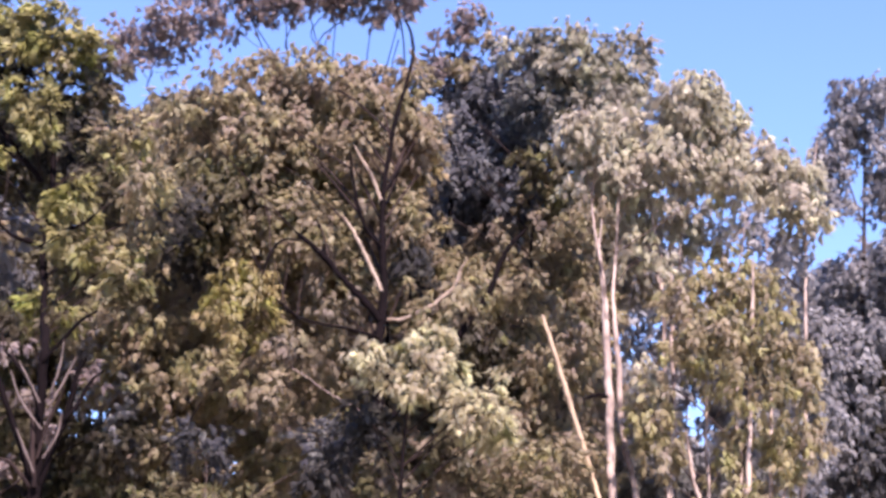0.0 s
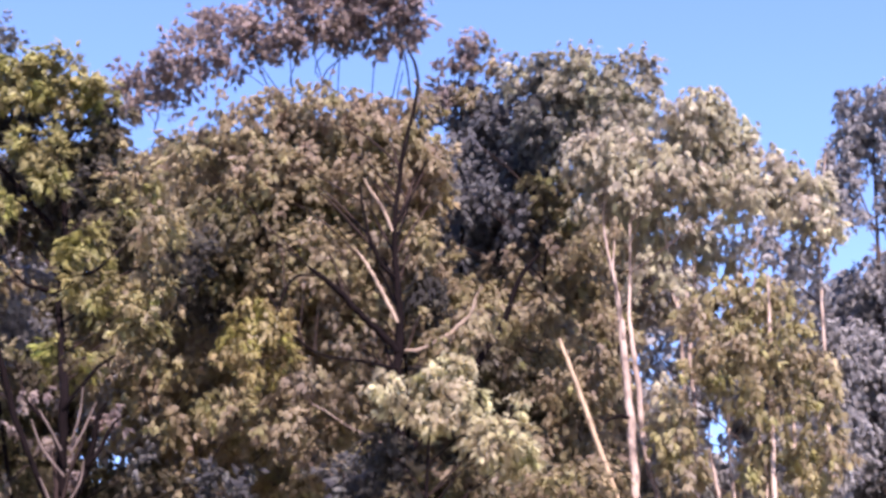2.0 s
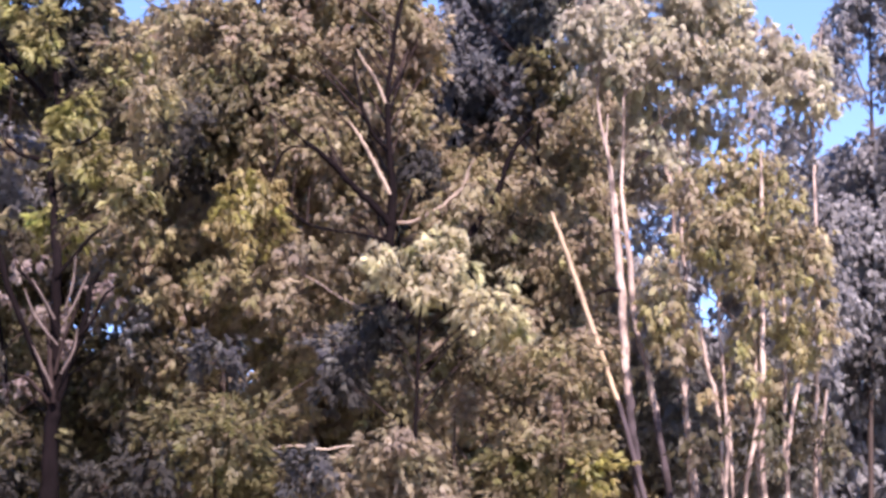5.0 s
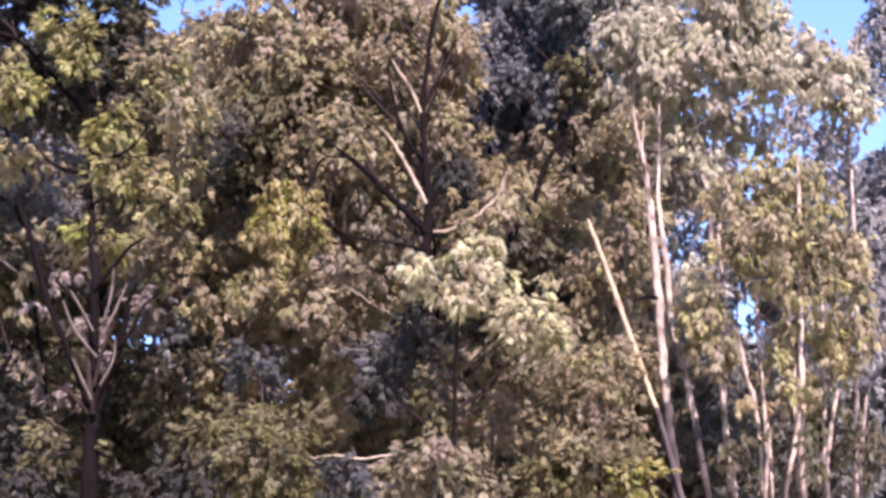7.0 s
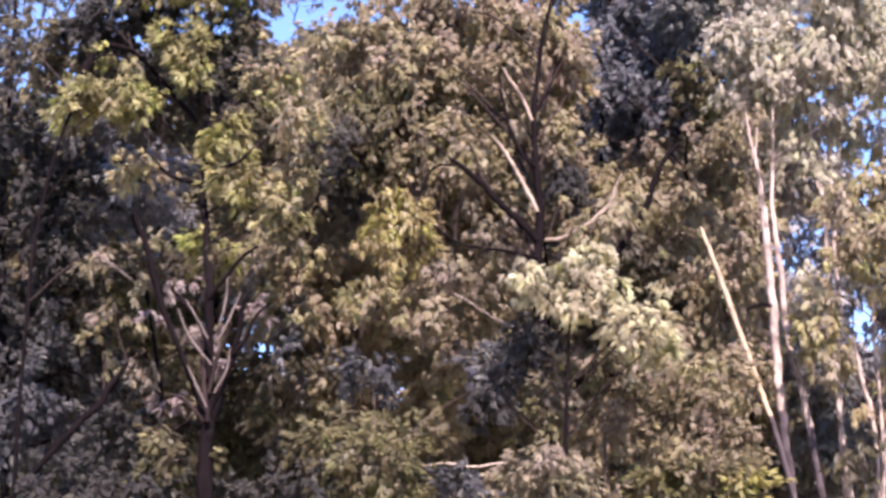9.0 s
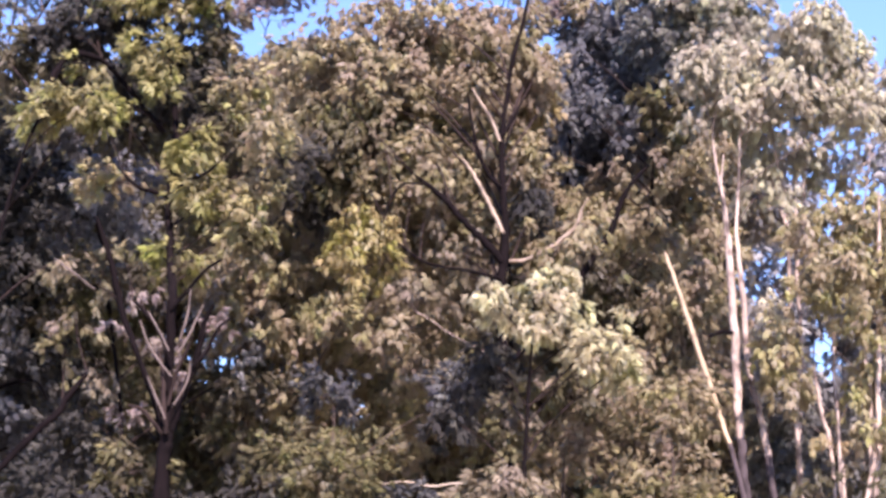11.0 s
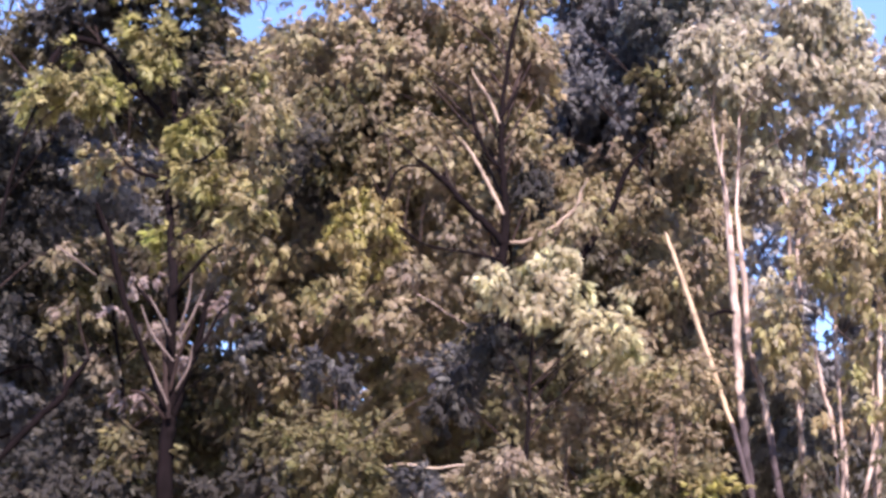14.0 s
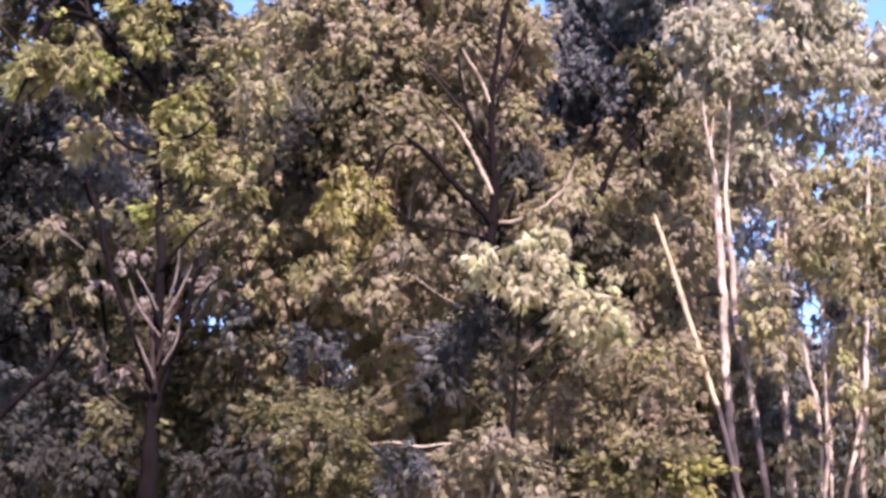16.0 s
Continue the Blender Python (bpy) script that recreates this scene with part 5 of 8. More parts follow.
foliage(t, -4.1, 55.79, 11.94, 1.6, 1.33, 1.06, 1.2)
foliage(t, -4.11, 55.81, 10.12, 1.06, 1.06, 1.06, 1)
foliage(t, -7.08, 56.63, 10.31, 0.81, 0.95, 1.08, 1)
foliage(t, -9.01, 51.45, 14.67, 1.15, 1.06, 0.98, 0.9)
foliage(t, -7.66, 51.63, 12.96, 1.31, 1.15, 0.99, 1)
foliage(t, -6.25, 52.59, 12.44, 1.34, 1.13, 0.92, 1)
foliage(t, -8.22, 52.22, 11.03, 1.16, 1.04, 0.91, 0.9, LEAF_DEEP)
foliage(t, -6.55, 52.35, 11.02, 1, 0.92, 0.83, 1)
foliage(t, -5.96, 52.88, 15.32, 1.18, 1.01, 0.84, 0.8)
foliage(t, -3.54, 52.62, 9.97, 1, 0.92, 0.84, 0.9)
foliage(t, -9.22, 51.51, 16.27, 0.98, 0.9, 0.82, 0.8, LEAF_MOSS)
foliage(t, -6.95, 53.74, 16.85, 1.2, 1.03, 0.85, 0.8)
foliage(t, -5.17, 50.36, 12.63, 0.96, 0.8, 0.64, 0.8)
foliage(t, -7.24, 50.96, 14.17, 0.97, 0.81, 0.65, 0.8)
foliage(t, -8.51, 52.09, 9.32, 0.99, 0.91, 0.83, 0.8, LEAF_DEEP)
foliage(t, -4.16, 52, 12.27, 0.99, 0.83, 0.66, 0.8)

# brown-olive gum tree filling the gap behind
t = tree("eucalyptus_tree", (2.30, 55.00), LEAF_OLIVE, BARK_GREY, "brown-olive gum tree filling the gap behind", "tree", droop=0.8, size=1.1)
trunk(t, [(2.3, 55, -0.3, 0.14), (2.31, 55, 0.5, 0.11), (2.33, 55, 2.82, 0.1), (2.38, 55, 7.06, 0.09), (2.45, 55, 12.01, 0.08), (2.65, 55, 15.68, 0.05), (3.26, 55, 17.55, 0.02)])
limb(t, [(2.47, 55, 12.74, 0.05), (1.71, 54.88, 14.37, 0.04), (0.82, 54.76, 14.92, 0.03)])
foliage(t, 2.12, 54.38, 16.83, 1.21, 1.12, 1.04, 1)
foliage(t, 3.97, 55.15, 17.01, 1.23, 1.14, 1.05, 1.1)
foliage(t, 1.39, 55.56, 15.48, 1.06, 1.06, 1.06, 1.1)
foliage(t, 3.13, 54.22, 15.1, 1.38, 1.21, 1.03, 1.2, LEAF_DEEP)
foliage(t, 4.94, 54.51, 15.14, 1.21, 1.21, 1.21, 1.1)
foliage(t, 5.86, 55.58, 13.52, 1.24, 1.33, 1.41, 1.1)
foliage(t, 4.05, 55.53, 13.55, 1.59, 1.41, 1.24, 1.2, LEAF_DEEP)
foliage(t, 2.6, 55.29, 13.53, 1.23, 1.06, 0.88, 1.2, LEAF_DEEP)
foliage(t, 4.76, 54.15, 11.45, 1.55, 1.29, 1.03, 1.2)
foliage(t, 3.07, 55.4, 11.35, 1.59, 1.32, 1.06, 1.2)
foliage(t, -2.27, 55.86, 15.25, 1.24, 1.07, 0.89, 1.2)
foliage(t, -2.64, 59.9, 14.64, 1.52, 1.33, 1.14, 1.2)
foliage(t, 1.13, 58.36, 10.78, 1.67, 1.58, 1.48, 1.2)
foliage(t, -1.74, 61.19, 12.48, 1.56, 1.46, 1.36, 1.2)
foliage(t, -3.02, 62.62, 9.52, 1.79, 1.69, 1.59, 1.1)
foliage(t, 0.36, 54.49, 18.22, 1.04, 1.04, 1.04, 1.1)
foliage(t, 5.28, 55.26, 17.58, 1.23, 1.14, 1.05, 1)
foliage(t, 2.01, 51.81, 15.58, 0.99, 0.87, 0.74, 0.9)
foliage(t, 3.66, 51.38, 14.73, 1.14, 0.98, 0.82, 0.9)
foliage(t, 4.59, 49.34, 12.85, 0.94, 0.94, 0.94, 1)
foliage(t, 2.95, 51.63, 13.42, 0.99, 0.82, 0.66, 0.7, LEAF_DEEP)
foliage(t, 3.66, 50.75, 11.51, 1.29, 1.09, 0.89, 1)
foliage(t, 1.8, 50.37, 10.16, 1.28, 1, 0.72, 0.9)
foliage(t, 4.77, 50.2, 11.71, 0.8, 0.8, 0.8, 0.9)
foliage(t, 0.96, 50.85, 8.61, 1.13, 0.89, 0.65, 0.9)
foliage(t, 3.63, 50.39, 15.68, 0.8, 0.8, 0.64, 0.8)
foliage(t, 2.41, 50.22, 14.12, 0.8, 0.8, 0.64, 0.8, LEAF_DEEP)
foliage(t, 5.09, 49.18, 13.63, 0.63, 0.8, 0.78, 0.9)
foliage(t, 5.16, 48.29, 10.05, 0.77, 0.8, 0.77, 0.9, LEAF_OLIVE)
foliage(t, 3.16, 48.78, 9.86, 0.93, 0.8, 0.62, 0.9, LEAF_OLIVE)
foliage(t, 0.64, 52.23, 15.37, 0.66, 0.8, 0.66, 0.7)
foliage(t, 1.82, 46.7, 14.44, 0.52, 0.8, 0.33, 0.8)
foliage(t, 1.12, 47.64, 13.58, 0.45, 0.8, 0.33, 0.8)

# grey-green gum tree behind the saplings
t = tree("eucalyptus_tree", (10.85, 58.00), LEAF_BLUE, BARK_CREAM, "grey-green gum tree behind the saplings", "tree", droop=0.9, size=1.1)
trunk(t, [(10.85, 58, -0.3, 0.11), (10.86, 58, 0.5, 0.09), (10.95, 58, 2.87, 0.08), (11.13, 58, 7.17, 0.07), (11.38, 58, 12.39, 0.06), (11.54, 58, 16.26, 0.03)])
foliage(t, 8.49, 58.44, 11.58, 1.3, 1.12, 0.93, 1.1, LEAF_GREY)
foliage(t, 8.79, 58.68, 9.53, 1.49, 1.4, 1.31, 1.2, LEAF_GREY)
foliage(t, 10.55, 57.34, 8.57, 1.64, 1.46, 1.28, 1.2, LEAF_GREY)
foliage(t, 12.67, 57.88, 8.6, 1.47, 1.47, 1.47, 1.2, LEAF_GREY)
foliage(t, 11.68, 57.67, 10.82, 1.47, 1.19, 0.92, 1.1, LEAF_GREY)
foliage(t, 12.04, 58.18, 20.4, 1.02, 0.88, 0.74, 0.3)
foliage(t, 13.77, 57.98, 13.1, 1.29, 1.38, 1.48, 1.2)
foliage(t, 11.68, 58.79, 13.31, 0.93, 0.84, 0.75, 0.9)
foliage(t, 13, 57.77, 10.81, 1.29, 1.19, 1.1, 1.1)
foliage(t, 12.83, 57.2, 17.98, 0.91, 0.82, 0.73, 0.8)
foliage(t, 14.26, 58.36, 15.89, 1.11, 1.3, 1.48, 1.1, LEAF_BLUE)
foliage(t, 8.86, 57.37, 17.52, 1.09, 0.87, 0.64, 0.9)
foliage(t, 8.45, 58.24, 14.82, 0.74, 0.8, 0.46, 0.8)
foliage(t, 12.11, 58.74, 19.86, 1.68, 1.26, 0.84, 0.3)
foliage(t, 12.78, 58.22, 19.78, 0.93, 0.85, 0.78, 0.22)
foliage(t, 10.59, 57.57, 20.53, 0.92, 0.8, 0.55, 0.3)
foliage(t, 7.9, 57.56, 13.14, 0.92, 1.01, 1.1, 1)

# gum tree standing behind the wattle, leaves coloured dark for its shade
t = tree("eucalyptus_tree", (-12.93, 57.00), LEAF_DEEP, BARK_DARK, "gum tree standing behind the wattle, leaves coloured dark for its shade", "tree", droop=0.7, size=1.1)
trunk(t, [(-12.93, 57, -0.3, 0.14), (-12.95, 57, 0.5, 0.11), (-13.05, 57, 3.03, 0.1), (-13.24, 57, 7.59, 0.09), (-13.51, 57, 12.74, 0.08), (-13.36, 57, 16.54, 0.04), (-13.68, 57, 20.48, 0.02)])
foliage(t, -15.85, 56.34, 21.9, 1.61, 1.43, 1.25, 0.9)
foliage(t, -14.35, 56.52, 21.13, 1.44, 1.35, 1.26, 1.1)
foliage(t, -13.56, 56.77, 18.43, 1.62, 1.53, 1.44, 1.2)
foliage(t, -15.97, 57.43, 18.08, 1.83, 1.73, 1.64, 1.2)
foliage(t, -11.74, 56.42, 16.36, 1.61, 1.53, 1.44, 1.2)
foliage(t, -14.32, 57.38, 14.73, 2.01, 1.82, 1.64, 1.2, LEAF_MOSS)
foliage(t, -16.12, 57.28, 13.6, 2, 1.91, 1.82, 1.2, LEAF_SHADE)
foliage(t, -13.45, 57.3, 11.67, 2, 1.73, 1.46, 1.2)
foliage(t, -11.34, 56.26, 9.62, 1.61, 1.52, 1.43, 1.2)
foliage(t, -15.67, 56.32, 9.36, 2.15, 2.06, 1.97, 1.2)
foliage(t, -10.28, 57.17, 11.2, 1.27, 1.36, 1.45, 1.2)
foliage(t, -9.75, 56.53, 8.54, 1.62, 1.53, 1.44, 1.3)
foliage(t, -9.81, 56, 12.72, 0.29, 0.39, 0.48, 0.35, LEAF_BLUE)

# thin gum tree with bare pale upper branches
t = tree("eucalyptus_tree", (-18.79, 62.00), LEAF_GREY, BARK_GREY, "thin gum tree with bare pale upper branches", "tree", droop=0.6, size=1.0)
trunk(t, [(-18.79, 62, -0.3, 0.12), (-18.81, 62, 0.5, 0.09), (-18.95, 62, 5.64, 0.08), (-19.23, 62, 14.09, 0.07), (-19.56, 62, 22.66, 0.06), (-19.05, 62, 26.73, 0.05), (-18.85, 62, 29.52, 0.04)])
limb(t, [(-19.33, 62, 24.9, 0.05), (-18.06, 62.26, 27.07, 0.05), (-17.42, 62.53, 29.28, 0.04), (-17.16, 62.79, 30.83, 0.02)])
limb(t, [(-19.49, 62, 24.23, 0.04), (-20.35, 61.99, 26.72, 0.04), (-20.77, 61.97, 29.04, 0.02)])
limb(t, [(-17.99, 62, 26.96, 0.04), (-18.3, 61.88, 28.53, 0.04), (-18.59, 61.75, 29.88, 0.02)])
limb(t, [(-19.21, 62, 26.04, 0.02), (-19.06, 62, 28.12, 0.02), (-19.43, 62, 29.99, 0.01)], BARK_CREAM)
limb(t, [(-17.73, 62, 26.5, 0.02), (-17.53, 62, 28.11, 0.02), (-17.57, 62, 29.99, 0.01)], BARK_CREAM)
limb(t, [(-18.58, 62, 26.27, 0.02), (-19.6, 62, 28.12, 0.02), (-20.18, 62, 29.76, 0.01)], BARK_CREAM)
limb(t, [(-17.55, 62, 26.96, 0.02), (-16.79, 62, 28.34, 0.02), (-16.22, 62, 29.51, 0.01)], BARK_CREAM)
foliage(t, -19.76, 61.37, 26.93, 1.17, 0.83, 0.49, 0.7)
foliage(t, -18.96, 62.81, 28.23, 0.8, 0.8, 0.5, 0.5)
foliage(t, -17.46, 62.33, 27.55, 0.59, 0.8, 0.59, 0.5)
foliage(t, -16.71, 61.5, 28.82, 0.98, 0.8, 0.59, 0.5)
foliage(t, -18.69, 61.31, 29.91, 1.75, 1.27, 0.78, 0.8)
foliage(t, -16.48, 62.85, 30.37, 1.6, 1.1, 0.6, 0.9)
foliage(t, -21.1, 62.3, 29.19, 1.19, 0.99, 0.79, 0.6)
foliage(t, -16.49, 62.58, 28.36, 0.8, 0.8, 0.8, 0.9)

# dense gum tree in the wood behind the grove
t = tree("eucalyptus_tree", (-20.15, 64.08), LEAF_MOSS, BARK_DARK, "dense gum tree in the wood behind the grove", "tree", droop=0.7, size=1.7, fine=6)
trunk(t, [(-20.15, 64.08, -0.3, 0.14), (-20.16, 64.08, 0.5, 0.11), (-20.25, 64.08, 3.38, 0.1), (-20.42, 64.08, 8.45, 0.09), (-20.65, 64.08, 14.24, 0.08), (-21.03, 64.08, 19.65, 0.05), (-21.15, 64.08, 23.43, 0.03)])
foliage(t, -20.04, 62.06, 23.39, 1.25, 1.17, 1.1, 1.45)
foliage(t, -21.28, 63.28, 22.23, 1.23, 1.16, 1.1, 1.45)
foliage(t, -20.46, 63.05, 21.72, 1.06, 1.02, 0.98, 1.45)
foliage(t, -22.06, 63.66, 21.18, 1.18, 1.17, 1.17, 1.45)
foliage(t, -19.94, 63.12, 20.14, 1.23, 1.14, 1.05, 1.45)
foliage(t, -21.23, 63.73, 19.1, 1.29, 1.21, 1.13, 1.45)
foliage(t, -20.3, 63.51, 18.82, 1.07, 1.11, 1.15, 1.45)
foliage(t, -20.84, 62.38, 17.69, 1.3, 1.22, 1.15, 1.45)
foliage(t, -20.07, 63.12, 16.62, 1.18, 1.19, 1.2, 1.45)
foliage(t, -21.65, 63.44, 16.18, 1.27, 1.14, 1, 1.45)
foliage(t, -20.05, 63.59, 15.1, 1.27, 1.11, 0.96, 1.45)
foliage(t, -22.04, 64.81, 15.39, 1.3, 1.15, 1, 1.45)
foliage(t, -20.17, 64.39, 14.35, 1.27, 1.13, 0.98, 1.45)
foliage(t, -22.37, 66.13, 13.73, 1.16, 1.1, 1.05, 1.45)
foliage(t, -19.63, 63.8, 12.59, 1.31, 1.15, 0.99, 1.45)
foliage(t, -20.8, 63.39, 11.5, 1.08, 1.14, 1.21, 1.45)
foliage(t, -19.67, 62.94, 10.56, 1.13, 1.07, 1, 1.45)
foliage(t, -21.53, 64.13, 10.17, 1.13, 1.12, 1.11, 1.45)
foliage(t, -20.08, 64.99, 9.17, 1.21, 1.17, 1.12, 1.45)
foliage(t, -20.87, 62.61, 8.82, 1.29, 1.22, 1.14, 1.45)
foliage(t, -20.07, 64.59, 7.78, 1.34, 1.17, 1, 1.45)
foliage(t, -20.13, 62.16, 6.96, 1.14, 1.04, 0.94, 1.45)
foliage(t, -19.33, 64.23, 6.65, 1.26, 1.14, 1.01, 1.45)

# dense gum tree in the wood behind the grove
t = tree("eucalyptus_tree", (-16.97, 63.53), LEAF_MOSS, BARK_DARK, "dense gum tree in the wood behind the grove", "tree", droop=0.7, size=1.7, fine=6)
trunk(t, [(-16.97, 63.53, -0.3, 0.14), (-17, 63.53, 0.5, 0.11), (-17.17, 63.53, 3.33, 0.1), (-17.5, 63.53, 8.33, 0.09), (-18.14, 63.53, 14.08, 0.08), (-17.98, 63.53, 19.27, 0.05), (-18.55, 63.53, 23.03, 0.03)])
foliage(t, -17.74, 63.26, 23.59, 1.17, 1.06, 0.94, 1.45)
foliage(t, -19.3, 64.67, 22.99, 1.11, 1.08, 1.05, 1.45)
foliage(t, -16.85, 62.92, 21.49, 1.23, 1.16, 1.08, 1.45)
foliage(t, -19.3, 64.02, 21.62, 1.32, 1.23, 1.14, 1.45)
foliage(t, -17.5, 62.93, 19.92, 1.18, 1.15, 1.13, 1.45)
foliage(t, -18.89, 65.43, 20.33, 1.24, 1.21, 1.17, 1.45)
foliage(t, -16.98, 63.3, 18.35, 1.27, 1.23, 1.18, 1.45)
foliage(t, -18.68, 64.27, 17.66, 1.31, 1.19, 1.06, 1.45)
foliage(t, -16.95, 63.71, 16.97, 1.23, 1.14, 1.04, 1.45)
foliage(t, -18.61, 63.95, 16.7, 1.24, 1.23, 1.22, 1.45)
foliage(t, -16.73, 62.73, 15.33, 1.24, 1.16, 1.08, 1.45)
foliage(t, -18.16, 63.22, 14.96, 1.26, 1.09, 0.93, 1.45)
foliage(t, -17.11, 63.64, 14.12, 1.25, 1.16, 1.07, 1.45)
foliage(t, -18.2, 63.86, 13.39, 1.06, 1.04, 1.02, 1.45)
foliage(t, -17.36, 64.04, 12.69, 1.32, 1.22, 1.12, 1.45)
foliage(t, -17.82, 62.69, 11.6, 1.22, 1.1, 0.97, 1.45)
foliage(t, -16.63, 63.33, 10.43, 1.3, 1.17, 1.03, 1.45)
foliage(t, -18.61, 64.17, 10.48, 1.2, 1.19, 1.18, 1.45)
foliage(t, -16.48, 62.77, 8.85, 1.12, 1.04, 0.97, 1.45)
foliage(t, -18.25, 63.13, 8.77, 1.16, 1.13, 1.1, 1.45)
foliage(t, -16.46, 61.77, 7.37, 1.29, 1.16, 1.03, 1.45)
foliage(t, -18.51, 63.71, 6.83, 1.07, 1.1, 1.13, 1.45)
foliage(t, -16.6, 62.55, 6.04, 1.04, 1, 0.95, 1.45)

# dense gum tree in the wood behind the grove
t = tree("eucalyptus_tree", (-14.65, 65.40), LEAF_MOSS, BARK_DARK, "dense gum tree in the wood behind the grove", "tree", droop=0.7, size=1.7, fine=6)
trunk(t, [(-14.65, 65.4, -0.3, 0.14), (-14.69, 65.4, 0.5, 0.11), (-14.86, 65.4, 3.39, 0.1), (-15.2, 65.4, 8.47, 0.09), (-15.73, 65.4, 14.38, 0.08), (-15.62, 65.4, 20.92, 0.05), (-16.1, 65.4, 24.82, 0.03)])
foliage(t, -14.86, 65.27, 25.44, 1.36, 1.26, 1.15, 1.45)
foliage(t, -16.64, 65.81, 25.39, 1.09, 1.1, 1.1, 1.45)
foliage(t, -15.45, 66.25, 24.56, 1.2, 1.19, 1.17, 1.45)
foliage(t, -16.73, 66.96, 23.51, 1.22, 1.22, 1.22, 1.45)
foliage(t, -15.28, 65.58, 22.03, 1.3, 1.15, 1, 1.45)
foliage(t, -16.53, 66.49, 21.51, 1.21, 1.18, 1.14, 1.45)
foliage(t, -14.6, 65.32, 20.25, 1.22, 1.18, 1.14, 1.45)
foliage(t, -15.75, 63.86, 19.16, 1.24, 1.19, 1.14, 1.45)
foliage(t, -14.77, 66.58, 18.9, 1.39, 1.26, 1.13, 1.45)
foliage(t, -15.96, 63.78, 17.48, 1.3, 1.16, 1.03, 1.45)
foliage(t, -14.56, 64.3, 17.08, 1.28, 1.18, 1.08, 1.45)
foliage(t, -15.95, 65.32, 16.95, 1.31, 1.16, 1.01, 1.45)
foliage(t, -14.53, 65.47, 16.08, 1.13, 1.12, 1.11, 1.45)
foliage(t, -16.07, 66.21, 14.98, 1.37, 1.24, 1.11, 1.45)
foliage(t, -14.96, 65.24, 14.38, 1.23, 1.14, 1.04, 1.45)
foliage(t, -15.72, 64.35, 13.19, 1.31, 1.2, 1.1, 1.45)
foliage(t, -14.76, 65.7, 12.34, 1.35, 1.19, 1.02, 1.45)
foliage(t, -15.65, 65.33, 11.79, 1.25, 1.13, 1.01, 1.45)
foliage(t, -14.77, 66.3, 11.06, 1.1, 1.18, 1.26, 1.45)
foliage(t, -16.12, 65.73, 10.07, 1.25, 1.18, 1.11, 1.45)
foliage(t, -15.06, 66.34, 9.55, 1.22, 1.24, 1.25, 1.45)
foliage(t, -16.3, 66.29, 8.85, 1.13, 1.12, 1.1, 1.45)
foliage(t, -14.18, 65.37, 7.95, 1.17, 1.09, 1.01, 1.45)
foliage(t, -15.44, 64.9, 7.47, 1.3, 1.13, 0.96, 1.45)
foliage(t, -14.8, 66.16, 6.34, 1.19, 1.13, 1.07, 1.45)

# dense gum tree in the wood behind the grove
t = tree("eucalyptus_tree", (-11.77, 65.06), LEAF_MOSS, BARK_DARK, "dense gum tree in the wood behind the grove", "tree", droop=0.7, size=1.7, fine=6)
trunk(t, [(-11.77, 65.06, -0.3, 0.14), (-11.81, 65.06, 0.5, 0.11), (-11.97, 65.06, 3.35, 0.1), (-12.31, 65.06, 8.37, 0.09), (-12.85, 65.06, 14.26, 0.08), (-12.61, 65.06, 21.09, 0.05), (-13.12, 65.06, 24.98, 0.03)])
foliage(t, -11.78, 63.56, 25.09, 1.2, 1.09, 0.98, 1.45)
foliage(t, -13.3, 64.93, 24.56, 1.23, 1.21, 1.2, 1.45)
foliage(t, -11.93, 66.58, 24.64, 1.32, 1.27, 1.21, 1.45)
foliage(t, -14.03, 67.35, 23.98, 1.39, 1.22, 1.05, 1.45)
foliage(t, -11.52, 64.6, 22.37, 1.14, 1.15, 1.15, 1.45)
foliage(t, -13.4, 63.81, 20.72, 1.18, 1.17, 1.16, 1.45)
foliage(t, -12.18, 66.46, 20.77, 1.1, 1.07, 1.03, 1.45)
foliage(t, -12.95, 64.94, 19.26, 1.11, 1.1, 1.1, 1.45)
foliage(t, -11.47, 63.09, 18.2, 1.1, 1.02, 0.94, 1.45)
foliage(t, -13.51, 64.5, 17.91, 1.21, 1.16, 1.11, 1.45)
foliage(t, -12.24, 66.18, 17.78, 1.34, 1.3, 1.26, 1.45)
foliage(t, -13.55, 65.03, 16.86, 1.35, 1.22, 1.09, 1.45)
foliage(t, -13.3, 65.75, 15.07, 1.26, 1.11, 0.97, 1.45)
foliage(t, -13.15, 64.93, 13.05, 1.19, 1.1, 1.01, 1.45)
foliage(t, -11.82, 65.71, 12.98, 1.35, 1.27, 1.2, 1.45)
foliage(t, -12.77, 64.8, 11.56, 1.19, 1.15, 1.12, 1.45)
foliage(t, -11.3, 65.06, 10.65, 1.15, 1.18, 1.22, 1.45)
foliage(t, -12.91, 65.43, 9.94, 1.2, 1.21, 1.22, 1.45)
foliage(t, -11.72, 66.44, 9.3, 1.33, 1.21, 1.09, 1.45)
foliage(t, -13.24, 64.61, 8.72, 1.2, 1.08, 0.95, 1.45)
foliage(t, -11.72, 66.34, 7.86, 1.17, 1.21, 1.25, 1.45)
foliage(t, -12.87, 63.92, 6.91, 1.22, 1.15, 1.09, 1.45)
foliage(t, -11.36, 66.04, 6.28, 1.3, 1.24, 1.19, 1.45)

# dense gum tree in the wood behind the grove
t = tree("eucalyptus_tree", (-9.40, 64.65), LEAF_OLIVE, BARK_GREY, "dense gum tree in the wood behind the grove", "tree", droop=0.7, size=1.7, fine=6)
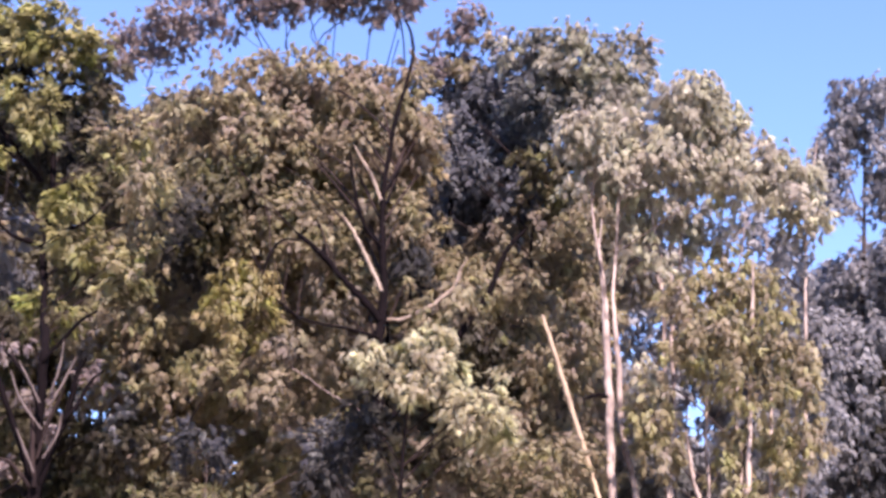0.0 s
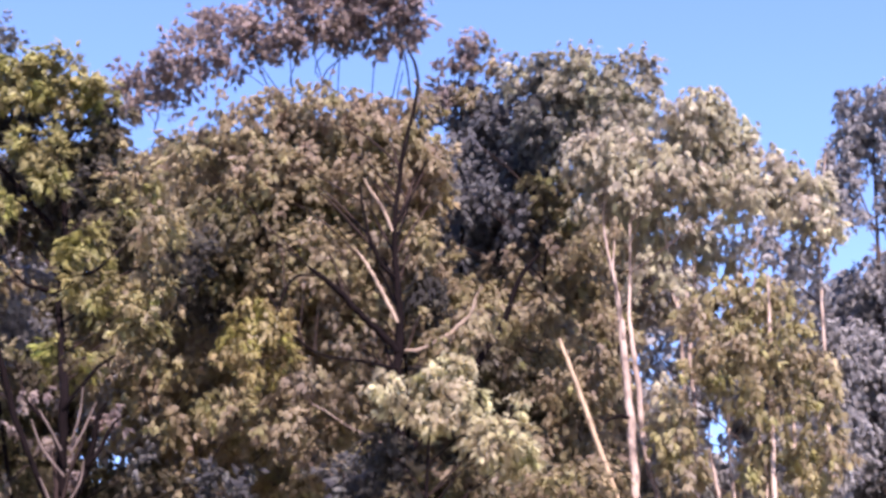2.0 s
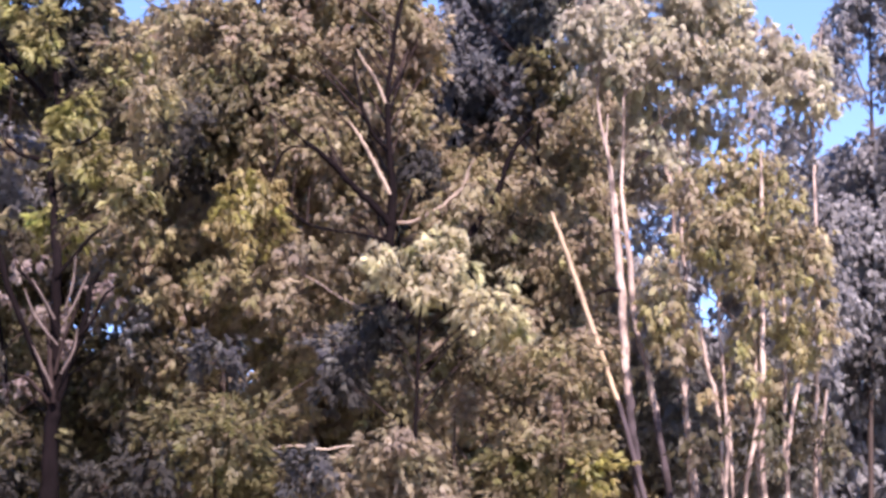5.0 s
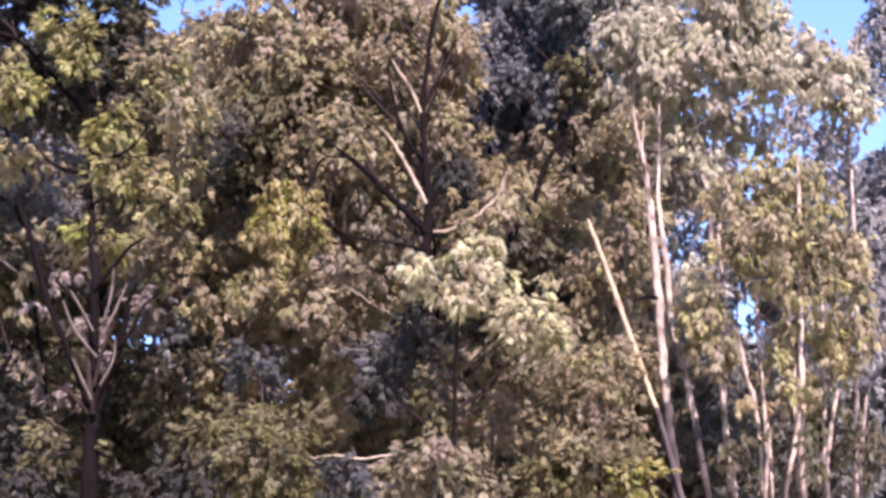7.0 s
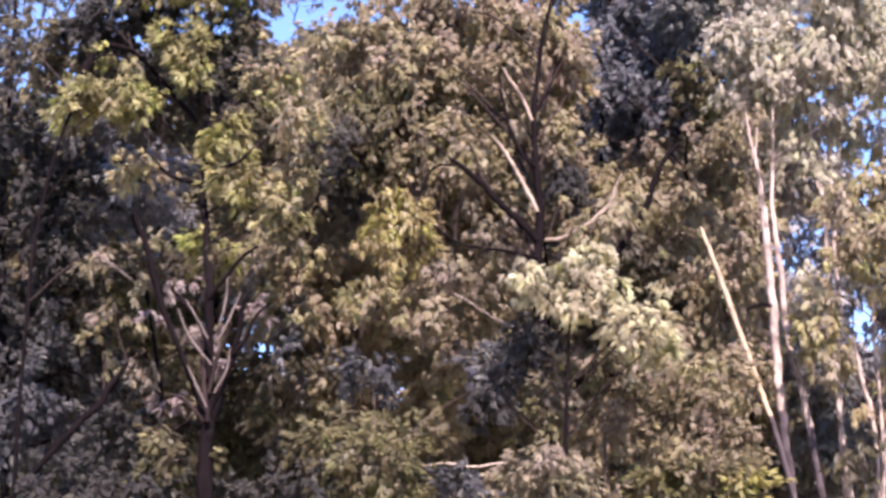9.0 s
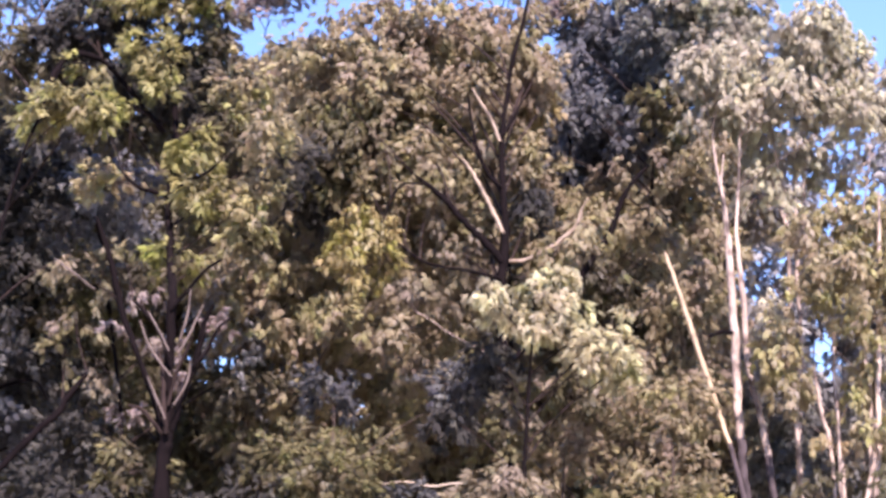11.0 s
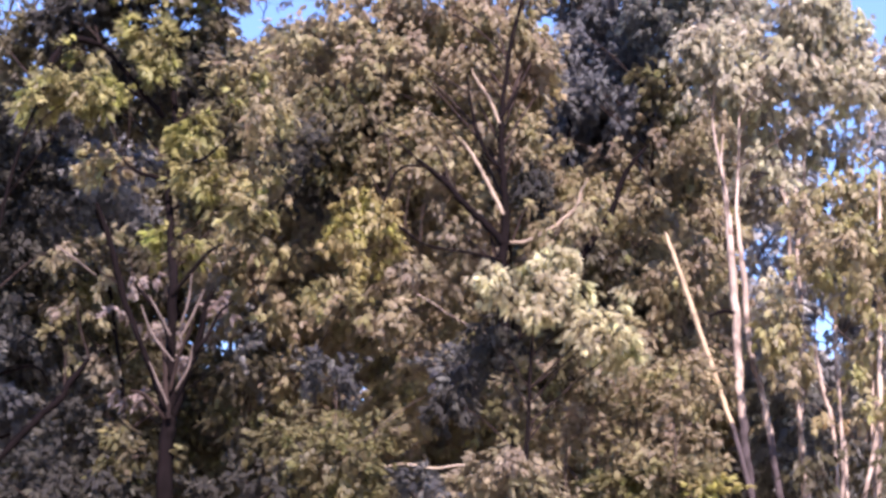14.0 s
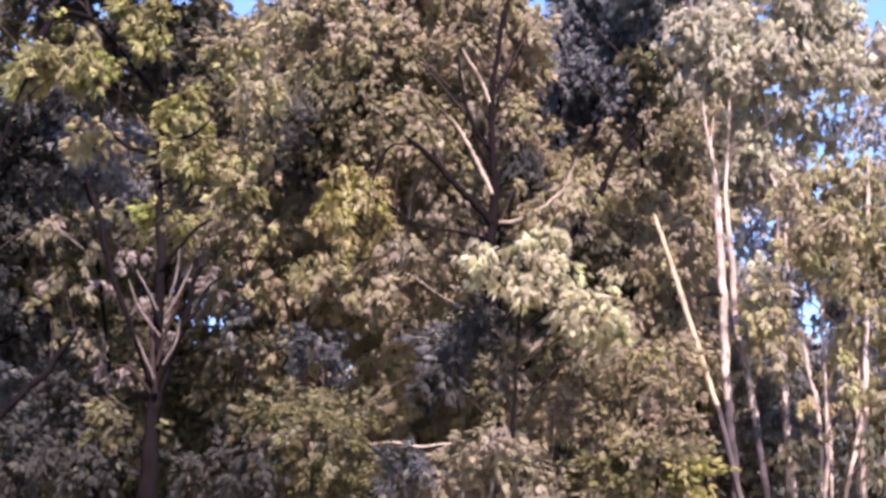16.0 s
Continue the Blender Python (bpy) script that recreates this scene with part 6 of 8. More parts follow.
trunk(t, [(-9.4, 64.65, -0.3, 0.14), (-9.4, 64.65, 0.5, 0.11), (-9.42, 64.65, 3.31, 0.1), (-9.45, 64.65, 8.27, 0.09), (-9.48, 64.65, 14.11, 0.08), (-9.62, 64.65, 21.06, 0.05), (-9.63, 64.65, 24.91, 0.03)])
foliage(t, -9.13, 63.87, 25.3, 1.31, 1.2, 1.09, 1.45)
foliage(t, -10.15, 65.4, 24.73, 1.37, 1.26, 1.14, 1.45)
foliage(t, -9.31, 65.15, 23.75, 1.3, 1.13, 0.97, 1.45)
foliage(t, -10.62, 64.55, 22.85, 1.12, 1.1, 1.09, 1.45)
foliage(t, -9.26, 64.78, 21.63, 1.19, 1.15, 1.1, 1.45)
foliage(t, -10.3, 63.66, 21.09, 1.24, 1.16, 1.09, 1.45)
foliage(t, -8.42, 62.47, 19.87, 1.04, 1.01, 0.98, 1.45)
foliage(t, -10.56, 64.57, 19.31, 1.18, 1.19, 1.2, 1.45)
foliage(t, -9.49, 66.72, 18.8, 1.38, 1.19, 1, 1.45)
foliage(t, -10.28, 64.15, 17.81, 1.34, 1.17, 1.01, 1.45)
foliage(t, -8.63, 65.62, 17.11, 1.22, 1.23, 1.25, 1.45)
foliage(t, -10.02, 63.59, 16.38, 1.23, 1.14, 1.06, 1.45)
foliage(t, -9.24, 65.21, 15.59, 1.11, 1.1, 1.08, 1.45)
foliage(t, -8.85, 65.4, 14.1, 1.31, 1.21, 1.11, 1.45)
foliage(t, -10.01, 65.5, 13.1, 1.15, 1.07, 0.99, 1.45)
foliage(t, -8.56, 64.5, 12.2, 1.17, 1.1, 1.02, 1.45)
foliage(t, -10.02, 63.8, 11.38, 1.23, 1.19, 1.15, 1.45)
foliage(t, -8.87, 64.03, 10.32, 1.32, 1.25, 1.19, 1.45)
foliage(t, -10.34, 63.64, 10.11, 1.17, 1.14, 1.11, 1.45)
foliage(t, -8.85, 65.45, 9.71, 1.11, 1.13, 1.15, 1.45)
foliage(t, -9.89, 63.67, 8.53, 1.19, 1.09, 0.99, 1.45)
foliage(t, -8.56, 64.71, 7.47, 1.09, 1.04, 0.98, 1.45)
foliage(t, -9.93, 64, 6.75, 1.12, 1.09, 1.06, 1.45)
foliage(t, -8.43, 64.11, 6.31, 1.25, 1.23, 1.22, 1.45)

# dense gum tree in the wood behind the grove
t = tree("eucalyptus_tree", (-6.48, 65.11), LEAF_OLIVE, BARK_GREY, "dense gum tree in the wood behind the grove", "tree", droop=0.7, size=1.7, fine=6)
trunk(t, [(-6.48, 65.11, -0.3, 0.14), (-6.49, 65.11, 0.5, 0.11), (-6.56, 65.11, 3.3, 0.1), (-6.71, 65.11, 8.26, 0.09), (-6.91, 65.11, 14.14, 0.08), (-6.75, 65.11, 20.84, 0.05), (-6.95, 65.11, 24.72, 0.03)])
foliage(t, -6.3, 64.64, 25.22, 1.21, 1.18, 1.14, 1.45)
foliage(t, -7.12, 63.63, 24.49, 1.11, 1.12, 1.12, 1.45)
foliage(t, -6.09, 64.27, 23.27, 1.26, 1.14, 1.02, 1.45)
foliage(t, -7.72, 66.15, 23.08, 1.2, 1.1, 1, 1.45)
foliage(t, -6.02, 65.67, 21.86, 1.36, 1.29, 1.23, 1.45)
foliage(t, -7.35, 66.07, 21.73, 1.19, 1.14, 1.08, 1.45)
foliage(t, -5.67, 64.61, 20.47, 1.17, 1.11, 1.05, 1.45)
foliage(t, -7.73, 66.59, 20.11, 1.16, 1.15, 1.14, 1.45)
foliage(t, -6.02, 65.39, 18.54, 1.25, 1.13, 1.01, 1.45)
foliage(t, -7.1, 64.55, 18.02, 1.07, 1.08, 1.09, 1.45)
foliage(t, -5.82, 63.46, 16.33, 1.23, 1.19, 1.16, 1.45)
foliage(t, -7.41, 65.08, 16.08, 1.1, 1.04, 0.98, 1.45)
foliage(t, -5.82, 66.34, 16.15, 1.28, 1.15, 1.01, 1.45)
foliage(t, -7.41, 65.75, 15.09, 1.15, 1.17, 1.19, 1.45)
foliage(t, -5.81, 65.29, 14.04, 1.18, 1.21, 1.24, 1.45)
foliage(t, -7.5, 65.69, 13.25, 1.3, 1.23, 1.17, 1.45)
foliage(t, -7.35, 65.52, 11.37, 1.32, 1.26, 1.2, 1.45)
foliage(t, -5.71, 65.56, 10.73, 1.24, 1.2, 1.17, 1.45)
foliage(t, -7.56, 65.84, 10.21, 1.13, 1.16, 1.18, 1.45)
foliage(t, -6.02, 64.36, 9.44, 1.12, 1.09, 1.06, 1.45)
foliage(t, -7.12, 65.69, 8.95, 1.18, 1.09, 0.99, 1.45)
foliage(t, -5.78, 64.91, 7.98, 1.09, 1.09, 1.08, 1.45)
foliage(t, -6.92, 63.47, 7.24, 1.08, 1.03, 0.98, 1.45)
foliage(t, -6.15, 64.53, 6.01, 1.24, 1.12, 1.01, 1.45)

# dense gum tree in the wood behind the grove
t = tree("eucalyptus_tree", (-3.73, 63.10), LEAF_OLIVE, BARK_GREY, "dense gum tree in the wood behind the grove", "tree", droop=0.7, size=1.7, fine=6)
trunk(t, [(-3.73, 63.1, -0.3, 0.14), (-3.74, 63.1, 0.5, 0.11), (-3.75, 63.1, 3.2, 0.1), (-3.78, 63.1, 8, 0.09), (-3.82, 63.1, 13.69, 0.07), (-3.7, 63.1, 19.88, 0.05), (-3.76, 63.1, 23.63, 0.02)])
foliage(t, -2.67, 63.66, 24.47, 1.15, 1.12, 1.09, 1.45)
foliage(t, -4.44, 63.47, 24.24, 1.06, 1.13, 1.2, 1.45)
foliage(t, -3.09, 64.19, 23.36, 1.21, 1.11, 1.02, 1.45)
foliage(t, -4.23, 62.49, 22.24, 1.04, 1.04, 1.05, 1.45)
foliage(t, -2.67, 61.35, 20.63, 1.18, 1.06, 0.94, 1.45)
foliage(t, -4.55, 63.37, 20.9, 1.29, 1.18, 1.07, 1.45)
foliage(t, -2.63, 63.58, 20.09, 1.2, 1.09, 0.97, 1.45)
foliage(t, -4.73, 62.31, 18.5, 1.27, 1.2, 1.14, 1.45)
foliage(t, -3.17, 63.11, 17.98, 1.07, 1.06, 1.06, 1.45)
foliage(t, -4.19, 64.68, 17.73, 1.32, 1.18, 1.03, 1.45)
foliage(t, -3.06, 62.51, 16.09, 1.06, 1.1, 1.14, 1.45)
foliage(t, -4.38, 63.01, 15.79, 1.09, 1.12, 1.16, 1.45)
foliage(t, -3.21, 63.88, 15.56, 1.14, 1.11, 1.07, 1.45)
foliage(t, -4.52, 62.89, 14.1, 1.07, 1.05, 1.03, 1.45)
foliage(t, -2.71, 63.31, 13.25, 1.23, 1.08, 0.93, 1.45)
foliage(t, -4.19, 61.92, 12.76, 1.18, 1.11, 1.03, 1.45)
foliage(t, -2.71, 63.29, 11.74, 1.1, 1.1, 1.1, 1.45)
foliage(t, -4.53, 63.19, 11.21, 1.13, 1.07, 1.02, 1.45)
foliage(t, -2.95, 62.95, 10.63, 1.1, 1.11, 1.13, 1.45)
foliage(t, -4.17, 63.67, 9.74, 1.26, 1.14, 1.03, 1.45)
foliage(t, -3.45, 64.29, 9.39, 1.09, 1.11, 1.13, 1.45)
foliage(t, -4.59, 61.66, 8.18, 1.25, 1.16, 1.06, 1.45)
foliage(t, -3.2, 61.16, 7.58, 1.05, 1.03, 1.01, 1.45)
foliage(t, -4.17, 63.12, 6.84, 1.19, 1.15, 1.11, 1.45)
foliage(t, -2.79, 61.05, 5.98, 1.1, 1.05, 1.01, 1.45)

# dense gum tree in the wood behind the grove
t = tree("eucalyptus_tree", (-1.59, 64.95), LEAF_OLIVE, BARK_GREY, "dense gum tree in the wood behind the grove", "tree", droop=0.7, size=1.7, fine=6)
trunk(t, [(-1.59, 64.95, -0.3, 0.14), (-1.56, 64.95, 0.5, 0.11), (-1.41, 64.95, 3.25, 0.1), (-1.1, 64.95, 8.13, 0.09), (-0.65, 64.95, 13.97, 0.08), (-0.89, 64.95, 20.02, 0.05), (-0.47, 64.95, 23.85, 0.03)])
foliage(t, -1.87, 65.5, 24.76, 1.23, 1.21, 1.19, 1.45)
foliage(t, 0, 65.41, 24.04, 1.3, 1.26, 1.22, 1.45)
foliage(t, -1.72, 66.02, 23.11, 1.13, 1.15, 1.18, 1.45)
foliage(t, -0.11, 65.5, 21.85, 1.33, 1.17, 1.02, 1.45)
foliage(t, -1.51, 65.65, 21.57, 1.11, 1.07, 1.03, 1.45)
foliage(t, -0, 64.94, 20.38, 1.34, 1.2, 1.05, 1.45)
foliage(t, -1.91, 64.23, 18.83, 1.1, 1.15, 1.2, 1.45)
foliage(t, -0.15, 65.62, 18.72, 1.16, 1.19, 1.23, 1.45)
foliage(t, -1.39, 63.65, 17.39, 1.09, 1.13, 1.16, 1.45)
foliage(t, 0.08, 63.75, 16.89, 1.22, 1.19, 1.17, 1.45)
foliage(t, -1.68, 67.06, 17.04, 1.12, 1.08, 1.03, 1.45)
foliage(t, 0.08, 66.47, 15.54, 1.19, 1.18, 1.17, 1.45)
foliage(t, -1.77, 64.25, 14.37, 1.29, 1.12, 0.94, 1.45)
foliage(t, -0.29, 63.49, 13.79, 1.16, 1.12, 1.09, 1.45)
foliage(t, -1.71, 65.25, 13.26, 1.24, 1.15, 1.05, 1.45)
foliage(t, -0.67, 65, 12.07, 1.12, 1.17, 1.23, 1.45)
foliage(t, -1.78, 65.42, 11.61, 1.26, 1.21, 1.16, 1.45)
foliage(t, -0.16, 65.14, 10.7, 1.37, 1.28, 1.2, 1.45)
foliage(t, -1.84, 65.18, 10.01, 1.24, 1.23, 1.22, 1.45)
foliage(t, -0.35, 64.2, 9.09, 1.32, 1.18, 1.03, 1.45)
foliage(t, -1.66, 66.11, 8.17, 1.31, 1.23, 1.14, 1.45)
foliage(t, -0.54, 64.06, 7.44, 1.08, 1.03, 0.97, 1.45)
foliage(t, -1.82, 65.08, 6.97, 1.09, 1.12, 1.15, 1.45)
foliage(t, -0.6, 63.06, 6.13, 1.15, 1.07, 0.99, 1.45)

# dense gum tree in the wood behind the grove
t = tree("eucalyptus_tree", (1.45, 65.88), LEAF_OLIVE, BARK_GREY, "dense gum tree in the wood behind the grove", "tree", droop=0.7, size=1.7, fine=6)
trunk(t, [(1.45, 65.88, -0.3, 0.15), (1.47, 65.88, 0.5, 0.11), (1.56, 65.88, 3.26, 0.1), (1.72, 65.88, 8.16, 0.09), (1.97, 65.88, 14.09, 0.08), (2.05, 65.88, 19.84, 0.05), (2.24, 65.88, 23.72, 0.03)])
foliage(t, 1.14, 67.61, 25.04, 1.16, 1.15, 1.15, 1.45)
foliage(t, 2.46, 64.47, 23.58, 1.15, 1.09, 1.04, 1.45)
foliage(t, 1.71, 66.93, 23.03, 1.23, 1.16, 1.09, 1.45)
foliage(t, 2.53, 66.41, 22.72, 1.36, 1.21, 1.06, 1.45)
foliage(t, 1.65, 64.58, 20.48, 1.2, 1.1, 1, 1.45)
foliage(t, 3.08, 65.12, 19.85, 1.13, 1.16, 1.2, 1.45)
foliage(t, 1.28, 65.74, 19.88, 1.34, 1.3, 1.25, 1.45)
foliage(t, 2.81, 64.63, 18.7, 1.32, 1.14, 0.96, 1.45)
foliage(t, 1.45, 66.4, 18.26, 1.36, 1.3, 1.23, 1.45)
foliage(t, 2.37, 64.51, 16.63, 1.34, 1.2, 1.07, 1.45)
foliage(t, 1, 65.41, 16.41, 1.29, 1.15, 1.01, 1.45)
foliage(t, 2.48, 67.15, 15.61, 1.35, 1.22, 1.09, 1.45)
foliage(t, 1.51, 67.22, 14.89, 1.18, 1.13, 1.07, 1.45)
foliage(t, 2.83, 68.18, 14.51, 1.32, 1.17, 1.02, 1.45)
foliage(t, 1.1, 66.35, 13.18, 1.25, 1.12, 0.98, 1.45)
foliage(t, 2.35, 64.52, 12.29, 1.3, 1.13, 0.97, 1.45)
foliage(t, 1.29, 65.51, 11.69, 1.16, 1.14, 1.12, 1.45)
foliage(t, 2.82, 66.49, 10.37, 1.11, 1.11, 1.11, 1.45)
foliage(t, 0.96, 65.24, 9.54, 1.22, 1.12, 1.01, 1.45)
foliage(t, 2.61, 66.79, 9.4, 1.3, 1.26, 1.21, 1.45)
foliage(t, 1.02, 66.4, 8.19, 1.3, 1.21, 1.13, 1.45)
foliage(t, 2.14, 65.23, 7.35, 1.13, 1.13, 1.13, 1.45)
foliage(t, 0.93, 65.06, 6.61, 1.3, 1.24, 1.18, 1.45)
foliage(t, 2.35, 65.18, 6.28, 1.25, 1.17, 1.1, 1.45)

# dense gum tree in the wood behind the grove
t = tree("eucalyptus_tree", (4.43, 65.00), LEAF_OLIVE, BARK_GREY, "dense gum tree in the wood behind the grove", "tree", droop=0.7, size=1.7, fine=6)
trunk(t, [(4.43, 65, -0.3, 0.14), (4.43, 65, 0.5, 0.11), (4.45, 65, 3.21, 0.1), (4.5, 65, 8.02, 0.09), (4.56, 65, 13.87, 0.08), (4.93, 65, 19.53, 0.05), (4.91, 65, 23.36, 0.03)])
foliage(t, 4.17, 65.02, 24.07, 1.1, 1.15, 1.21, 1.45)
foliage(t, 5.75, 63.92, 22.82, 1.12, 1.05, 0.98, 1.45)
foliage(t, 3.9, 63.89, 22.45, 1.23, 1.16, 1.08, 1.45)
foliage(t, 5.72, 63.73, 21.73, 1.29, 1.13, 0.98, 1.45)
foliage(t, 3.92, 63.8, 20.44, 1.29, 1.22, 1.16, 1.45)
foliage(t, 5.48, 63.37, 19.76, 1.11, 1.15, 1.2, 1.45)
foliage(t, 4.21, 65.32, 19.19, 1.37, 1.18, 1, 1.45)
foliage(t, 5.69, 63.46, 18.46, 1.12, 1.15, 1.18, 1.45)
foliage(t, 3.96, 63.34, 17.45, 1.17, 1.06, 0.95, 1.45)
foliage(t, 5.82, 63.81, 16.33, 1.26, 1.13, 1, 1.45)
foliage(t, 4.16, 65.46, 16.4, 1.22, 1.22, 1.23, 1.45)
foliage(t, 5.37, 65.32, 14.91, 1.26, 1.11, 0.97, 1.45)
foliage(t, 4.25, 66.72, 15.22, 1.21, 1.19, 1.18, 1.45)
foliage(t, 5.58, 66.24, 13.56, 1.23, 1.16, 1.08, 1.45)
foliage(t, 3.81, 63.87, 12.48, 1.12, 1.08, 1.03, 1.45)
foliage(t, 5.35, 64.26, 12.24, 1.12, 1.06, 1, 1.45)
foliage(t, 3.87, 66.69, 11.64, 1.4, 1.29, 1.18, 1.45)
foliage(t, 5.04, 64.57, 10.59, 1.09, 1.12, 1.14, 1.45)
foliage(t, 3.64, 63.85, 10.05, 1.11, 1.06, 1.01, 1.45)
foliage(t, 5.4, 63.37, 8.63, 1.12, 1.08, 1.03, 1.45)
foliage(t, 4.17, 65.5, 8.44, 1.31, 1.24, 1.17, 1.45)
foliage(t, 4.95, 66.54, 7.78, 1.21, 1.11, 1, 1.45)
foliage(t, 3.65, 65.4, 6.58, 1.23, 1.1, 0.97, 1.45)
foliage(t, 4.8, 63.06, 6.21, 1.09, 1.09, 1.09, 1.45)

# dense gum tree in the wood behind the grove
t = tree("eucalyptus_tree", (7.12, 63.98), LEAF_OLIVE, BARK_GREY, "dense gum tree in the wood behind the grove", "tree", droop=0.7, size=1.7, fine=6)
trunk(t, [(7.12, 63.98, -0.3, 0.14), (7.12, 63.98, 0.5, 0.11), (7.14, 63.98, 3.14, 0.1), (7.18, 63.98, 7.86, 0.09), (7.24, 63.98, 13.62, 0.08), (7.72, 63.98, 19.25, 0.05), (7.68, 63.98, 23.02, 0.03)])
foliage(t, 7.22, 65.62, 24.28, 1.2, 1.14, 1.07, 1.45)
foliage(t, 8.21, 62.29, 22.66, 1.13, 1.05, 0.97, 1.45)
foliage(t, 6.96, 65.74, 22.71, 1.25, 1.23, 1.2, 1.45)
foliage(t, 8.55, 65.21, 21.62, 1.35, 1.18, 1.02, 1.45)
foliage(t, 7.25, 64.6, 20.39, 1.32, 1.17, 1.01, 1.45)
foliage(t, 8.18, 64.17, 19.89, 1.17, 1.06, 0.96, 1.45)
foliage(t, 6.81, 63.47, 18.85, 1.13, 1.05, 0.97, 1.45)
foliage(t, 6.87, 64.61, 17.6, 1.11, 1.11, 1.11, 1.45)
foliage(t, 6.49, 63.67, 15.81, 1.07, 1.07, 1.07, 1.45)
foliage(t, 8.13, 63.33, 14.98, 1.12, 1.03, 0.93, 1.45)
foliage(t, 6.93, 62.71, 13.9, 1.11, 1.11, 1.1, 1.45)
foliage(t, 8.04, 63.36, 13.19, 1.32, 1.17, 1.03, 1.45)
foliage(t, 6.96, 63.38, 12.33, 1.23, 1.16, 1.1, 1.45)
foliage(t, 7.95, 63.42, 11.96, 1.28, 1.23, 1.18, 1.45)
foliage(t, 6.9, 63.37, 11.4, 1.09, 1.08, 1.07, 1.45)
# Background mass coloured as the shade between the pale stems
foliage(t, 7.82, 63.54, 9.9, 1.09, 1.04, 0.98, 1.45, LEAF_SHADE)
foliage(t, 6.65, 63.48, 9.77, 1.05, 1.07, 1.08, 1.45)
foliage(t, 7.88, 65.23, 8.98, 1.27, 1.19, 1.11, 1.45)
foliage(t, 6.54, 64.09, 7.86, 1.34, 1.18, 1.03, 1.45)
foliage(t, 8.3, 65.31, 7.6, 1.29, 1.22, 1.16, 1.45)
foliage(t, 6.8, 64.3, 6.39, 1.11, 1.11, 1.12, 1.45)
foliage(t, 7.86, 64.39, 5.99, 1.15, 1.15, 1.16, 1.45)

# dense gum tree in the wood behind the grove
t = tree("eucalyptus_tree", (9.67, 63.37), LEAF_BLUE, BARK_GREY, "dense gum tree in the wood behind the grove", "tree", droop=0.7, size=1.7, fine=6)
trunk(t, [(9.67, 63.37, -0.3, 0.14), (9.68, 63.37, 0.5, 0.11), (9.73, 63.37, 3.1, 0.1), (9.83, 63.37, 7.74, 0.09), (9.98, 63.37, 13.44, 0.07), (10.32, 63.37, 16.04, 0.05), (10.34, 63.37, 19.7, 0.02)])
foliage(t, 9.77, 64.09, 20.58, 1.29, 1.17, 1.05, 1.45)
foliage(t, 11.31, 64.12, 18.18, 1.26, 1.19, 1.12, 1.45)
foliage(t, 11.13, 65.11, 17.17, 1.25, 1.24, 1.23, 1.45)
foliage(t, 9.27, 63.1, 15.37, 1.16, 1.13, 1.1, 1.45)
foliage(t, 9.02, 62.34, 13.66, 1.06, 0.99, 0.92, 1.45)
foliage(t, 10.61, 61.19, 12.43, 1.04, 1.01, 0.99, 1.45)
foliage(t, 9.48, 63.53, 12.55, 1.16, 1.09, 1.02, 1.45)
foliage(t, 11.11, 63.91, 11.98, 1.17, 1.14, 1.11, 1.45)
foliage(t, 9.84, 64.42, 11.21, 1.26, 1.18, 1.1, 1.45)
foliage(t, 10.37, 63.09, 10.43, 1.07, 1.13, 1.19, 1.45)
# This mass too is coloured for the shade among the stems
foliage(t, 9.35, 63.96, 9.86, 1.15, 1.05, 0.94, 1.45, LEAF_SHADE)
foliage(t, 10.24, 62.97, 8.57, 1.12, 1.05, 0.99, 1.45)
foliage(t, 9.36, 65.32, 8.4, 1.1, 1.03, 0.97, 1.45)
foliage(t, 10.54, 64.46, 7.67, 1.12, 1.1, 1.08, 1.45)
foliage(t, 9.03, 64.68, 6.33, 1.21, 1.14, 1.07, 1.45)
foliage(t, 10.27, 62.97, 6.09, 1.2, 1.15, 1.11, 1.45)

# dense gum tree in the wood behind the grove
t = tree("eucalyptus_tree", (12.53, 65.79), LEAF_BLUE, BARK_GREY, "dense gum tree in the wood behind the grove", "tree", droop=0.7, size=1.7, fine=6)
trunk(t, [(12.53, 65.79, -0.3, 0.15), (12.56, 65.79, 0.5, 0.11), (12.72, 65.79, 3.17, 0.1), (13.04, 65.79, 7.91, 0.09), (13.81, 65.79, 13.82, 0.08), (13.5, 65.79, 14.72, 0.05), (14.13, 65.79, 18.45, 0.03)])
foliage(t, 13.6, 67.23, 19.52, 1.23, 1.23, 1.22, 1.45)
foliage(t, 14.68, 65.8, 18.06, 1.12, 1.18, 1.24, 1.45)
foliage(t, 13.35, 66.84, 18.17, 1.38, 1.18, 0.98, 1.45)
foliage(t, 14.52, 67.43, 17.32, 1.23, 1.2, 1.18, 1.45)
foliage(t, 13.05, 67.34, 16.27, 1.22, 1.14, 1.07, 1.45)
foliage(t, 14.1, 65.53, 15.52, 1.18, 1.18, 1.17, 1.45)
foliage(t, 13.92, 65.99, 13.79, 1.22, 1.09, 0.97, 1.45)
foliage(t, 12.33, 64.38, 12.76, 1.22, 1.22, 1.21, 1.45)
foliage(t, 14.67, 67.28, 12.42, 1.34, 1.18, 1.02, 1.45)
foliage(t, 12.71, 67.12, 11.07, 1.18, 1.14, 1.1, 1.45)
foliage(t, 13.48, 64.78, 10.52, 1.27, 1.24, 1.22, 1.45)
foliage(t, 12.46, 67.04, 10.01, 1.4, 1.21, 1.03, 1.45)
foliage(t, 13.98, 67.03, 8.93, 1.17, 1.17, 1.16, 1.45)
foliage(t, 12.35, 64.44, 7.94, 1.21, 1.16, 1.11, 1.45)
foliage(t, 13.7, 64.65, 7.12, 1.2, 1.17, 1.14, 1.45)
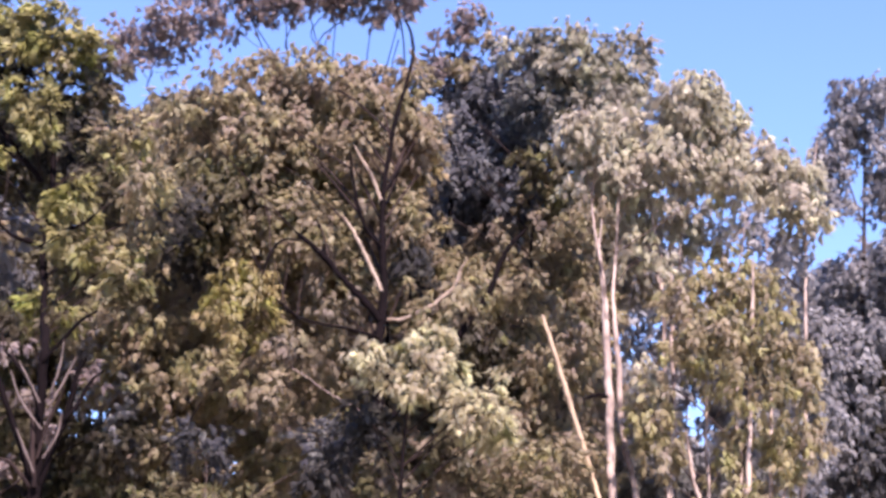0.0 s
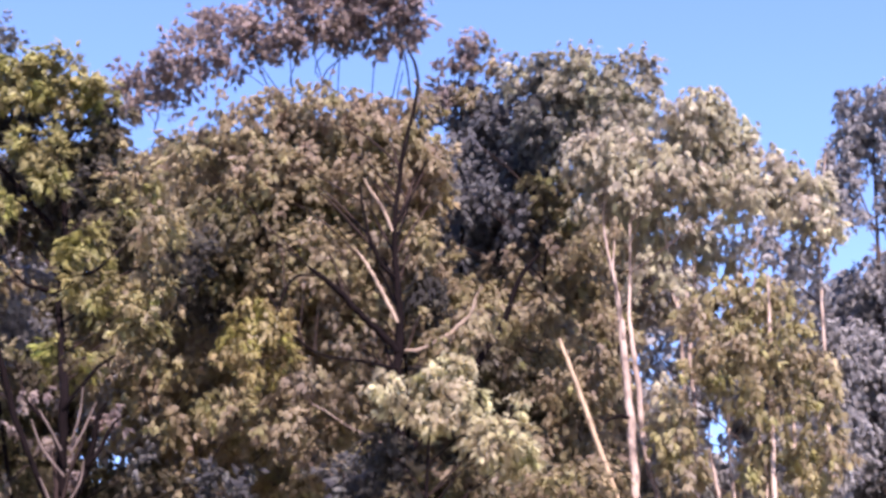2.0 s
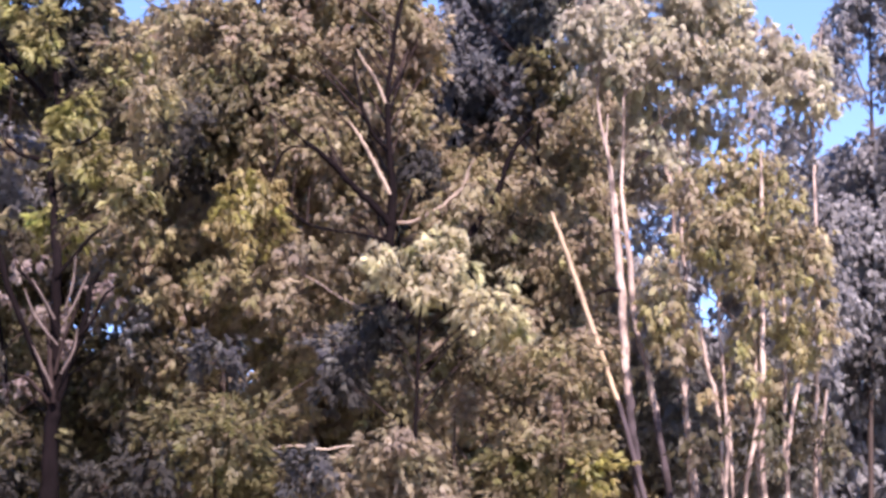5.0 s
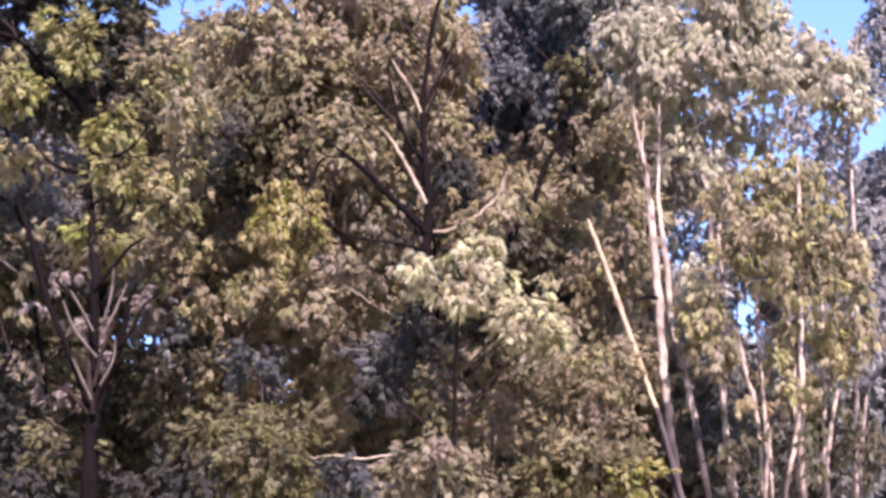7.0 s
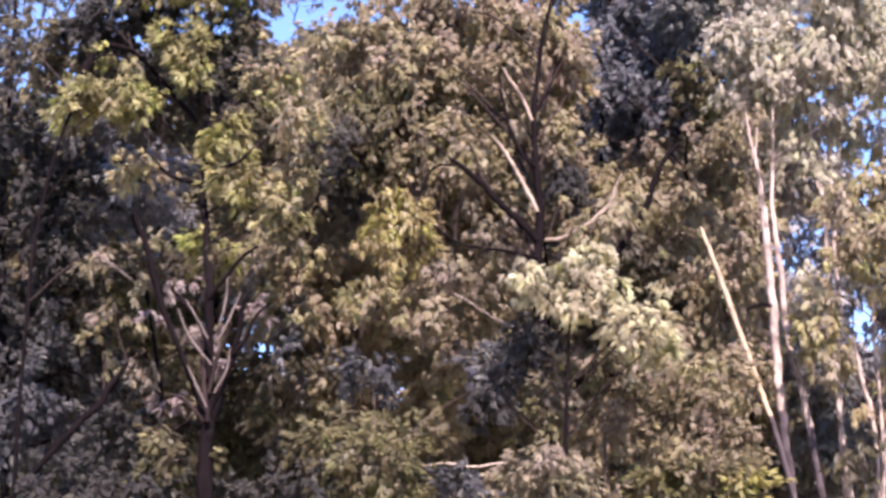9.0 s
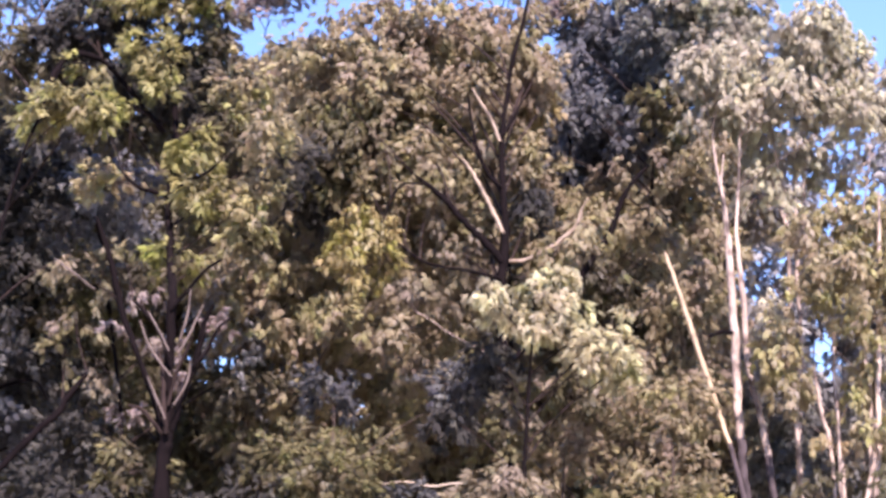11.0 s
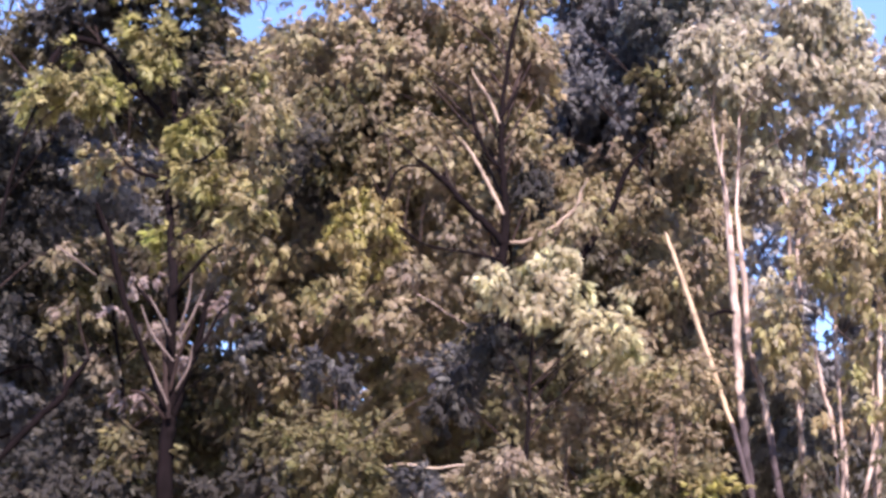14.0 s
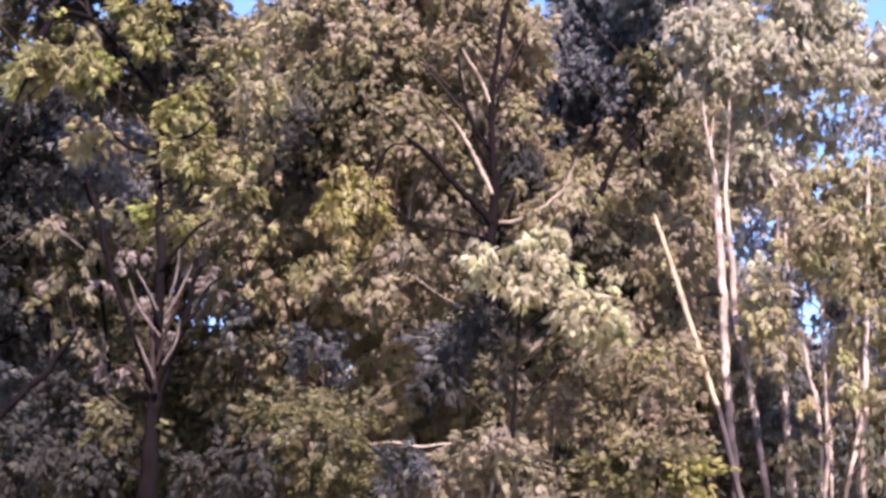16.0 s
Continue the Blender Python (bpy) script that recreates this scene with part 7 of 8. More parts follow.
foliage(t, 12.15, 65.63, 6.87, 1.26, 1.19, 1.13, 1.45)
foliage(t, 13.18, 65.49, 5.75, 1.21, 1.17, 1.13, 1.45)

# dense gum tree in the wood behind the grove
t = tree("eucalyptus_tree", (14.71, 63.03), LEAF_BLUE, BARK_GREY, "dense gum tree in the wood behind the grove", "tree", droop=0.7, size=1.7, fine=6)
trunk(t, [(14.71, 63.03, -0.3, 0.14), (14.74, 63.03, 0.5, 0.11), (14.89, 63.03, 3.04, 0.1), (15.2, 63.03, 7.59, 0.09), (15.78, 63.03, 13.25, 0.07), (15.88, 63.03, 16.35, 0.05), (16.31, 63.03, 19.99, 0.02)])
foliage(t, 17.23, 63.86, 19.75, 1.29, 1.17, 1.06, 1.45)
foliage(t, 15.51, 62.49, 18.64, 1.11, 1.1, 1.09, 1.45)
foliage(t, 17.01, 64.14, 17.76, 1.2, 1.1, 1.01, 1.45)
foliage(t, 15.65, 63.72, 16.88, 1.21, 1.2, 1.19, 1.45)
foliage(t, 16.01, 61.87, 15.99, 1.05, 0.98, 0.92, 1.45, LEAF_BLUE)
foliage(t, 15.36, 63.04, 15.12, 1.08, 1.02, 0.97, 1.45)
foliage(t, 17.11, 64.59, 14.8, 1.33, 1.15, 0.97, 1.45)
foliage(t, 14.64, 62.51, 13.65, 1.28, 1.2, 1.12, 1.45)
foliage(t, 16.24, 62.25, 12.97, 1.03, 1.02, 1, 1.45)
foliage(t, 14.93, 62.77, 12.46, 1.21, 1.16, 1.11, 1.45)
foliage(t, 15.5, 61.36, 11.12, 1.14, 1.04, 0.93, 1.45)
foliage(t, 15.35, 64.17, 10.89, 1.16, 1.08, 0.99, 1.45)
foliage(t, 16.02, 62.34, 9.76, 1.13, 1.06, 1, 1.45)
foliage(t, 14.37, 62.98, 9.22, 1.16, 1.16, 1.15, 1.45)
foliage(t, 16.25, 64.36, 8.7, 1.33, 1.19, 1.04, 1.45)
foliage(t, 14.05, 61.79, 7.67, 1.1, 1.12, 1.14, 1.45)
foliage(t, 16.05, 62.93, 6.93, 1.17, 1.18, 1.18, 1.45)
foliage(t, 14.65, 63.27, 6.32, 1.17, 1.06, 0.94, 1.45)
foliage(t, 15.58, 63.12, 5.68, 1.31, 1.16, 1.01, 1.45)

# dense gum tree in the wood behind the grove
t = tree("eucalyptus_tree", (17.51, 63.36), LEAF_BLUE, BARK_GREY, "dense gum tree in the wood behind the grove", "tree", droop=0.7, size=1.7, fine=6)
trunk(t, [(17.51, 63.36, -0.3, 0.14), (17.54, 63.36, 0.5, 0.11), (17.69, 63.36, 3.03, 0.1), (17.99, 63.36, 7.57, 0.09), (18.56, 63.36, 13.26, 0.07), (18.78, 63.36, 16.45, 0.05), (19.16, 63.36, 20.11, 0.02)])
foliage(t, 19.9, 63.76, 20.88, 1.24, 1.14, 1.03, 1.45)
foliage(t, 18.68, 63.06, 20.49, 1.22, 1.14, 1.05, 1.45)
foliage(t, 20.37, 65.36, 20.05, 1.28, 1.2, 1.13, 1.45)
foliage(t, 18.91, 64.49, 18.42, 1.18, 1.18, 1.18, 1.45)
foliage(t, 19.75, 63.47, 17.33, 1.07, 1.06, 1.06, 1.45)
foliage(t, 18.11, 62.82, 17.08, 1.32, 1.15, 0.98, 1.45)
foliage(t, 18.86, 62.22, 15.99, 1.23, 1.08, 0.93, 1.45)
foliage(t, 18.36, 64.34, 15.51, 1.28, 1.15, 1.01, 1.45)
foliage(t, 19.24, 62.63, 14.22, 1.07, 1.06, 1.05, 1.45)
foliage(t, 17.86, 62.55, 13.32, 1.28, 1.1, 0.92, 1.45)
foliage(t, 18.9, 62.37, 12.86, 1.06, 1.1, 1.13, 1.45)
foliage(t, 17.46, 62.31, 12.45, 1.19, 1.07, 0.95, 1.45)
foliage(t, 19.23, 63.94, 11.79, 1.28, 1.14, 1.01, 1.45)
foliage(t, 17.1, 62.67, 10.93, 1.16, 1.12, 1.07, 1.45)
foliage(t, 19.36, 63.92, 10.42, 1.3, 1.14, 0.98, 1.45)
foliage(t, 17.68, 64.06, 9.47, 1.23, 1.21, 1.18, 1.45)
foliage(t, 18.98, 64.17, 9.03, 1.11, 1.14, 1.17, 1.45)
foliage(t, 17.25, 62.37, 8, 1.18, 1.05, 0.92, 1.45)
foliage(t, 17.89, 61.43, 6.53, 1.19, 1.16, 1.13, 1.45)
foliage(t, 17.37, 64.06, 6.75, 1.13, 1.05, 0.97, 1.45)
foliage(t, 18.81, 64.87, 5.69, 1.26, 1.23, 1.2, 1.45)

# dense gum tree in the wood behind the grove
t = tree("eucalyptus_tree", (-24.50, 73.25), LEAF_MOSS, BARK_DARK, "dense gum tree in the wood behind the grove", "tree", droop=0.7, size=2.3, fine=5)
trunk(t, [(-24.5, 73.25, -0.3, 0.16), (-24.52, 73.25, 0.5, 0.13), (-24.66, 73.25, 3.78, 0.11), (-24.92, 73.25, 9.46, 0.1), (-25.3, 73.25, 16.08, 0.09), (-25.63, 73.25, 21.39, 0.06), (-25.87, 73.25, 25.69, 0.03)])
foliage(t, -26.46, 73.22, 26.46, 1.38, 1.32, 1.25, 1.45)
foliage(t, -25.39, 73.55, 25.54, 1.34, 1.26, 1.18, 1.45)
foliage(t, -26.9, 73.39, 23.92, 1.37, 1.22, 1.08, 1.45)
foliage(t, -24.13, 72.06, 23.29, 1.38, 1.37, 1.36, 1.45)
foliage(t, -26.5, 73.49, 22.45, 1.31, 1.29, 1.27, 1.45)
foliage(t, -24.72, 72.51, 21.1, 1.37, 1.34, 1.3, 1.45)
foliage(t, -26.99, 73.85, 20.82, 1.31, 1.33, 1.34, 1.45)
foliage(t, -23.87, 71.68, 19.17, 1.28, 1.27, 1.27, 1.45)
foliage(t, -26.41, 74.84, 18.62, 1.35, 1.27, 1.2, 1.45)
foliage(t, -23.99, 72.16, 17.25, 1.21, 1.26, 1.3, 1.45)
foliage(t, -25.83, 72.59, 16.59, 1.5, 1.38, 1.27, 1.45)
foliage(t, -24.18, 73.48, 15.64, 1.4, 1.24, 1.08, 1.45)
foliage(t, -25.79, 72.33, 14.66, 1.51, 1.43, 1.35, 1.45)
foliage(t, -24.31, 73.71, 14.19, 1.47, 1.33, 1.2, 1.45)
foliage(t, -25.54, 71.93, 13.37, 1.29, 1.29, 1.29, 1.45)
foliage(t, -23.98, 71.37, 11.75, 1.39, 1.31, 1.22, 1.45)
foliage(t, -26.43, 73.97, 11.77, 1.54, 1.4, 1.27, 1.45)
foliage(t, -23.85, 71.51, 10.44, 1.35, 1.33, 1.31, 1.45)
foliage(t, -25.05, 72.15, 9.65, 1.2, 1.2, 1.19, 1.45)
foliage(t, -23.62, 72.29, 8.38, 1.35, 1.32, 1.28, 1.45)
foliage(t, -25.58, 73.72, 8.45, 1.46, 1.3, 1.13, 1.45)
foliage(t, -24.12, 72.82, 7.28, 1.26, 1.22, 1.18, 1.45)

# dense gum tree in the wood behind the grove
t = tree("eucalyptus_tree", (-21.05, 72.86), LEAF_MOSS, BARK_DARK, "dense gum tree in the wood behind the grove", "tree", droop=0.7, size=2.3, fine=5)
trunk(t, [(-21.05, 72.86, -0.3, 0.16), (-21.08, 72.86, 0.5, 0.13), (-21.27, 72.86, 3.74, 0.11), (-21.64, 72.86, 9.35, 0.1), (-22.25, 72.86, 15.94, 0.09), (-22.23, 72.86, 21.19, 0.06), (-22.73, 72.86, 25.47, 0.03)])
foliage(t, -23.88, 73.97, 26.63, 1.49, 1.35, 1.21, 1.45)
foliage(t, -22.11, 74.51, 25.23, 1.42, 1.42, 1.41, 1.45)
foliage(t, -23.03, 72.24, 23.77, 1.27, 1.28, 1.3, 1.45)
foliage(t, -21.87, 73.61, 22.83, 1.23, 1.27, 1.31, 1.45)
foliage(t, -23.42, 74.04, 22.58, 1.27, 1.34, 1.4, 1.45)
foliage(t, -21.12, 72.72, 21.47, 1.46, 1.3, 1.13, 1.45)
foliage(t, -23.3, 73.93, 20.41, 1.26, 1.3, 1.33, 1.45)
foliage(t, -21.42, 74.44, 19.24, 1.46, 1.33, 1.21, 1.45)
foliage(t, -22.76, 72.99, 18.64, 1.49, 1.39, 1.3, 1.45)
foliage(t, -21.08, 71.53, 17.65, 1.35, 1.24, 1.13, 1.45)
foliage(t, -22.61, 71.5, 16.71, 1.34, 1.23, 1.13, 1.45)
foliage(t, -21.43, 73.15, 15.76, 1.49, 1.31, 1.12, 1.45)
foliage(t, -22.27, 72.44, 14.67, 1.37, 1.33, 1.3, 1.45)
foliage(t, -20.46, 71.3, 13.28, 1.43, 1.28, 1.13, 1.45)
foliage(t, -22.19, 72.64, 13.17, 1.46, 1.3, 1.14, 1.45)
foliage(t, -21.25, 73.38, 12.06, 1.52, 1.38, 1.24, 1.45)
foliage(t, -23.21, 74.62, 11.86, 1.55, 1.34, 1.13, 1.45)
foliage(t, -20.63, 72.31, 10.79, 1.49, 1.29, 1.09, 1.45)
foliage(t, -22.28, 71.37, 9.04, 1.28, 1.3, 1.32, 1.45)
foliage(t, -21.14, 74.39, 9.31, 1.24, 1.26, 1.28, 1.45)
foliage(t, -21.72, 71.37, 7.5, 1.43, 1.32, 1.21, 1.45)
foliage(t, -20.55, 72.17, 7.31, 1.36, 1.27, 1.17, 1.45)

# dense gum tree in the wood behind the grove
t = tree("eucalyptus_tree", (-18.18, 73.97), LEAF_MOSS, BARK_DARK, "dense gum tree in the wood behind the grove", "tree", droop=0.7, size=2.3, fine=5)
trunk(t, [(-18.18, 73.97, -0.3, 0.16), (-18.22, 73.97, 0.5, 0.13), (-18.4, 73.97, 3.76, 0.11), (-18.78, 73.97, 9.4, 0.1), (-19.45, 73.97, 16.09, 0.09), (-19.25, 73.97, 21.46, 0.06), (-19.84, 73.97, 25.81, 0.03)])
foliage(t, -18.8, 75.42, 27.05, 1.57, 1.5, 1.42, 1.45)
foliage(t, -19.94, 74.01, 25.67, 1.23, 1.24, 1.24, 1.45)
foliage(t, -18.15, 73.06, 24.69, 1.41, 1.39, 1.37, 1.45)
foliage(t, -20.45, 75.07, 24.07, 1.25, 1.19, 1.14, 1.45)
foliage(t, -18.45, 75.37, 24.11, 1.26, 1.32, 1.38, 1.45)
foliage(t, -19.9, 73.27, 22.04, 1.46, 1.4, 1.34, 1.45)
foliage(t, -18.53, 72.92, 20.77, 1.52, 1.43, 1.34, 1.45)
foliage(t, -20.12, 73.72, 20.54, 1.22, 1.28, 1.33, 1.45)
foliage(t, -18.34, 74.23, 19.53, 1.34, 1.32, 1.31, 1.45)
foliage(t, -19.88, 72.86, 17.99, 1.26, 1.19, 1.11, 1.45)
foliage(t, -18.24, 73.74, 17.34, 1.33, 1.24, 1.16, 1.45)
foliage(t, -19.83, 72.98, 16.56, 1.29, 1.32, 1.35, 1.45)
foliage(t, -18.53, 74.23, 16.1, 1.34, 1.33, 1.33, 1.45)
foliage(t, -19.48, 73.63, 14.87, 1.24, 1.29, 1.33, 1.45)
foliage(t, -18.47, 74.29, 14.19, 1.56, 1.38, 1.21, 1.45)
foliage(t, -19.53, 74.62, 12.82, 1.36, 1.25, 1.14, 1.45)
foliage(t, -17.61, 72.95, 12.27, 1.46, 1.33, 1.19, 1.45)
foliage(t, -19.2, 72.51, 11.01, 1.35, 1.34, 1.32, 1.45)
foliage(t, -17.85, 73.25, 10.57, 1.23, 1.3, 1.37, 1.45)
foliage(t, -19.85, 74.01, 9.36, 1.54, 1.47, 1.39, 1.45)
foliage(t, -17.41, 73.18, 9.04, 1.44, 1.41, 1.38, 1.45)
foliage(t, -20.08, 74.95, 7.91, 1.53, 1.44, 1.34, 1.45)
foliage(t, -18.2, 74.99, 7.28, 1.28, 1.23, 1.19, 1.45)

# dense gum tree in the wood behind the grove
t = tree("eucalyptus_tree", (-15.32, 72.15), LEAF_MOSS, BARK_DARK, "dense gum tree in the wood behind the grove", "tree", droop=0.7, size=2.3, fine=5)
trunk(t, [(-15.32, 72.15, -0.3, 0.16), (-15.31, 72.15, 0.5, 0.12), (-15.28, 72.15, 3.66, 0.11), (-15.21, 72.15, 9.15, 0.1), (-15.1, 72.15, 15.65, 0.09), (-15.57, 72.15, 21.76, 0.06), (-15.39, 72.15, 26.01, 0.03)])
foliage(t, -14.51, 72.2, 26.77, 1.27, 1.17, 1.08, 1.45)
foliage(t, -16.16, 71.67, 24.84, 1.35, 1.22, 1.1, 1.45)
foliage(t, -14.6, 71.22, 24.36, 1.43, 1.39, 1.35, 1.45)
foliage(t, -16.6, 73.34, 23.58, 1.36, 1.25, 1.14, 1.45)
foliage(t, -14.02, 70.33, 22.54, 1.4, 1.28, 1.15, 1.45)
foliage(t, -16.41, 71, 21.74, 1.41, 1.26, 1.11, 1.45)
foliage(t, -14.78, 71.27, 20.27, 1.34, 1.29, 1.25, 1.45)
foliage(t, -16.34, 71.02, 20.09, 1.27, 1.16, 1.05, 1.45)
foliage(t, -14.34, 70.87, 18.79, 1.32, 1.28, 1.23, 1.45)
foliage(t, -16.39, 72.23, 17.78, 1.38, 1.29, 1.19, 1.45)
foliage(t, -15.11, 74.33, 17.84, 1.53, 1.35, 1.16, 1.45)
foliage(t, -16.23, 73.68, 16.28, 1.27, 1.26, 1.24, 1.45)
foliage(t, -14.8, 72.19, 15.75, 1.43, 1.28, 1.13, 1.45)
foliage(t, -16.73, 73.49, 14.4, 1.31, 1.21, 1.11, 1.45)
foliage(t, -14.54, 71.45, 13.52, 1.34, 1.34, 1.34, 1.45)
foliage(t, -16.2, 72.11, 13.31, 1.35, 1.25, 1.14, 1.45)
foliage(t, -14.49, 72.65, 12.07, 1.23, 1.23, 1.22, 1.45)
foliage(t, -15.45, 70.01, 10.42, 1.25, 1.2, 1.16, 1.45)
foliage(t, -14.16, 71.89, 10.46, 1.45, 1.38, 1.31, 1.45)
foliage(t, -15.88, 73.23, 9.55, 1.35, 1.3, 1.25, 1.45)
foliage(t, -14.24, 71.29, 8.5, 1.27, 1.29, 1.31, 1.45)
foliage(t, -16.19, 72.61, 8.07, 1.27, 1.3, 1.33, 1.45)
foliage(t, -14.08, 72.71, 6.54, 1.42, 1.37, 1.32, 1.45)

# dense gum tree in the wood behind the grove
t = tree("eucalyptus_tree", (-12.58, 74.30), LEAF_MOSS, BARK_DARK, "dense gum tree in the wood behind the grove", "tree", droop=0.7, size=2.3, fine=5)
trunk(t, [(-12.58, 74.3, -0.3, 0.16), (-12.57, 74.3, 0.5, 0.13), (-12.53, 74.3, 3.72, 0.11), (-12.46, 74.3, 9.3, 0.1), (-12.35, 74.3, 16, 0.09), (-12.7, 74.3, 22.7, 0.06), (-12.54, 74.3, 27.09, 0.03)])
foliage(t, -13.41, 74.53, 27.97, 1.53, 1.47, 1.4, 1.45)
foliage(t, -12.52, 75.45, 27.21, 1.28, 1.36, 1.43, 1.45)
foliage(t, -13.91, 74.96, 26.63, 1.47, 1.41, 1.35, 1.45)
foliage(t, -11.91, 74.9, 25.65, 1.48, 1.3, 1.12, 1.45)
foliage(t, -13.71, 76.49, 24.52, 1.56, 1.44, 1.31, 1.45)
foliage(t, -11.51, 72.77, 22.72, 1.33, 1.25, 1.18, 1.45)
foliage(t, -13.96, 75.08, 22.18, 1.32, 1.32, 1.32, 1.45)
foliage(t, -11.41, 72.62, 20.81, 1.3, 1.23, 1.15, 1.45)
foliage(t, -13.52, 75.19, 20.43, 1.56, 1.38, 1.21, 1.45)
foliage(t, -11.8, 76.51, 20.15, 1.59, 1.46, 1.33, 1.45)
foliage(t, -13.27, 74.6, 18.78, 1.33, 1.3, 1.26, 1.45)
foliage(t, -11.2, 73.32, 13.66, 1.35, 1.28, 1.21, 1.45)
foliage(t, -13.54, 75.36, 12.84, 1.29, 1.27, 1.25, 1.45)
foliage(t, -11.66, 75.39, 12.3, 1.46, 1.44, 1.42, 1.45)
foliage(t, -13.37, 73.54, 11.21, 1.54, 1.4, 1.25, 1.45)
foliage(t, -11.45, 74.35, 10.87, 1.28, 1.27, 1.27, 1.45)
foliage(t, -13.19, 75.01, 9.46, 1.35, 1.35, 1.35, 1.45)
foliage(t, -11.51, 74.47, 8.76, 1.37, 1.25, 1.12, 1.45)
foliage(t, -12.58, 72.78, 7.37, 1.22, 1.15, 1.09, 1.45)
foliage(t, -11.36, 73.67, 6.98, 1.26, 1.24, 1.22, 1.45)

# dense gum tree in the wood behind the grove
t = tree("eucalyptus_tree", (-9.47, 72.91), LEAF_OLIVE, BARK_GREY, "dense gum tree in the wood behind the grove", "tree", droop=0.7, size=2.3, fine=5)
trunk(t, [(-9.47, 72.91, -0.3, 0.16), (-9.45, 72.91, 0.5, 0.13), (-9.33, 72.91, 3.64, 0.11), (-9.08, 72.91, 9.09, 0.1), (-8.73, 72.91, 15.66, 0.09), (-9.19, 72.91, 22.76, 0.06), (-8.81, 72.91, 27.07, 0.03)])
foliage(t, -10.39, 72.21, 27.63, 1.32, 1.26, 1.21, 1.45)
foliage(t, -7.92, 72.2, 25.84, 1.35, 1.3, 1.25, 1.45)
foliage(t, -9.87, 74.68, 26.5, 1.34, 1.25, 1.17, 1.45)
foliage(t, -8.37, 72.77, 24.61, 1.33, 1.34, 1.35, 1.45)
foliage(t, -9.85, 73.47, 23.62, 1.36, 1.28, 1.19, 1.45)
foliage(t, -8.33, 72.1, 22.63, 1.39, 1.29, 1.19, 1.45)
foliage(t, -9.87, 73.67, 22.06, 1.37, 1.37, 1.37, 1.45)
foliage(t, -8.48, 73.08, 20.49, 1.53, 1.43, 1.32, 1.45)
foliage(t, -10.11, 74.97, 20.23, 1.34, 1.34, 1.34, 1.45)
foliage(t, -8.04, 71.46, 18.5, 1.32, 1.29, 1.25, 1.45)
foliage(t, -9.88, 74.05, 18.36, 1.55, 1.37, 1.2, 1.45)
foliage(t, -8.77, 73.11, 17.34, 1.46, 1.31, 1.15, 1.45)
foliage(t, -10.47, 75, 16.89, 1.57, 1.37, 1.16, 1.45)
foliage(t, -8.78, 73.47, 15.48, 1.48, 1.42, 1.35, 1.45)
foliage(t, -9.82, 72.64, 14.35, 1.45, 1.38, 1.3, 1.45)
foliage(t, -8.69, 74.23, 13.7, 1.41, 1.34, 1.27, 1.45)
foliage(t, -10.34, 73.85, 12.72, 1.33, 1.32, 1.32, 1.45)
foliage(t, -8.37, 71.86, 11.72, 1.36, 1.28, 1.21, 1.45)
foliage(t, -9.84, 73.44, 10.79, 1.43, 1.3, 1.17, 1.45)
foliage(t, -8.42, 73.3, 10.58, 1.41, 1.32, 1.22, 1.45)
foliage(t, -9.46, 73.01, 9.32, 1.52, 1.35, 1.18, 1.45)
foliage(t, -8.68, 73.3, 8.73, 1.44, 1.37, 1.3, 1.45)
foliage(t, -9.74, 71.41, 7.77, 1.29, 1.26, 1.22, 1.45)
foliage(t, -8.44, 73.26, 6.71, 1.26, 1.22, 1.17, 1.45)

# dense gum tree in the wood behind the grove
t = tree("eucalyptus_tree", (-5.71, 72.37), LEAF_OLIVE, BARK_GREY, "dense gum tree in the wood behind the grove", "tree", droop=0.7, size=2.3, fine=5)
trunk(t, [(-5.71, 72.37, -0.3, 0.16), (-5.72, 72.37, 0.5, 0.12), (-5.78, 72.37, 3.59, 0.11), (-5.9, 72.37, 8.97, 0.1), (-6.06, 72.37, 15.5, 0.09), (-5.87, 72.37, 21.79, 0.06), (-6.05, 72.37, 26.06, 0.03)])
foliage(t, -7.14, 72.77, 26.99, 1.48, 1.31, 1.13, 1.45)
foliage(t, -4.91, 73.01, 26.58, 1.49, 1.32, 1.14, 1.45)
foliage(t, -6.95, 73.4, 25.68, 1.48, 1.37, 1.26, 1.45)
foliage(t, -4.51, 70.78, 24.08, 1.24, 1.24, 1.23, 1.45)
foliage(t, -6.29, 72.49, 23.6, 1.34, 1.27, 1.2, 1.45)
foliage(t, -4.78, 73.58, 22.63, 1.27, 1.23, 1.19, 1.45)
foliage(t, -6.96, 72.8, 21.33, 1.49, 1.31, 1.14, 1.45)
foliage(t, -5.22, 71.24, 20.12, 1.19, 1.23, 1.26, 1.45)
foliage(t, -6.22, 70.35, 19.2, 1.35, 1.2, 1.06, 1.45)
foliage(t, -5.06, 70.59, 17.95, 1.36, 1.33, 1.3, 1.45)
foliage(t, -7.02, 72.45, 18.45, 1.42, 1.27, 1.12, 1.45)
foliage(t, -4.95, 72.53, 16.87, 1.3, 1.26, 1.21, 1.45)
foliage(t, -6.5, 70.91, 16.03, 1.29, 1.2, 1.12, 1.45)
foliage(t, -5.2, 71.11, 15.48, 1.27, 1.25, 1.23, 1.45)
foliage(t, -5.16, 73.01, 13.62, 1.31, 1.33, 1.36, 1.45)
foliage(t, -4.91, 71.97, 11.73, 1.32, 1.25, 1.18, 1.45)
foliage(t, -6.85, 74.01, 11.15, 1.4, 1.37, 1.34, 1.45)
foliage(t, -5.39, 73.03, 10.6, 1.31, 1.19, 1.08, 1.45)
foliage(t, -6.72, 73.88, 9.63, 1.28, 1.33, 1.37, 1.45)
foliage(t, -4.9, 71.44, 8.12, 1.42, 1.3, 1.19, 1.45)
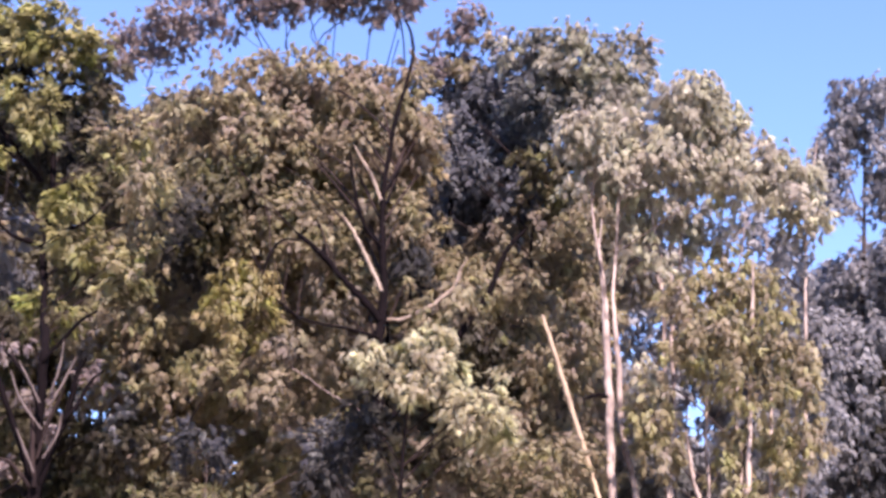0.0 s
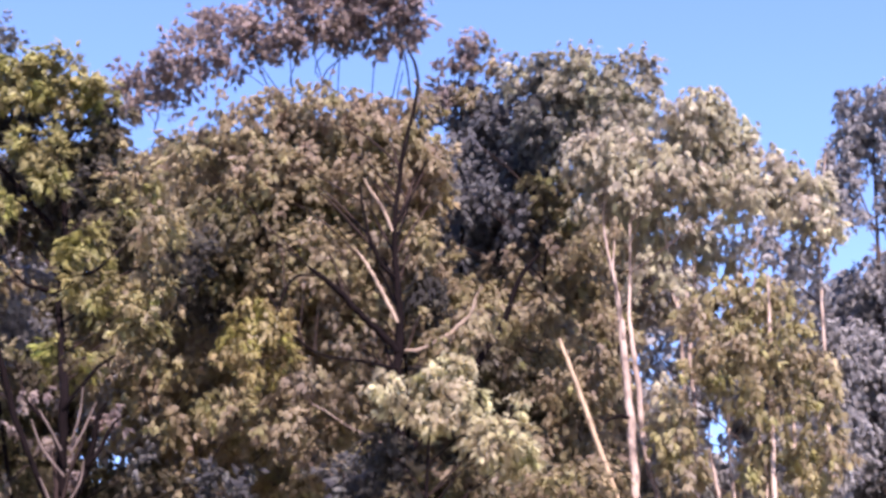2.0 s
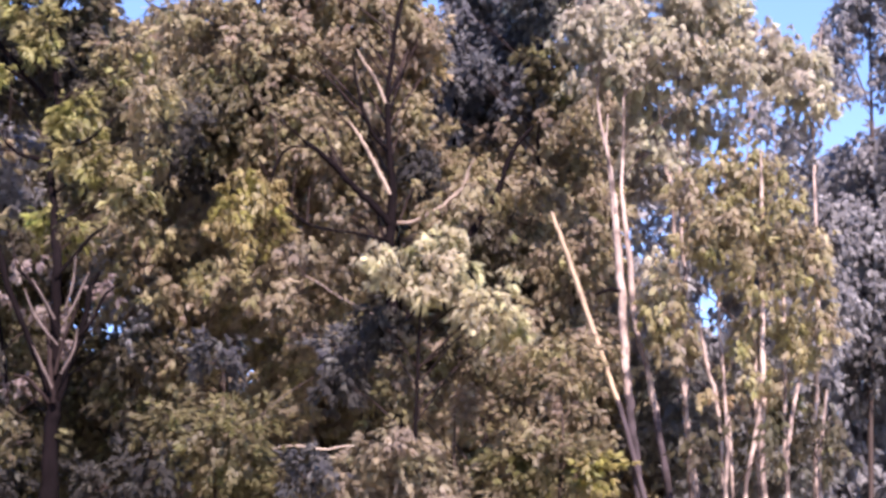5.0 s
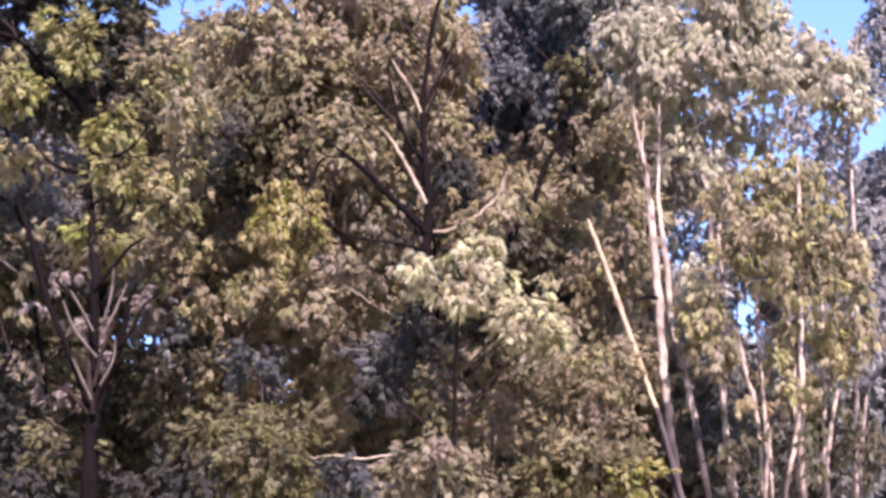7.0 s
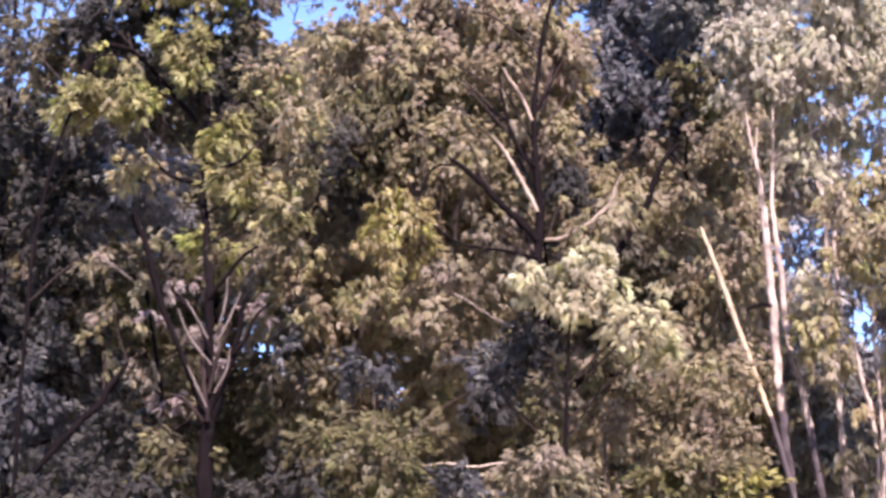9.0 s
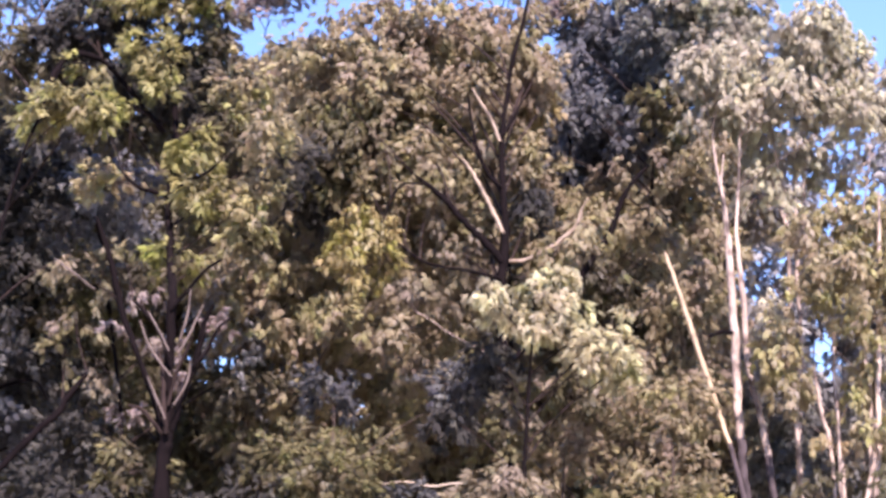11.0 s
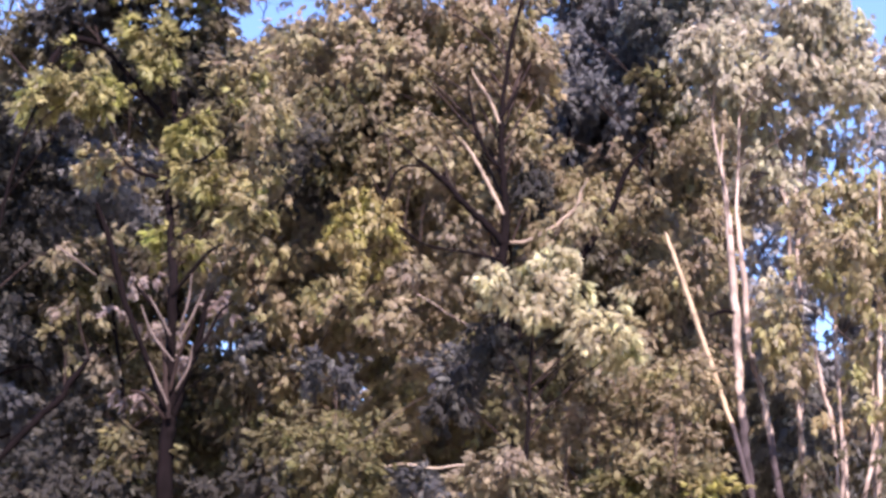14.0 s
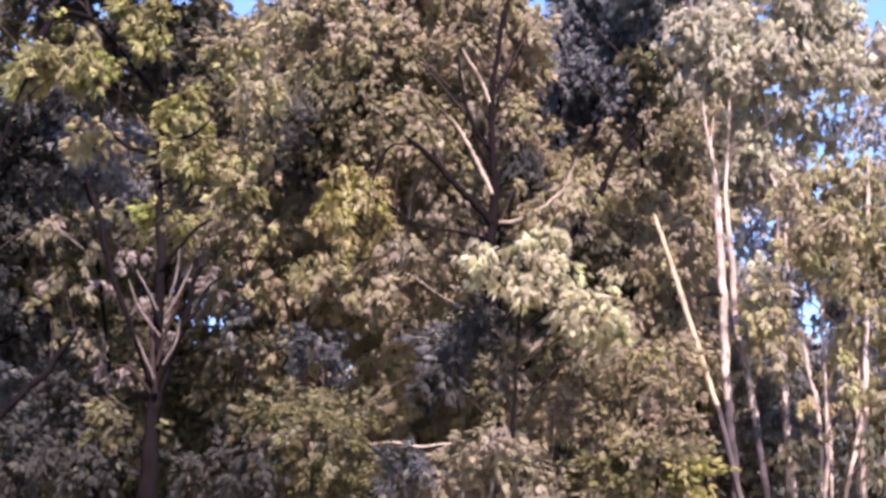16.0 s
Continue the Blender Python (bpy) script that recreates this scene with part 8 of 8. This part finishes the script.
foliage(t, -6.72, 73.41, 7.32, 1.54, 1.46, 1.37, 1.45)
foliage(t, -5.53, 73.27, 7.01, 1.53, 1.39, 1.25, 1.45)

# dense gum tree in the wood behind the grove
t = tree("eucalyptus_tree", (-2.54, 74.52), LEAF_OLIVE, BARK_GREY, "dense gum tree in the wood behind the grove", "tree", droop=0.7, size=2.3, fine=5)
trunk(t, [(-2.54, 74.52, -0.3, 0.16), (-2.56, 74.52, 0.5, 0.13), (-2.66, 74.52, 3.65, 0.11), (-2.86, 74.52, 9.12, 0.1), (-3.15, 74.52, 15.85, 0.09), (-2.7, 74.52, 22.59, 0.06), (-3.03, 74.52, 27, 0.03)])
foliage(t, -3.89, 75.67, 28.21, 1.57, 1.41, 1.25, 1.45)
foliage(t, -1.74, 74.98, 26.92, 1.3, 1.27, 1.25, 1.45)
foliage(t, -3.3, 73.33, 25.8, 1.36, 1.3, 1.25, 1.45)
foliage(t, -1.77, 75.25, 25.01, 1.25, 1.21, 1.17, 1.45)
foliage(t, -3.82, 75.67, 24.79, 1.51, 1.36, 1.22, 1.45)
foliage(t, -1.82, 75.22, 23.62, 1.46, 1.32, 1.19, 1.45)
foliage(t, -3.38, 75.37, 22.07, 1.27, 1.19, 1.11, 1.45)
foliage(t, -2.2, 74.58, 21.45, 1.24, 1.19, 1.15, 1.45)
foliage(t, -3.16, 74.41, 20.37, 1.32, 1.34, 1.36, 1.45)
foliage(t, -1.78, 74.24, 19.07, 1.54, 1.32, 1.1, 1.45)
foliage(t, -3.63, 73.7, 17.87, 1.3, 1.31, 1.31, 1.45)
foliage(t, -1.96, 75.34, 17.12, 1.33, 1.26, 1.2, 1.45)
foliage(t, -3.42, 73.97, 16.85, 1.28, 1.22, 1.16, 1.45)
foliage(t, -1.7, 75.32, 15.55, 1.57, 1.45, 1.33, 1.45)
foliage(t, -3.67, 73.83, 14.4, 1.38, 1.24, 1.1, 1.45)
foliage(t, -2.13, 75.93, 14.01, 1.27, 1.2, 1.12, 1.45)
foliage(t, -3.83, 76.13, 13.36, 1.31, 1.31, 1.31, 1.45)
foliage(t, -2.28, 73.83, 11.93, 1.39, 1.36, 1.33, 1.45)
foliage(t, -3.94, 76.1, 11.67, 1.5, 1.32, 1.14, 1.45)
foliage(t, -2.45, 74.73, 10.58, 1.39, 1.38, 1.37, 1.45)
foliage(t, -3.5, 75.5, 9.28, 1.49, 1.31, 1.12, 1.45)
foliage(t, -2.41, 75.85, 8.98, 1.27, 1.19, 1.12, 1.45)
foliage(t, -3.81, 75.35, 8.16, 1.26, 1.32, 1.39, 1.45)
foliage(t, -1.69, 72.79, 7.1, 1.24, 1.2, 1.16, 1.45)

# dense gum tree in the wood behind the grove
t = tree("eucalyptus_tree", (0.07, 72.20), LEAF_OLIVE, BARK_GREY, "dense gum tree in the wood behind the grove", "tree", droop=0.7, size=2.3, fine=5)
trunk(t, [(0.07, 72.2, -0.3, 0.16), (0.09, 72.2, 0.5, 0.12), (0.17, 72.2, 3.53, 0.11), (0.34, 72.2, 8.82, 0.1), (0.58, 72.2, 15.33, 0.09), (0.61, 72.2, 20.88, 0.06), (0.8, 72.2, 25.12, 0.03)])
foliage(t, 1.1, 70.73, 25.37, 1.23, 1.19, 1.14, 1.45)
foliage(t, 0.22, 72.69, 25.13, 1.33, 1.28, 1.24, 1.45)
foliage(t, 1.19, 72.62, 24.38, 1.43, 1.31, 1.18, 1.45)
foliage(t, 0.21, 72.67, 23.81, 1.29, 1.23, 1.16, 1.45)
foliage(t, 1.65, 71.02, 21.73, 1.47, 1.28, 1.1, 1.45)
foliage(t, 0.11, 72.56, 21.21, 1.24, 1.31, 1.38, 1.45)
foliage(t, 1.74, 73.31, 20.88, 1.41, 1.4, 1.39, 1.45)
foliage(t, -0.17, 72.95, 19.37, 1.53, 1.44, 1.34, 1.45)
foliage(t, 1.76, 71.86, 18.89, 1.32, 1.27, 1.23, 1.45)
foliage(t, -0.02, 71.44, 18.04, 1.38, 1.26, 1.13, 1.45)
foliage(t, 1.44, 73.72, 17.47, 1.37, 1.36, 1.36, 1.45)
foliage(t, -0.52, 73.63, 16.42, 1.45, 1.29, 1.14, 1.45)
foliage(t, 1, 71.49, 14.92, 1.29, 1.17, 1.05, 1.45)
foliage(t, -0.76, 73.42, 14.65, 1.3, 1.35, 1.4, 1.45)
foliage(t, 0.87, 73.75, 13.4, 1.3, 1.27, 1.24, 1.45)
foliage(t, -0.07, 71.54, 12.02, 1.32, 1.23, 1.15, 1.45)
foliage(t, 0.99, 70.56, 11.18, 1.31, 1.28, 1.25, 1.45)
foliage(t, -0.18, 71.97, 10.34, 1.26, 1.25, 1.25, 1.45)
foliage(t, 0.75, 71.66, 9.94, 1.24, 1.26, 1.28, 1.45)
foliage(t, -0.3, 70.72, 8.53, 1.19, 1.13, 1.07, 1.45)
foliage(t, 1.09, 73.7, 8.08, 1.44, 1.35, 1.26, 1.45)
foliage(t, -0.57, 71.44, 7.71, 1.39, 1.22, 1.05, 1.45)
foliage(t, 0.67, 70.89, 6.8, 1.19, 1.2, 1.2, 1.45)

# dense gum tree in the wood behind the grove
t = tree("eucalyptus_tree", (2.97, 74.38), LEAF_OLIVE, BARK_GREY, "dense gum tree in the wood behind the grove", "tree", droop=0.7, size=2.3, fine=5)
trunk(t, [(2.97, 74.38, -0.3, 0.16), (3.01, 74.38, 0.5, 0.13), (3.19, 74.38, 3.59, 0.11), (3.55, 74.38, 8.98, 0.1), (4.22, 74.38, 15.66, 0.09), (3.95, 74.38, 21.24, 0.06), (4.55, 74.38, 25.59, 0.03)])
foliage(t, 4.71, 73.68, 26.13, 1.43, 1.33, 1.23, 1.45)
foliage(t, 3.22, 74.05, 25.85, 1.42, 1.34, 1.25, 1.45)
foliage(t, 4.61, 75.95, 25.62, 1.46, 1.4, 1.34, 1.45)
foliage(t, 3.54, 75.89, 24.46, 1.41, 1.35, 1.28, 1.45)
foliage(t, 4.68, 73.67, 22.19, 1.38, 1.29, 1.21, 1.45)
foliage(t, 2.94, 72.85, 21.01, 1.22, 1.21, 1.2, 1.45)
foliage(t, 4.95, 74.68, 21.37, 1.28, 1.26, 1.23, 1.45)
foliage(t, 3.36, 75.67, 20.41, 1.35, 1.29, 1.23, 1.45)
foliage(t, 4.38, 72.75, 19.2, 1.49, 1.36, 1.22, 1.45)
foliage(t, 2.71, 74.83, 17.91, 1.49, 1.3, 1.12, 1.45)
foliage(t, 4.43, 74.9, 17.41, 1.44, 1.28, 1.11, 1.45)
foliage(t, 2.75, 72.25, 16.29, 1.45, 1.27, 1.09, 1.45)
foliage(t, 4.62, 73.22, 15.24, 1.5, 1.42, 1.33, 1.45)
foliage(t, 2.55, 74.99, 14.59, 1.4, 1.3, 1.2, 1.45)
foliage(t, 4.39, 76.57, 13.85, 1.29, 1.36, 1.44, 1.45)
foliage(t, 2.98, 74.84, 13.02, 1.48, 1.44, 1.4, 1.45)
foliage(t, 4.1, 75.33, 12, 1.29, 1.29, 1.29, 1.45)
foliage(t, 3.1, 73.9, 11.19, 1.4, 1.29, 1.19, 1.45)
foliage(t, 4.65, 75.41, 9.98, 1.36, 1.3, 1.24, 1.45)
foliage(t, 2.89, 72.97, 9.15, 1.25, 1.17, 1.1, 1.45)
foliage(t, 4.62, 74.58, 8.39, 1.45, 1.33, 1.21, 1.45)
foliage(t, 2.44, 75.22, 7.17, 1.45, 1.3, 1.14, 1.45)
foliage(t, 4.41, 75.31, 6.6, 1.5, 1.4, 1.31, 1.45)

# dense gum tree in the wood behind the grove
t = tree("eucalyptus_tree", (6.05, 72.92), LEAF_OLIVE, BARK_GREY, "dense gum tree in the wood behind the grove", "tree", droop=0.7, size=2.3, fine=5)
trunk(t, [(6.05, 72.92, -0.3, 0.16), (6.09, 72.92, 0.5, 0.13), (6.26, 72.92, 3.51, 0.11), (6.61, 72.92, 8.76, 0.1), (7.2, 72.92, 15.32, 0.09), (7.11, 72.92, 20.39, 0.06), (7.61, 72.92, 24.64, 0.03)])
foliage(t, 6.72, 74.05, 25.79, 1.33, 1.22, 1.12, 1.45)
foliage(t, 8.29, 71.39, 23.91, 1.3, 1.19, 1.08, 1.45)
foliage(t, 6.55, 73.27, 23, 1.24, 1.2, 1.15, 1.45)
foliage(t, 7.73, 72.71, 21.9, 1.32, 1.27, 1.22, 1.45)
foliage(t, 6.02, 71.4, 21.11, 1.27, 1.27, 1.28, 1.45)
foliage(t, 7.99, 72.5, 20.09, 1.3, 1.21, 1.12, 1.45)
foliage(t, 5.84, 72.2, 19.15, 1.39, 1.22, 1.06, 1.45)
foliage(t, 7.83, 71.83, 18.58, 1.2, 1.19, 1.19, 1.45)
foliage(t, 6.55, 72.34, 17.81, 1.49, 1.42, 1.34, 1.45)
foliage(t, 7.37, 72.15, 16.43, 1.22, 1.23, 1.23, 1.45)
foliage(t, 5.8, 73.27, 16.19, 1.26, 1.33, 1.4, 1.45)
foliage(t, 7.89, 71.96, 14.49, 1.43, 1.35, 1.26, 1.45)
foliage(t, 6.18, 71.84, 13.89, 1.24, 1.23, 1.22, 1.45)
foliage(t, 7.77, 74.37, 13.35, 1.46, 1.37, 1.28, 1.45)
foliage(t, 6.19, 71.89, 12.71, 1.24, 1.15, 1.07, 1.45)
foliage(t, 8.03, 73.79, 11.9, 1.36, 1.3, 1.23, 1.45)
foliage(t, 5.72, 73.01, 10.53, 1.32, 1.33, 1.34, 1.45)
foliage(t, 6.92, 71.79, 9.71, 1.22, 1.27, 1.33, 1.45)
foliage(t, 5.57, 71.97, 8.71, 1.38, 1.32, 1.27, 1.45)
foliage(t, 7.5, 73.85, 8.54, 1.37, 1.27, 1.16, 1.45)
foliage(t, 5.5, 73.37, 7.73, 1.28, 1.26, 1.25, 1.45)
foliage(t, 6.79, 72.1, 6.02, 1.46, 1.32, 1.18, 1.45)

# dense gum tree in the wood behind the grove
t = tree("eucalyptus_tree", (10.05, 74.92), LEAF_BLUE, BARK_GREY, "dense gum tree in the wood behind the grove", "tree", droop=0.7, size=2.3, fine=5)
trunk(t, [(10.05, 74.92, -0.3, 0.17), (10.04, 74.92, 0.5, 0.13), (10.03, 74.92, 3.56, 0.11), (10.02, 74.92, 8.89, 0.1), (9.99, 74.92, 15.64, 0.09), (10.54, 74.92, 18.79, 0.06), (10.37, 74.92, 23.11, 0.03)])
foliage(t, 10.09, 74.03, 23.63, 1.37, 1.31, 1.24, 1.45)
foliage(t, 11.69, 75.93, 22.93, 1.5, 1.36, 1.22, 1.45)
foliage(t, 9.3, 72.82, 21.8, 1.33, 1.26, 1.18, 1.45)
foliage(t, 11.35, 72.73, 18.67, 1.26, 1.18, 1.1, 1.45)
foliage(t, 10.93, 74.26, 17.26, 1.48, 1.41, 1.33, 1.45)
foliage(t, 9.49, 74.47, 16.4, 1.39, 1.37, 1.35, 1.45)
foliage(t, 11.73, 76.94, 15.33, 1.48, 1.47, 1.45, 1.45)
foliage(t, 9.09, 74.18, 13.92, 1.29, 1.32, 1.35, 1.45)
foliage(t, 10.67, 73.26, 13.37, 1.49, 1.39, 1.29, 1.45)
# Four far masses darkened to paint the shade behind the pale stems
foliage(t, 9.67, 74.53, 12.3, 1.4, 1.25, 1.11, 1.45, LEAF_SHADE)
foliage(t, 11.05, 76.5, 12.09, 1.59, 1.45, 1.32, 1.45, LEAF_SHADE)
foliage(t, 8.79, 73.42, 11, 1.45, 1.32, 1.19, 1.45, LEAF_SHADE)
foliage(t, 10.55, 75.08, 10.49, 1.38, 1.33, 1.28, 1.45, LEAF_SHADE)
foliage(t, 9.17, 73.99, 9.28, 1.23, 1.27, 1.3, 1.45)
foliage(t, 10.65, 73.95, 8.32, 1.31, 1.21, 1.1, 1.45)
foliage(t, 8.71, 72.58, 7.62, 1.21, 1.21, 1.22, 1.45)
foliage(t, 10.89, 73.96, 6.63, 1.37, 1.31, 1.25, 1.45)

# dense gum tree in the wood behind the grove
t = tree("eucalyptus_tree", (12.56, 74.25), LEAF_BLUE, BARK_GREY, "dense gum tree in the wood behind the grove", "tree", droop=0.7, size=2.3, fine=5)
trunk(t, [(12.56, 74.25, -0.3, 0.16), (12.59, 74.25, 0.5, 0.13), (12.77, 74.25, 3.5, 0.11), (13.12, 74.25, 8.76, 0.1), (13.99, 74.25, 15.43, 0.09), (13.52, 74.25, 15.17, 0.06), (14.24, 74.25, 19.35, 0.03)])
foliage(t, 13.54, 75.04, 20.31, 1.43, 1.29, 1.15, 1.45)
foliage(t, 14.42, 73.49, 18.44, 1.32, 1.34, 1.36, 1.45)
foliage(t, 14.89, 74.81, 16.85, 1.33, 1.23, 1.12, 1.45)
foliage(t, 14.5, 73.14, 14.97, 1.22, 1.22, 1.23, 1.45)
foliage(t, 12.19, 73.58, 13.87, 1.52, 1.32, 1.12, 1.45)
foliage(t, 13.89, 73.55, 13.14, 1.25, 1.22, 1.19, 1.45)
foliage(t, 12.88, 76.35, 12.94, 1.47, 1.45, 1.44, 1.45)
foliage(t, 14.31, 73.6, 11.24, 1.29, 1.22, 1.16, 1.45)
foliage(t, 12.33, 72.94, 10.54, 1.32, 1.35, 1.39, 1.45)
foliage(t, 13.75, 75.01, 10.37, 1.31, 1.33, 1.34, 1.45)
foliage(t, 12.05, 74.68, 9.37, 1.32, 1.33, 1.35, 1.45)
foliage(t, 13.78, 74.76, 8.59, 1.56, 1.49, 1.42, 1.45)
foliage(t, 12.12, 73.78, 7.07, 1.47, 1.36, 1.25, 1.45)
foliage(t, 13.63, 73.46, 6.26, 1.32, 1.3, 1.28, 1.45)

# dense gum tree in the wood behind the grove
t = tree("eucalyptus_tree", (15.32, 72.24), LEAF_BLUE, BARK_GREY, "dense gum tree in the wood behind the grove", "tree", droop=0.7, size=2.3, fine=5)
trunk(t, [(15.32, 72.24, -0.3, 0.16), (15.36, 72.24, 0.5, 0.12), (15.53, 72.24, 3.4, 0.11), (15.87, 72.24, 8.5, 0.1), (16.59, 72.24, 14.99, 0.09), (16.48, 72.24, 16.9, 0.06), (17.04, 72.24, 21.03, 0.03)])
foliage(t, 17.36, 71.26, 21.48, 1.39, 1.33, 1.26, 1.45)
foliage(t, 17.46, 70.71, 19.49, 1.42, 1.3, 1.18, 1.45)
foliage(t, 15.46, 70.74, 18.7, 1.34, 1.21, 1.07, 1.45)
foliage(t, 17.33, 72.32, 18.57, 1.27, 1.2, 1.13, 1.45)
foliage(t, 16.08, 73.25, 17.25, 1.43, 1.26, 1.08, 1.45)
foliage(t, 17.25, 71.89, 16.24, 1.39, 1.28, 1.17, 1.45)
foliage(t, 15.65, 74.21, 15.9, 1.25, 1.28, 1.31, 1.45)
foliage(t, 17.32, 72.54, 14.72, 1.46, 1.42, 1.37, 1.45)
foliage(t, 15.89, 72.24, 13.96, 1.2, 1.23, 1.25, 1.45)
foliage(t, 17.51, 73.22, 13.08, 1.33, 1.2, 1.07, 1.45)
foliage(t, 15.6, 73.12, 11.88, 1.4, 1.37, 1.35, 1.45)
foliage(t, 17.09, 71.49, 11.24, 1.47, 1.32, 1.17, 1.45)
foliage(t, 14.98, 71.66, 10.55, 1.5, 1.34, 1.17, 1.45)
foliage(t, 16.72, 71.41, 9.87, 1.28, 1.22, 1.17, 1.45)
foliage(t, 15.48, 73.53, 8.99, 1.48, 1.33, 1.19, 1.45)
foliage(t, 16.33, 72.16, 7.89, 1.27, 1.16, 1.06, 1.45)
foliage(t, 15.3, 72.14, 7.28, 1.35, 1.29, 1.22, 1.45)
foliage(t, 16.65, 72.81, 6.67, 1.32, 1.24, 1.16, 1.45)

# dense gum tree in the wood behind the grove
t = tree("eucalyptus_tree", (19.25, 73.95), LEAF_BLUE, BARK_GREY, "dense gum tree in the wood behind the grove", "tree", droop=0.7, size=2.3, fine=5)
trunk(t, [(19.25, 73.95, -0.3, 0.16), (19.26, 73.95, 0.5, 0.13), (19.31, 73.95, 3.44, 0.11), (19.42, 73.95, 8.6, 0.1), (19.57, 73.95, 15.25, 0.09), (20.19, 73.95, 17.81, 0.06), (20.14, 73.95, 22.06, 0.03)])
foliage(t, 19.53, 73.75, 22.78, 1.35, 1.22, 1.1, 1.45)
foliage(t, 20.92, 72.98, 22.34, 1.31, 1.29, 1.26, 1.45)
foliage(t, 20.05, 74.96, 21.3, 1.57, 1.48, 1.39, 1.45)
foliage(t, 20.83, 73.38, 20.01, 1.24, 1.25, 1.26, 1.45)
foliage(t, 19.05, 73.61, 19.06, 1.26, 1.29, 1.31, 1.45)
foliage(t, 20.95, 75.14, 18.61, 1.26, 1.33, 1.4, 1.45)
foliage(t, 19.07, 72.82, 17.55, 1.21, 1.25, 1.29, 1.45)
foliage(t, 21.33, 75.44, 16.69, 1.48, 1.31, 1.14, 1.45)
foliage(t, 19.15, 73, 15.92, 1.46, 1.36, 1.26, 1.45)
foliage(t, 20.82, 73.99, 15.23, 1.32, 1.35, 1.38, 1.45)
foliage(t, 19.61, 75.05, 14.45, 1.3, 1.2, 1.1, 1.45)
foliage(t, 20.3, 72.23, 12.51, 1.38, 1.23, 1.08, 1.45)
foliage(t, 18.45, 73.58, 12.24, 1.42, 1.4, 1.39, 1.45)
foliage(t, 20.41, 74.55, 11.81, 1.28, 1.19, 1.1, 1.45)
foliage(t, 19.01, 75.08, 10.88, 1.56, 1.38, 1.2, 1.45)
foliage(t, 20.45, 74.27, 10.13, 1.24, 1.26, 1.29, 1.45)
foliage(t, 18.71, 75.8, 8.89, 1.33, 1.34, 1.34, 1.45)
foliage(t, 20.65, 74.99, 8.32, 1.29, 1.36, 1.42, 1.45)
foliage(t, 19.23, 75.43, 7.24, 1.26, 1.25, 1.23, 1.45)
foliage(t, 19.65, 73.92, 6.49, 1.24, 1.3, 1.37, 1.45)

# dense gum tree in the wood behind the grove
t = tree("eucalyptus_tree", (21.68, 72.75), LEAF_BLUE, BARK_GREY, "dense gum tree in the wood behind the grove", "tree", droop=0.7, size=2.3, fine=5)
trunk(t, [(21.68, 72.75, -0.3, 0.16), (21.72, 72.75, 0.5, 0.13), (21.89, 72.75, 3.37, 0.11), (22.22, 72.75, 8.42, 0.1), (22.96, 72.75, 14.95, 0.09), (23.1, 72.75, 17.72, 0.06), (23.61, 72.75, 21.89, 0.03)])
foliage(t, 22.37, 71.49, 22.3, 1.48, 1.38, 1.27, 1.45)
foliage(t, 23.58, 71.35, 21.57, 1.27, 1.24, 1.22, 1.45)
foliage(t, 23.08, 73.74, 21.38, 1.24, 1.18, 1.12, 1.45)
foliage(t, 23.83, 71.03, 19.29, 1.3, 1.32, 1.35, 1.45)
foliage(t, 21.99, 70.84, 18.33, 1.24, 1.14, 1.04, 1.45)
foliage(t, 23.32, 71.98, 17.83, 1.38, 1.3, 1.21, 1.45)
foliage(t, 22.5, 73.02, 17.84, 1.25, 1.26, 1.26, 1.45)
foliage(t, 23.88, 72.34, 16.09, 1.24, 1.2, 1.16, 1.45)
foliage(t, 22.18, 72.88, 16.12, 1.49, 1.39, 1.29, 1.45)
foliage(t, 23.76, 73.31, 14.44, 1.48, 1.41, 1.34, 1.45)
foliage(t, 21.52, 72.09, 13.91, 1.21, 1.26, 1.3, 1.45)
foliage(t, 24.6, 74.95, 13.5, 1.38, 1.38, 1.39, 1.45)
foliage(t, 22.22, 73.62, 11.9, 1.52, 1.34, 1.17, 1.45)
foliage(t, 22.78, 72.4, 11.04, 1.5, 1.36, 1.22, 1.45)
foliage(t, 21.63, 72.51, 10.78, 1.35, 1.22, 1.09, 1.45)
foliage(t, 23.06, 71.86, 9.2, 1.46, 1.33, 1.2, 1.45)
foliage(t, 20.72, 71.53, 8.33, 1.36, 1.27, 1.18, 1.45)
foliage(t, 22.74, 72.03, 8.15, 1.23, 1.15, 1.08, 1.45)
foliage(t, 20.79, 72.06, 6.69, 1.39, 1.36, 1.33, 1.45)
foliage(t, 22.7, 73.3, 6.4, 1.49, 1.37, 1.26, 1.45)

# leaning dead pole
t = tree("dead_tree", (6.95, 46.6), None, BARK_POLE, "bare dead tan pole leaning against the twin stems", "dead tree")
# Foot of the pole darkened to stand for shade
trunk(t, [(6.95, 46.6, -0.3, 0.16), (6.8, 46.6, 1, 0.1), (6.3, 46.6, 5, 0.085), (5.83, 46.6, 7.31, 0.066), (5.53, 46.6, 8.53, 0.066)], BARK_FOOT_SHADE)
trunk(t, [(5.54, 46.6, 8.5, 0.066), (5.3, 46.6, 9.25, 0.066), (5.03, 46.6, 10.16, 0.073), (4.61, 46.6, 11.54, 0.069), (4.33, 46.6, 12.47, 0.061), (4.08, 46.6, 13.25, 0.054), (3.94, 46.6, 13.67, 0.04)])
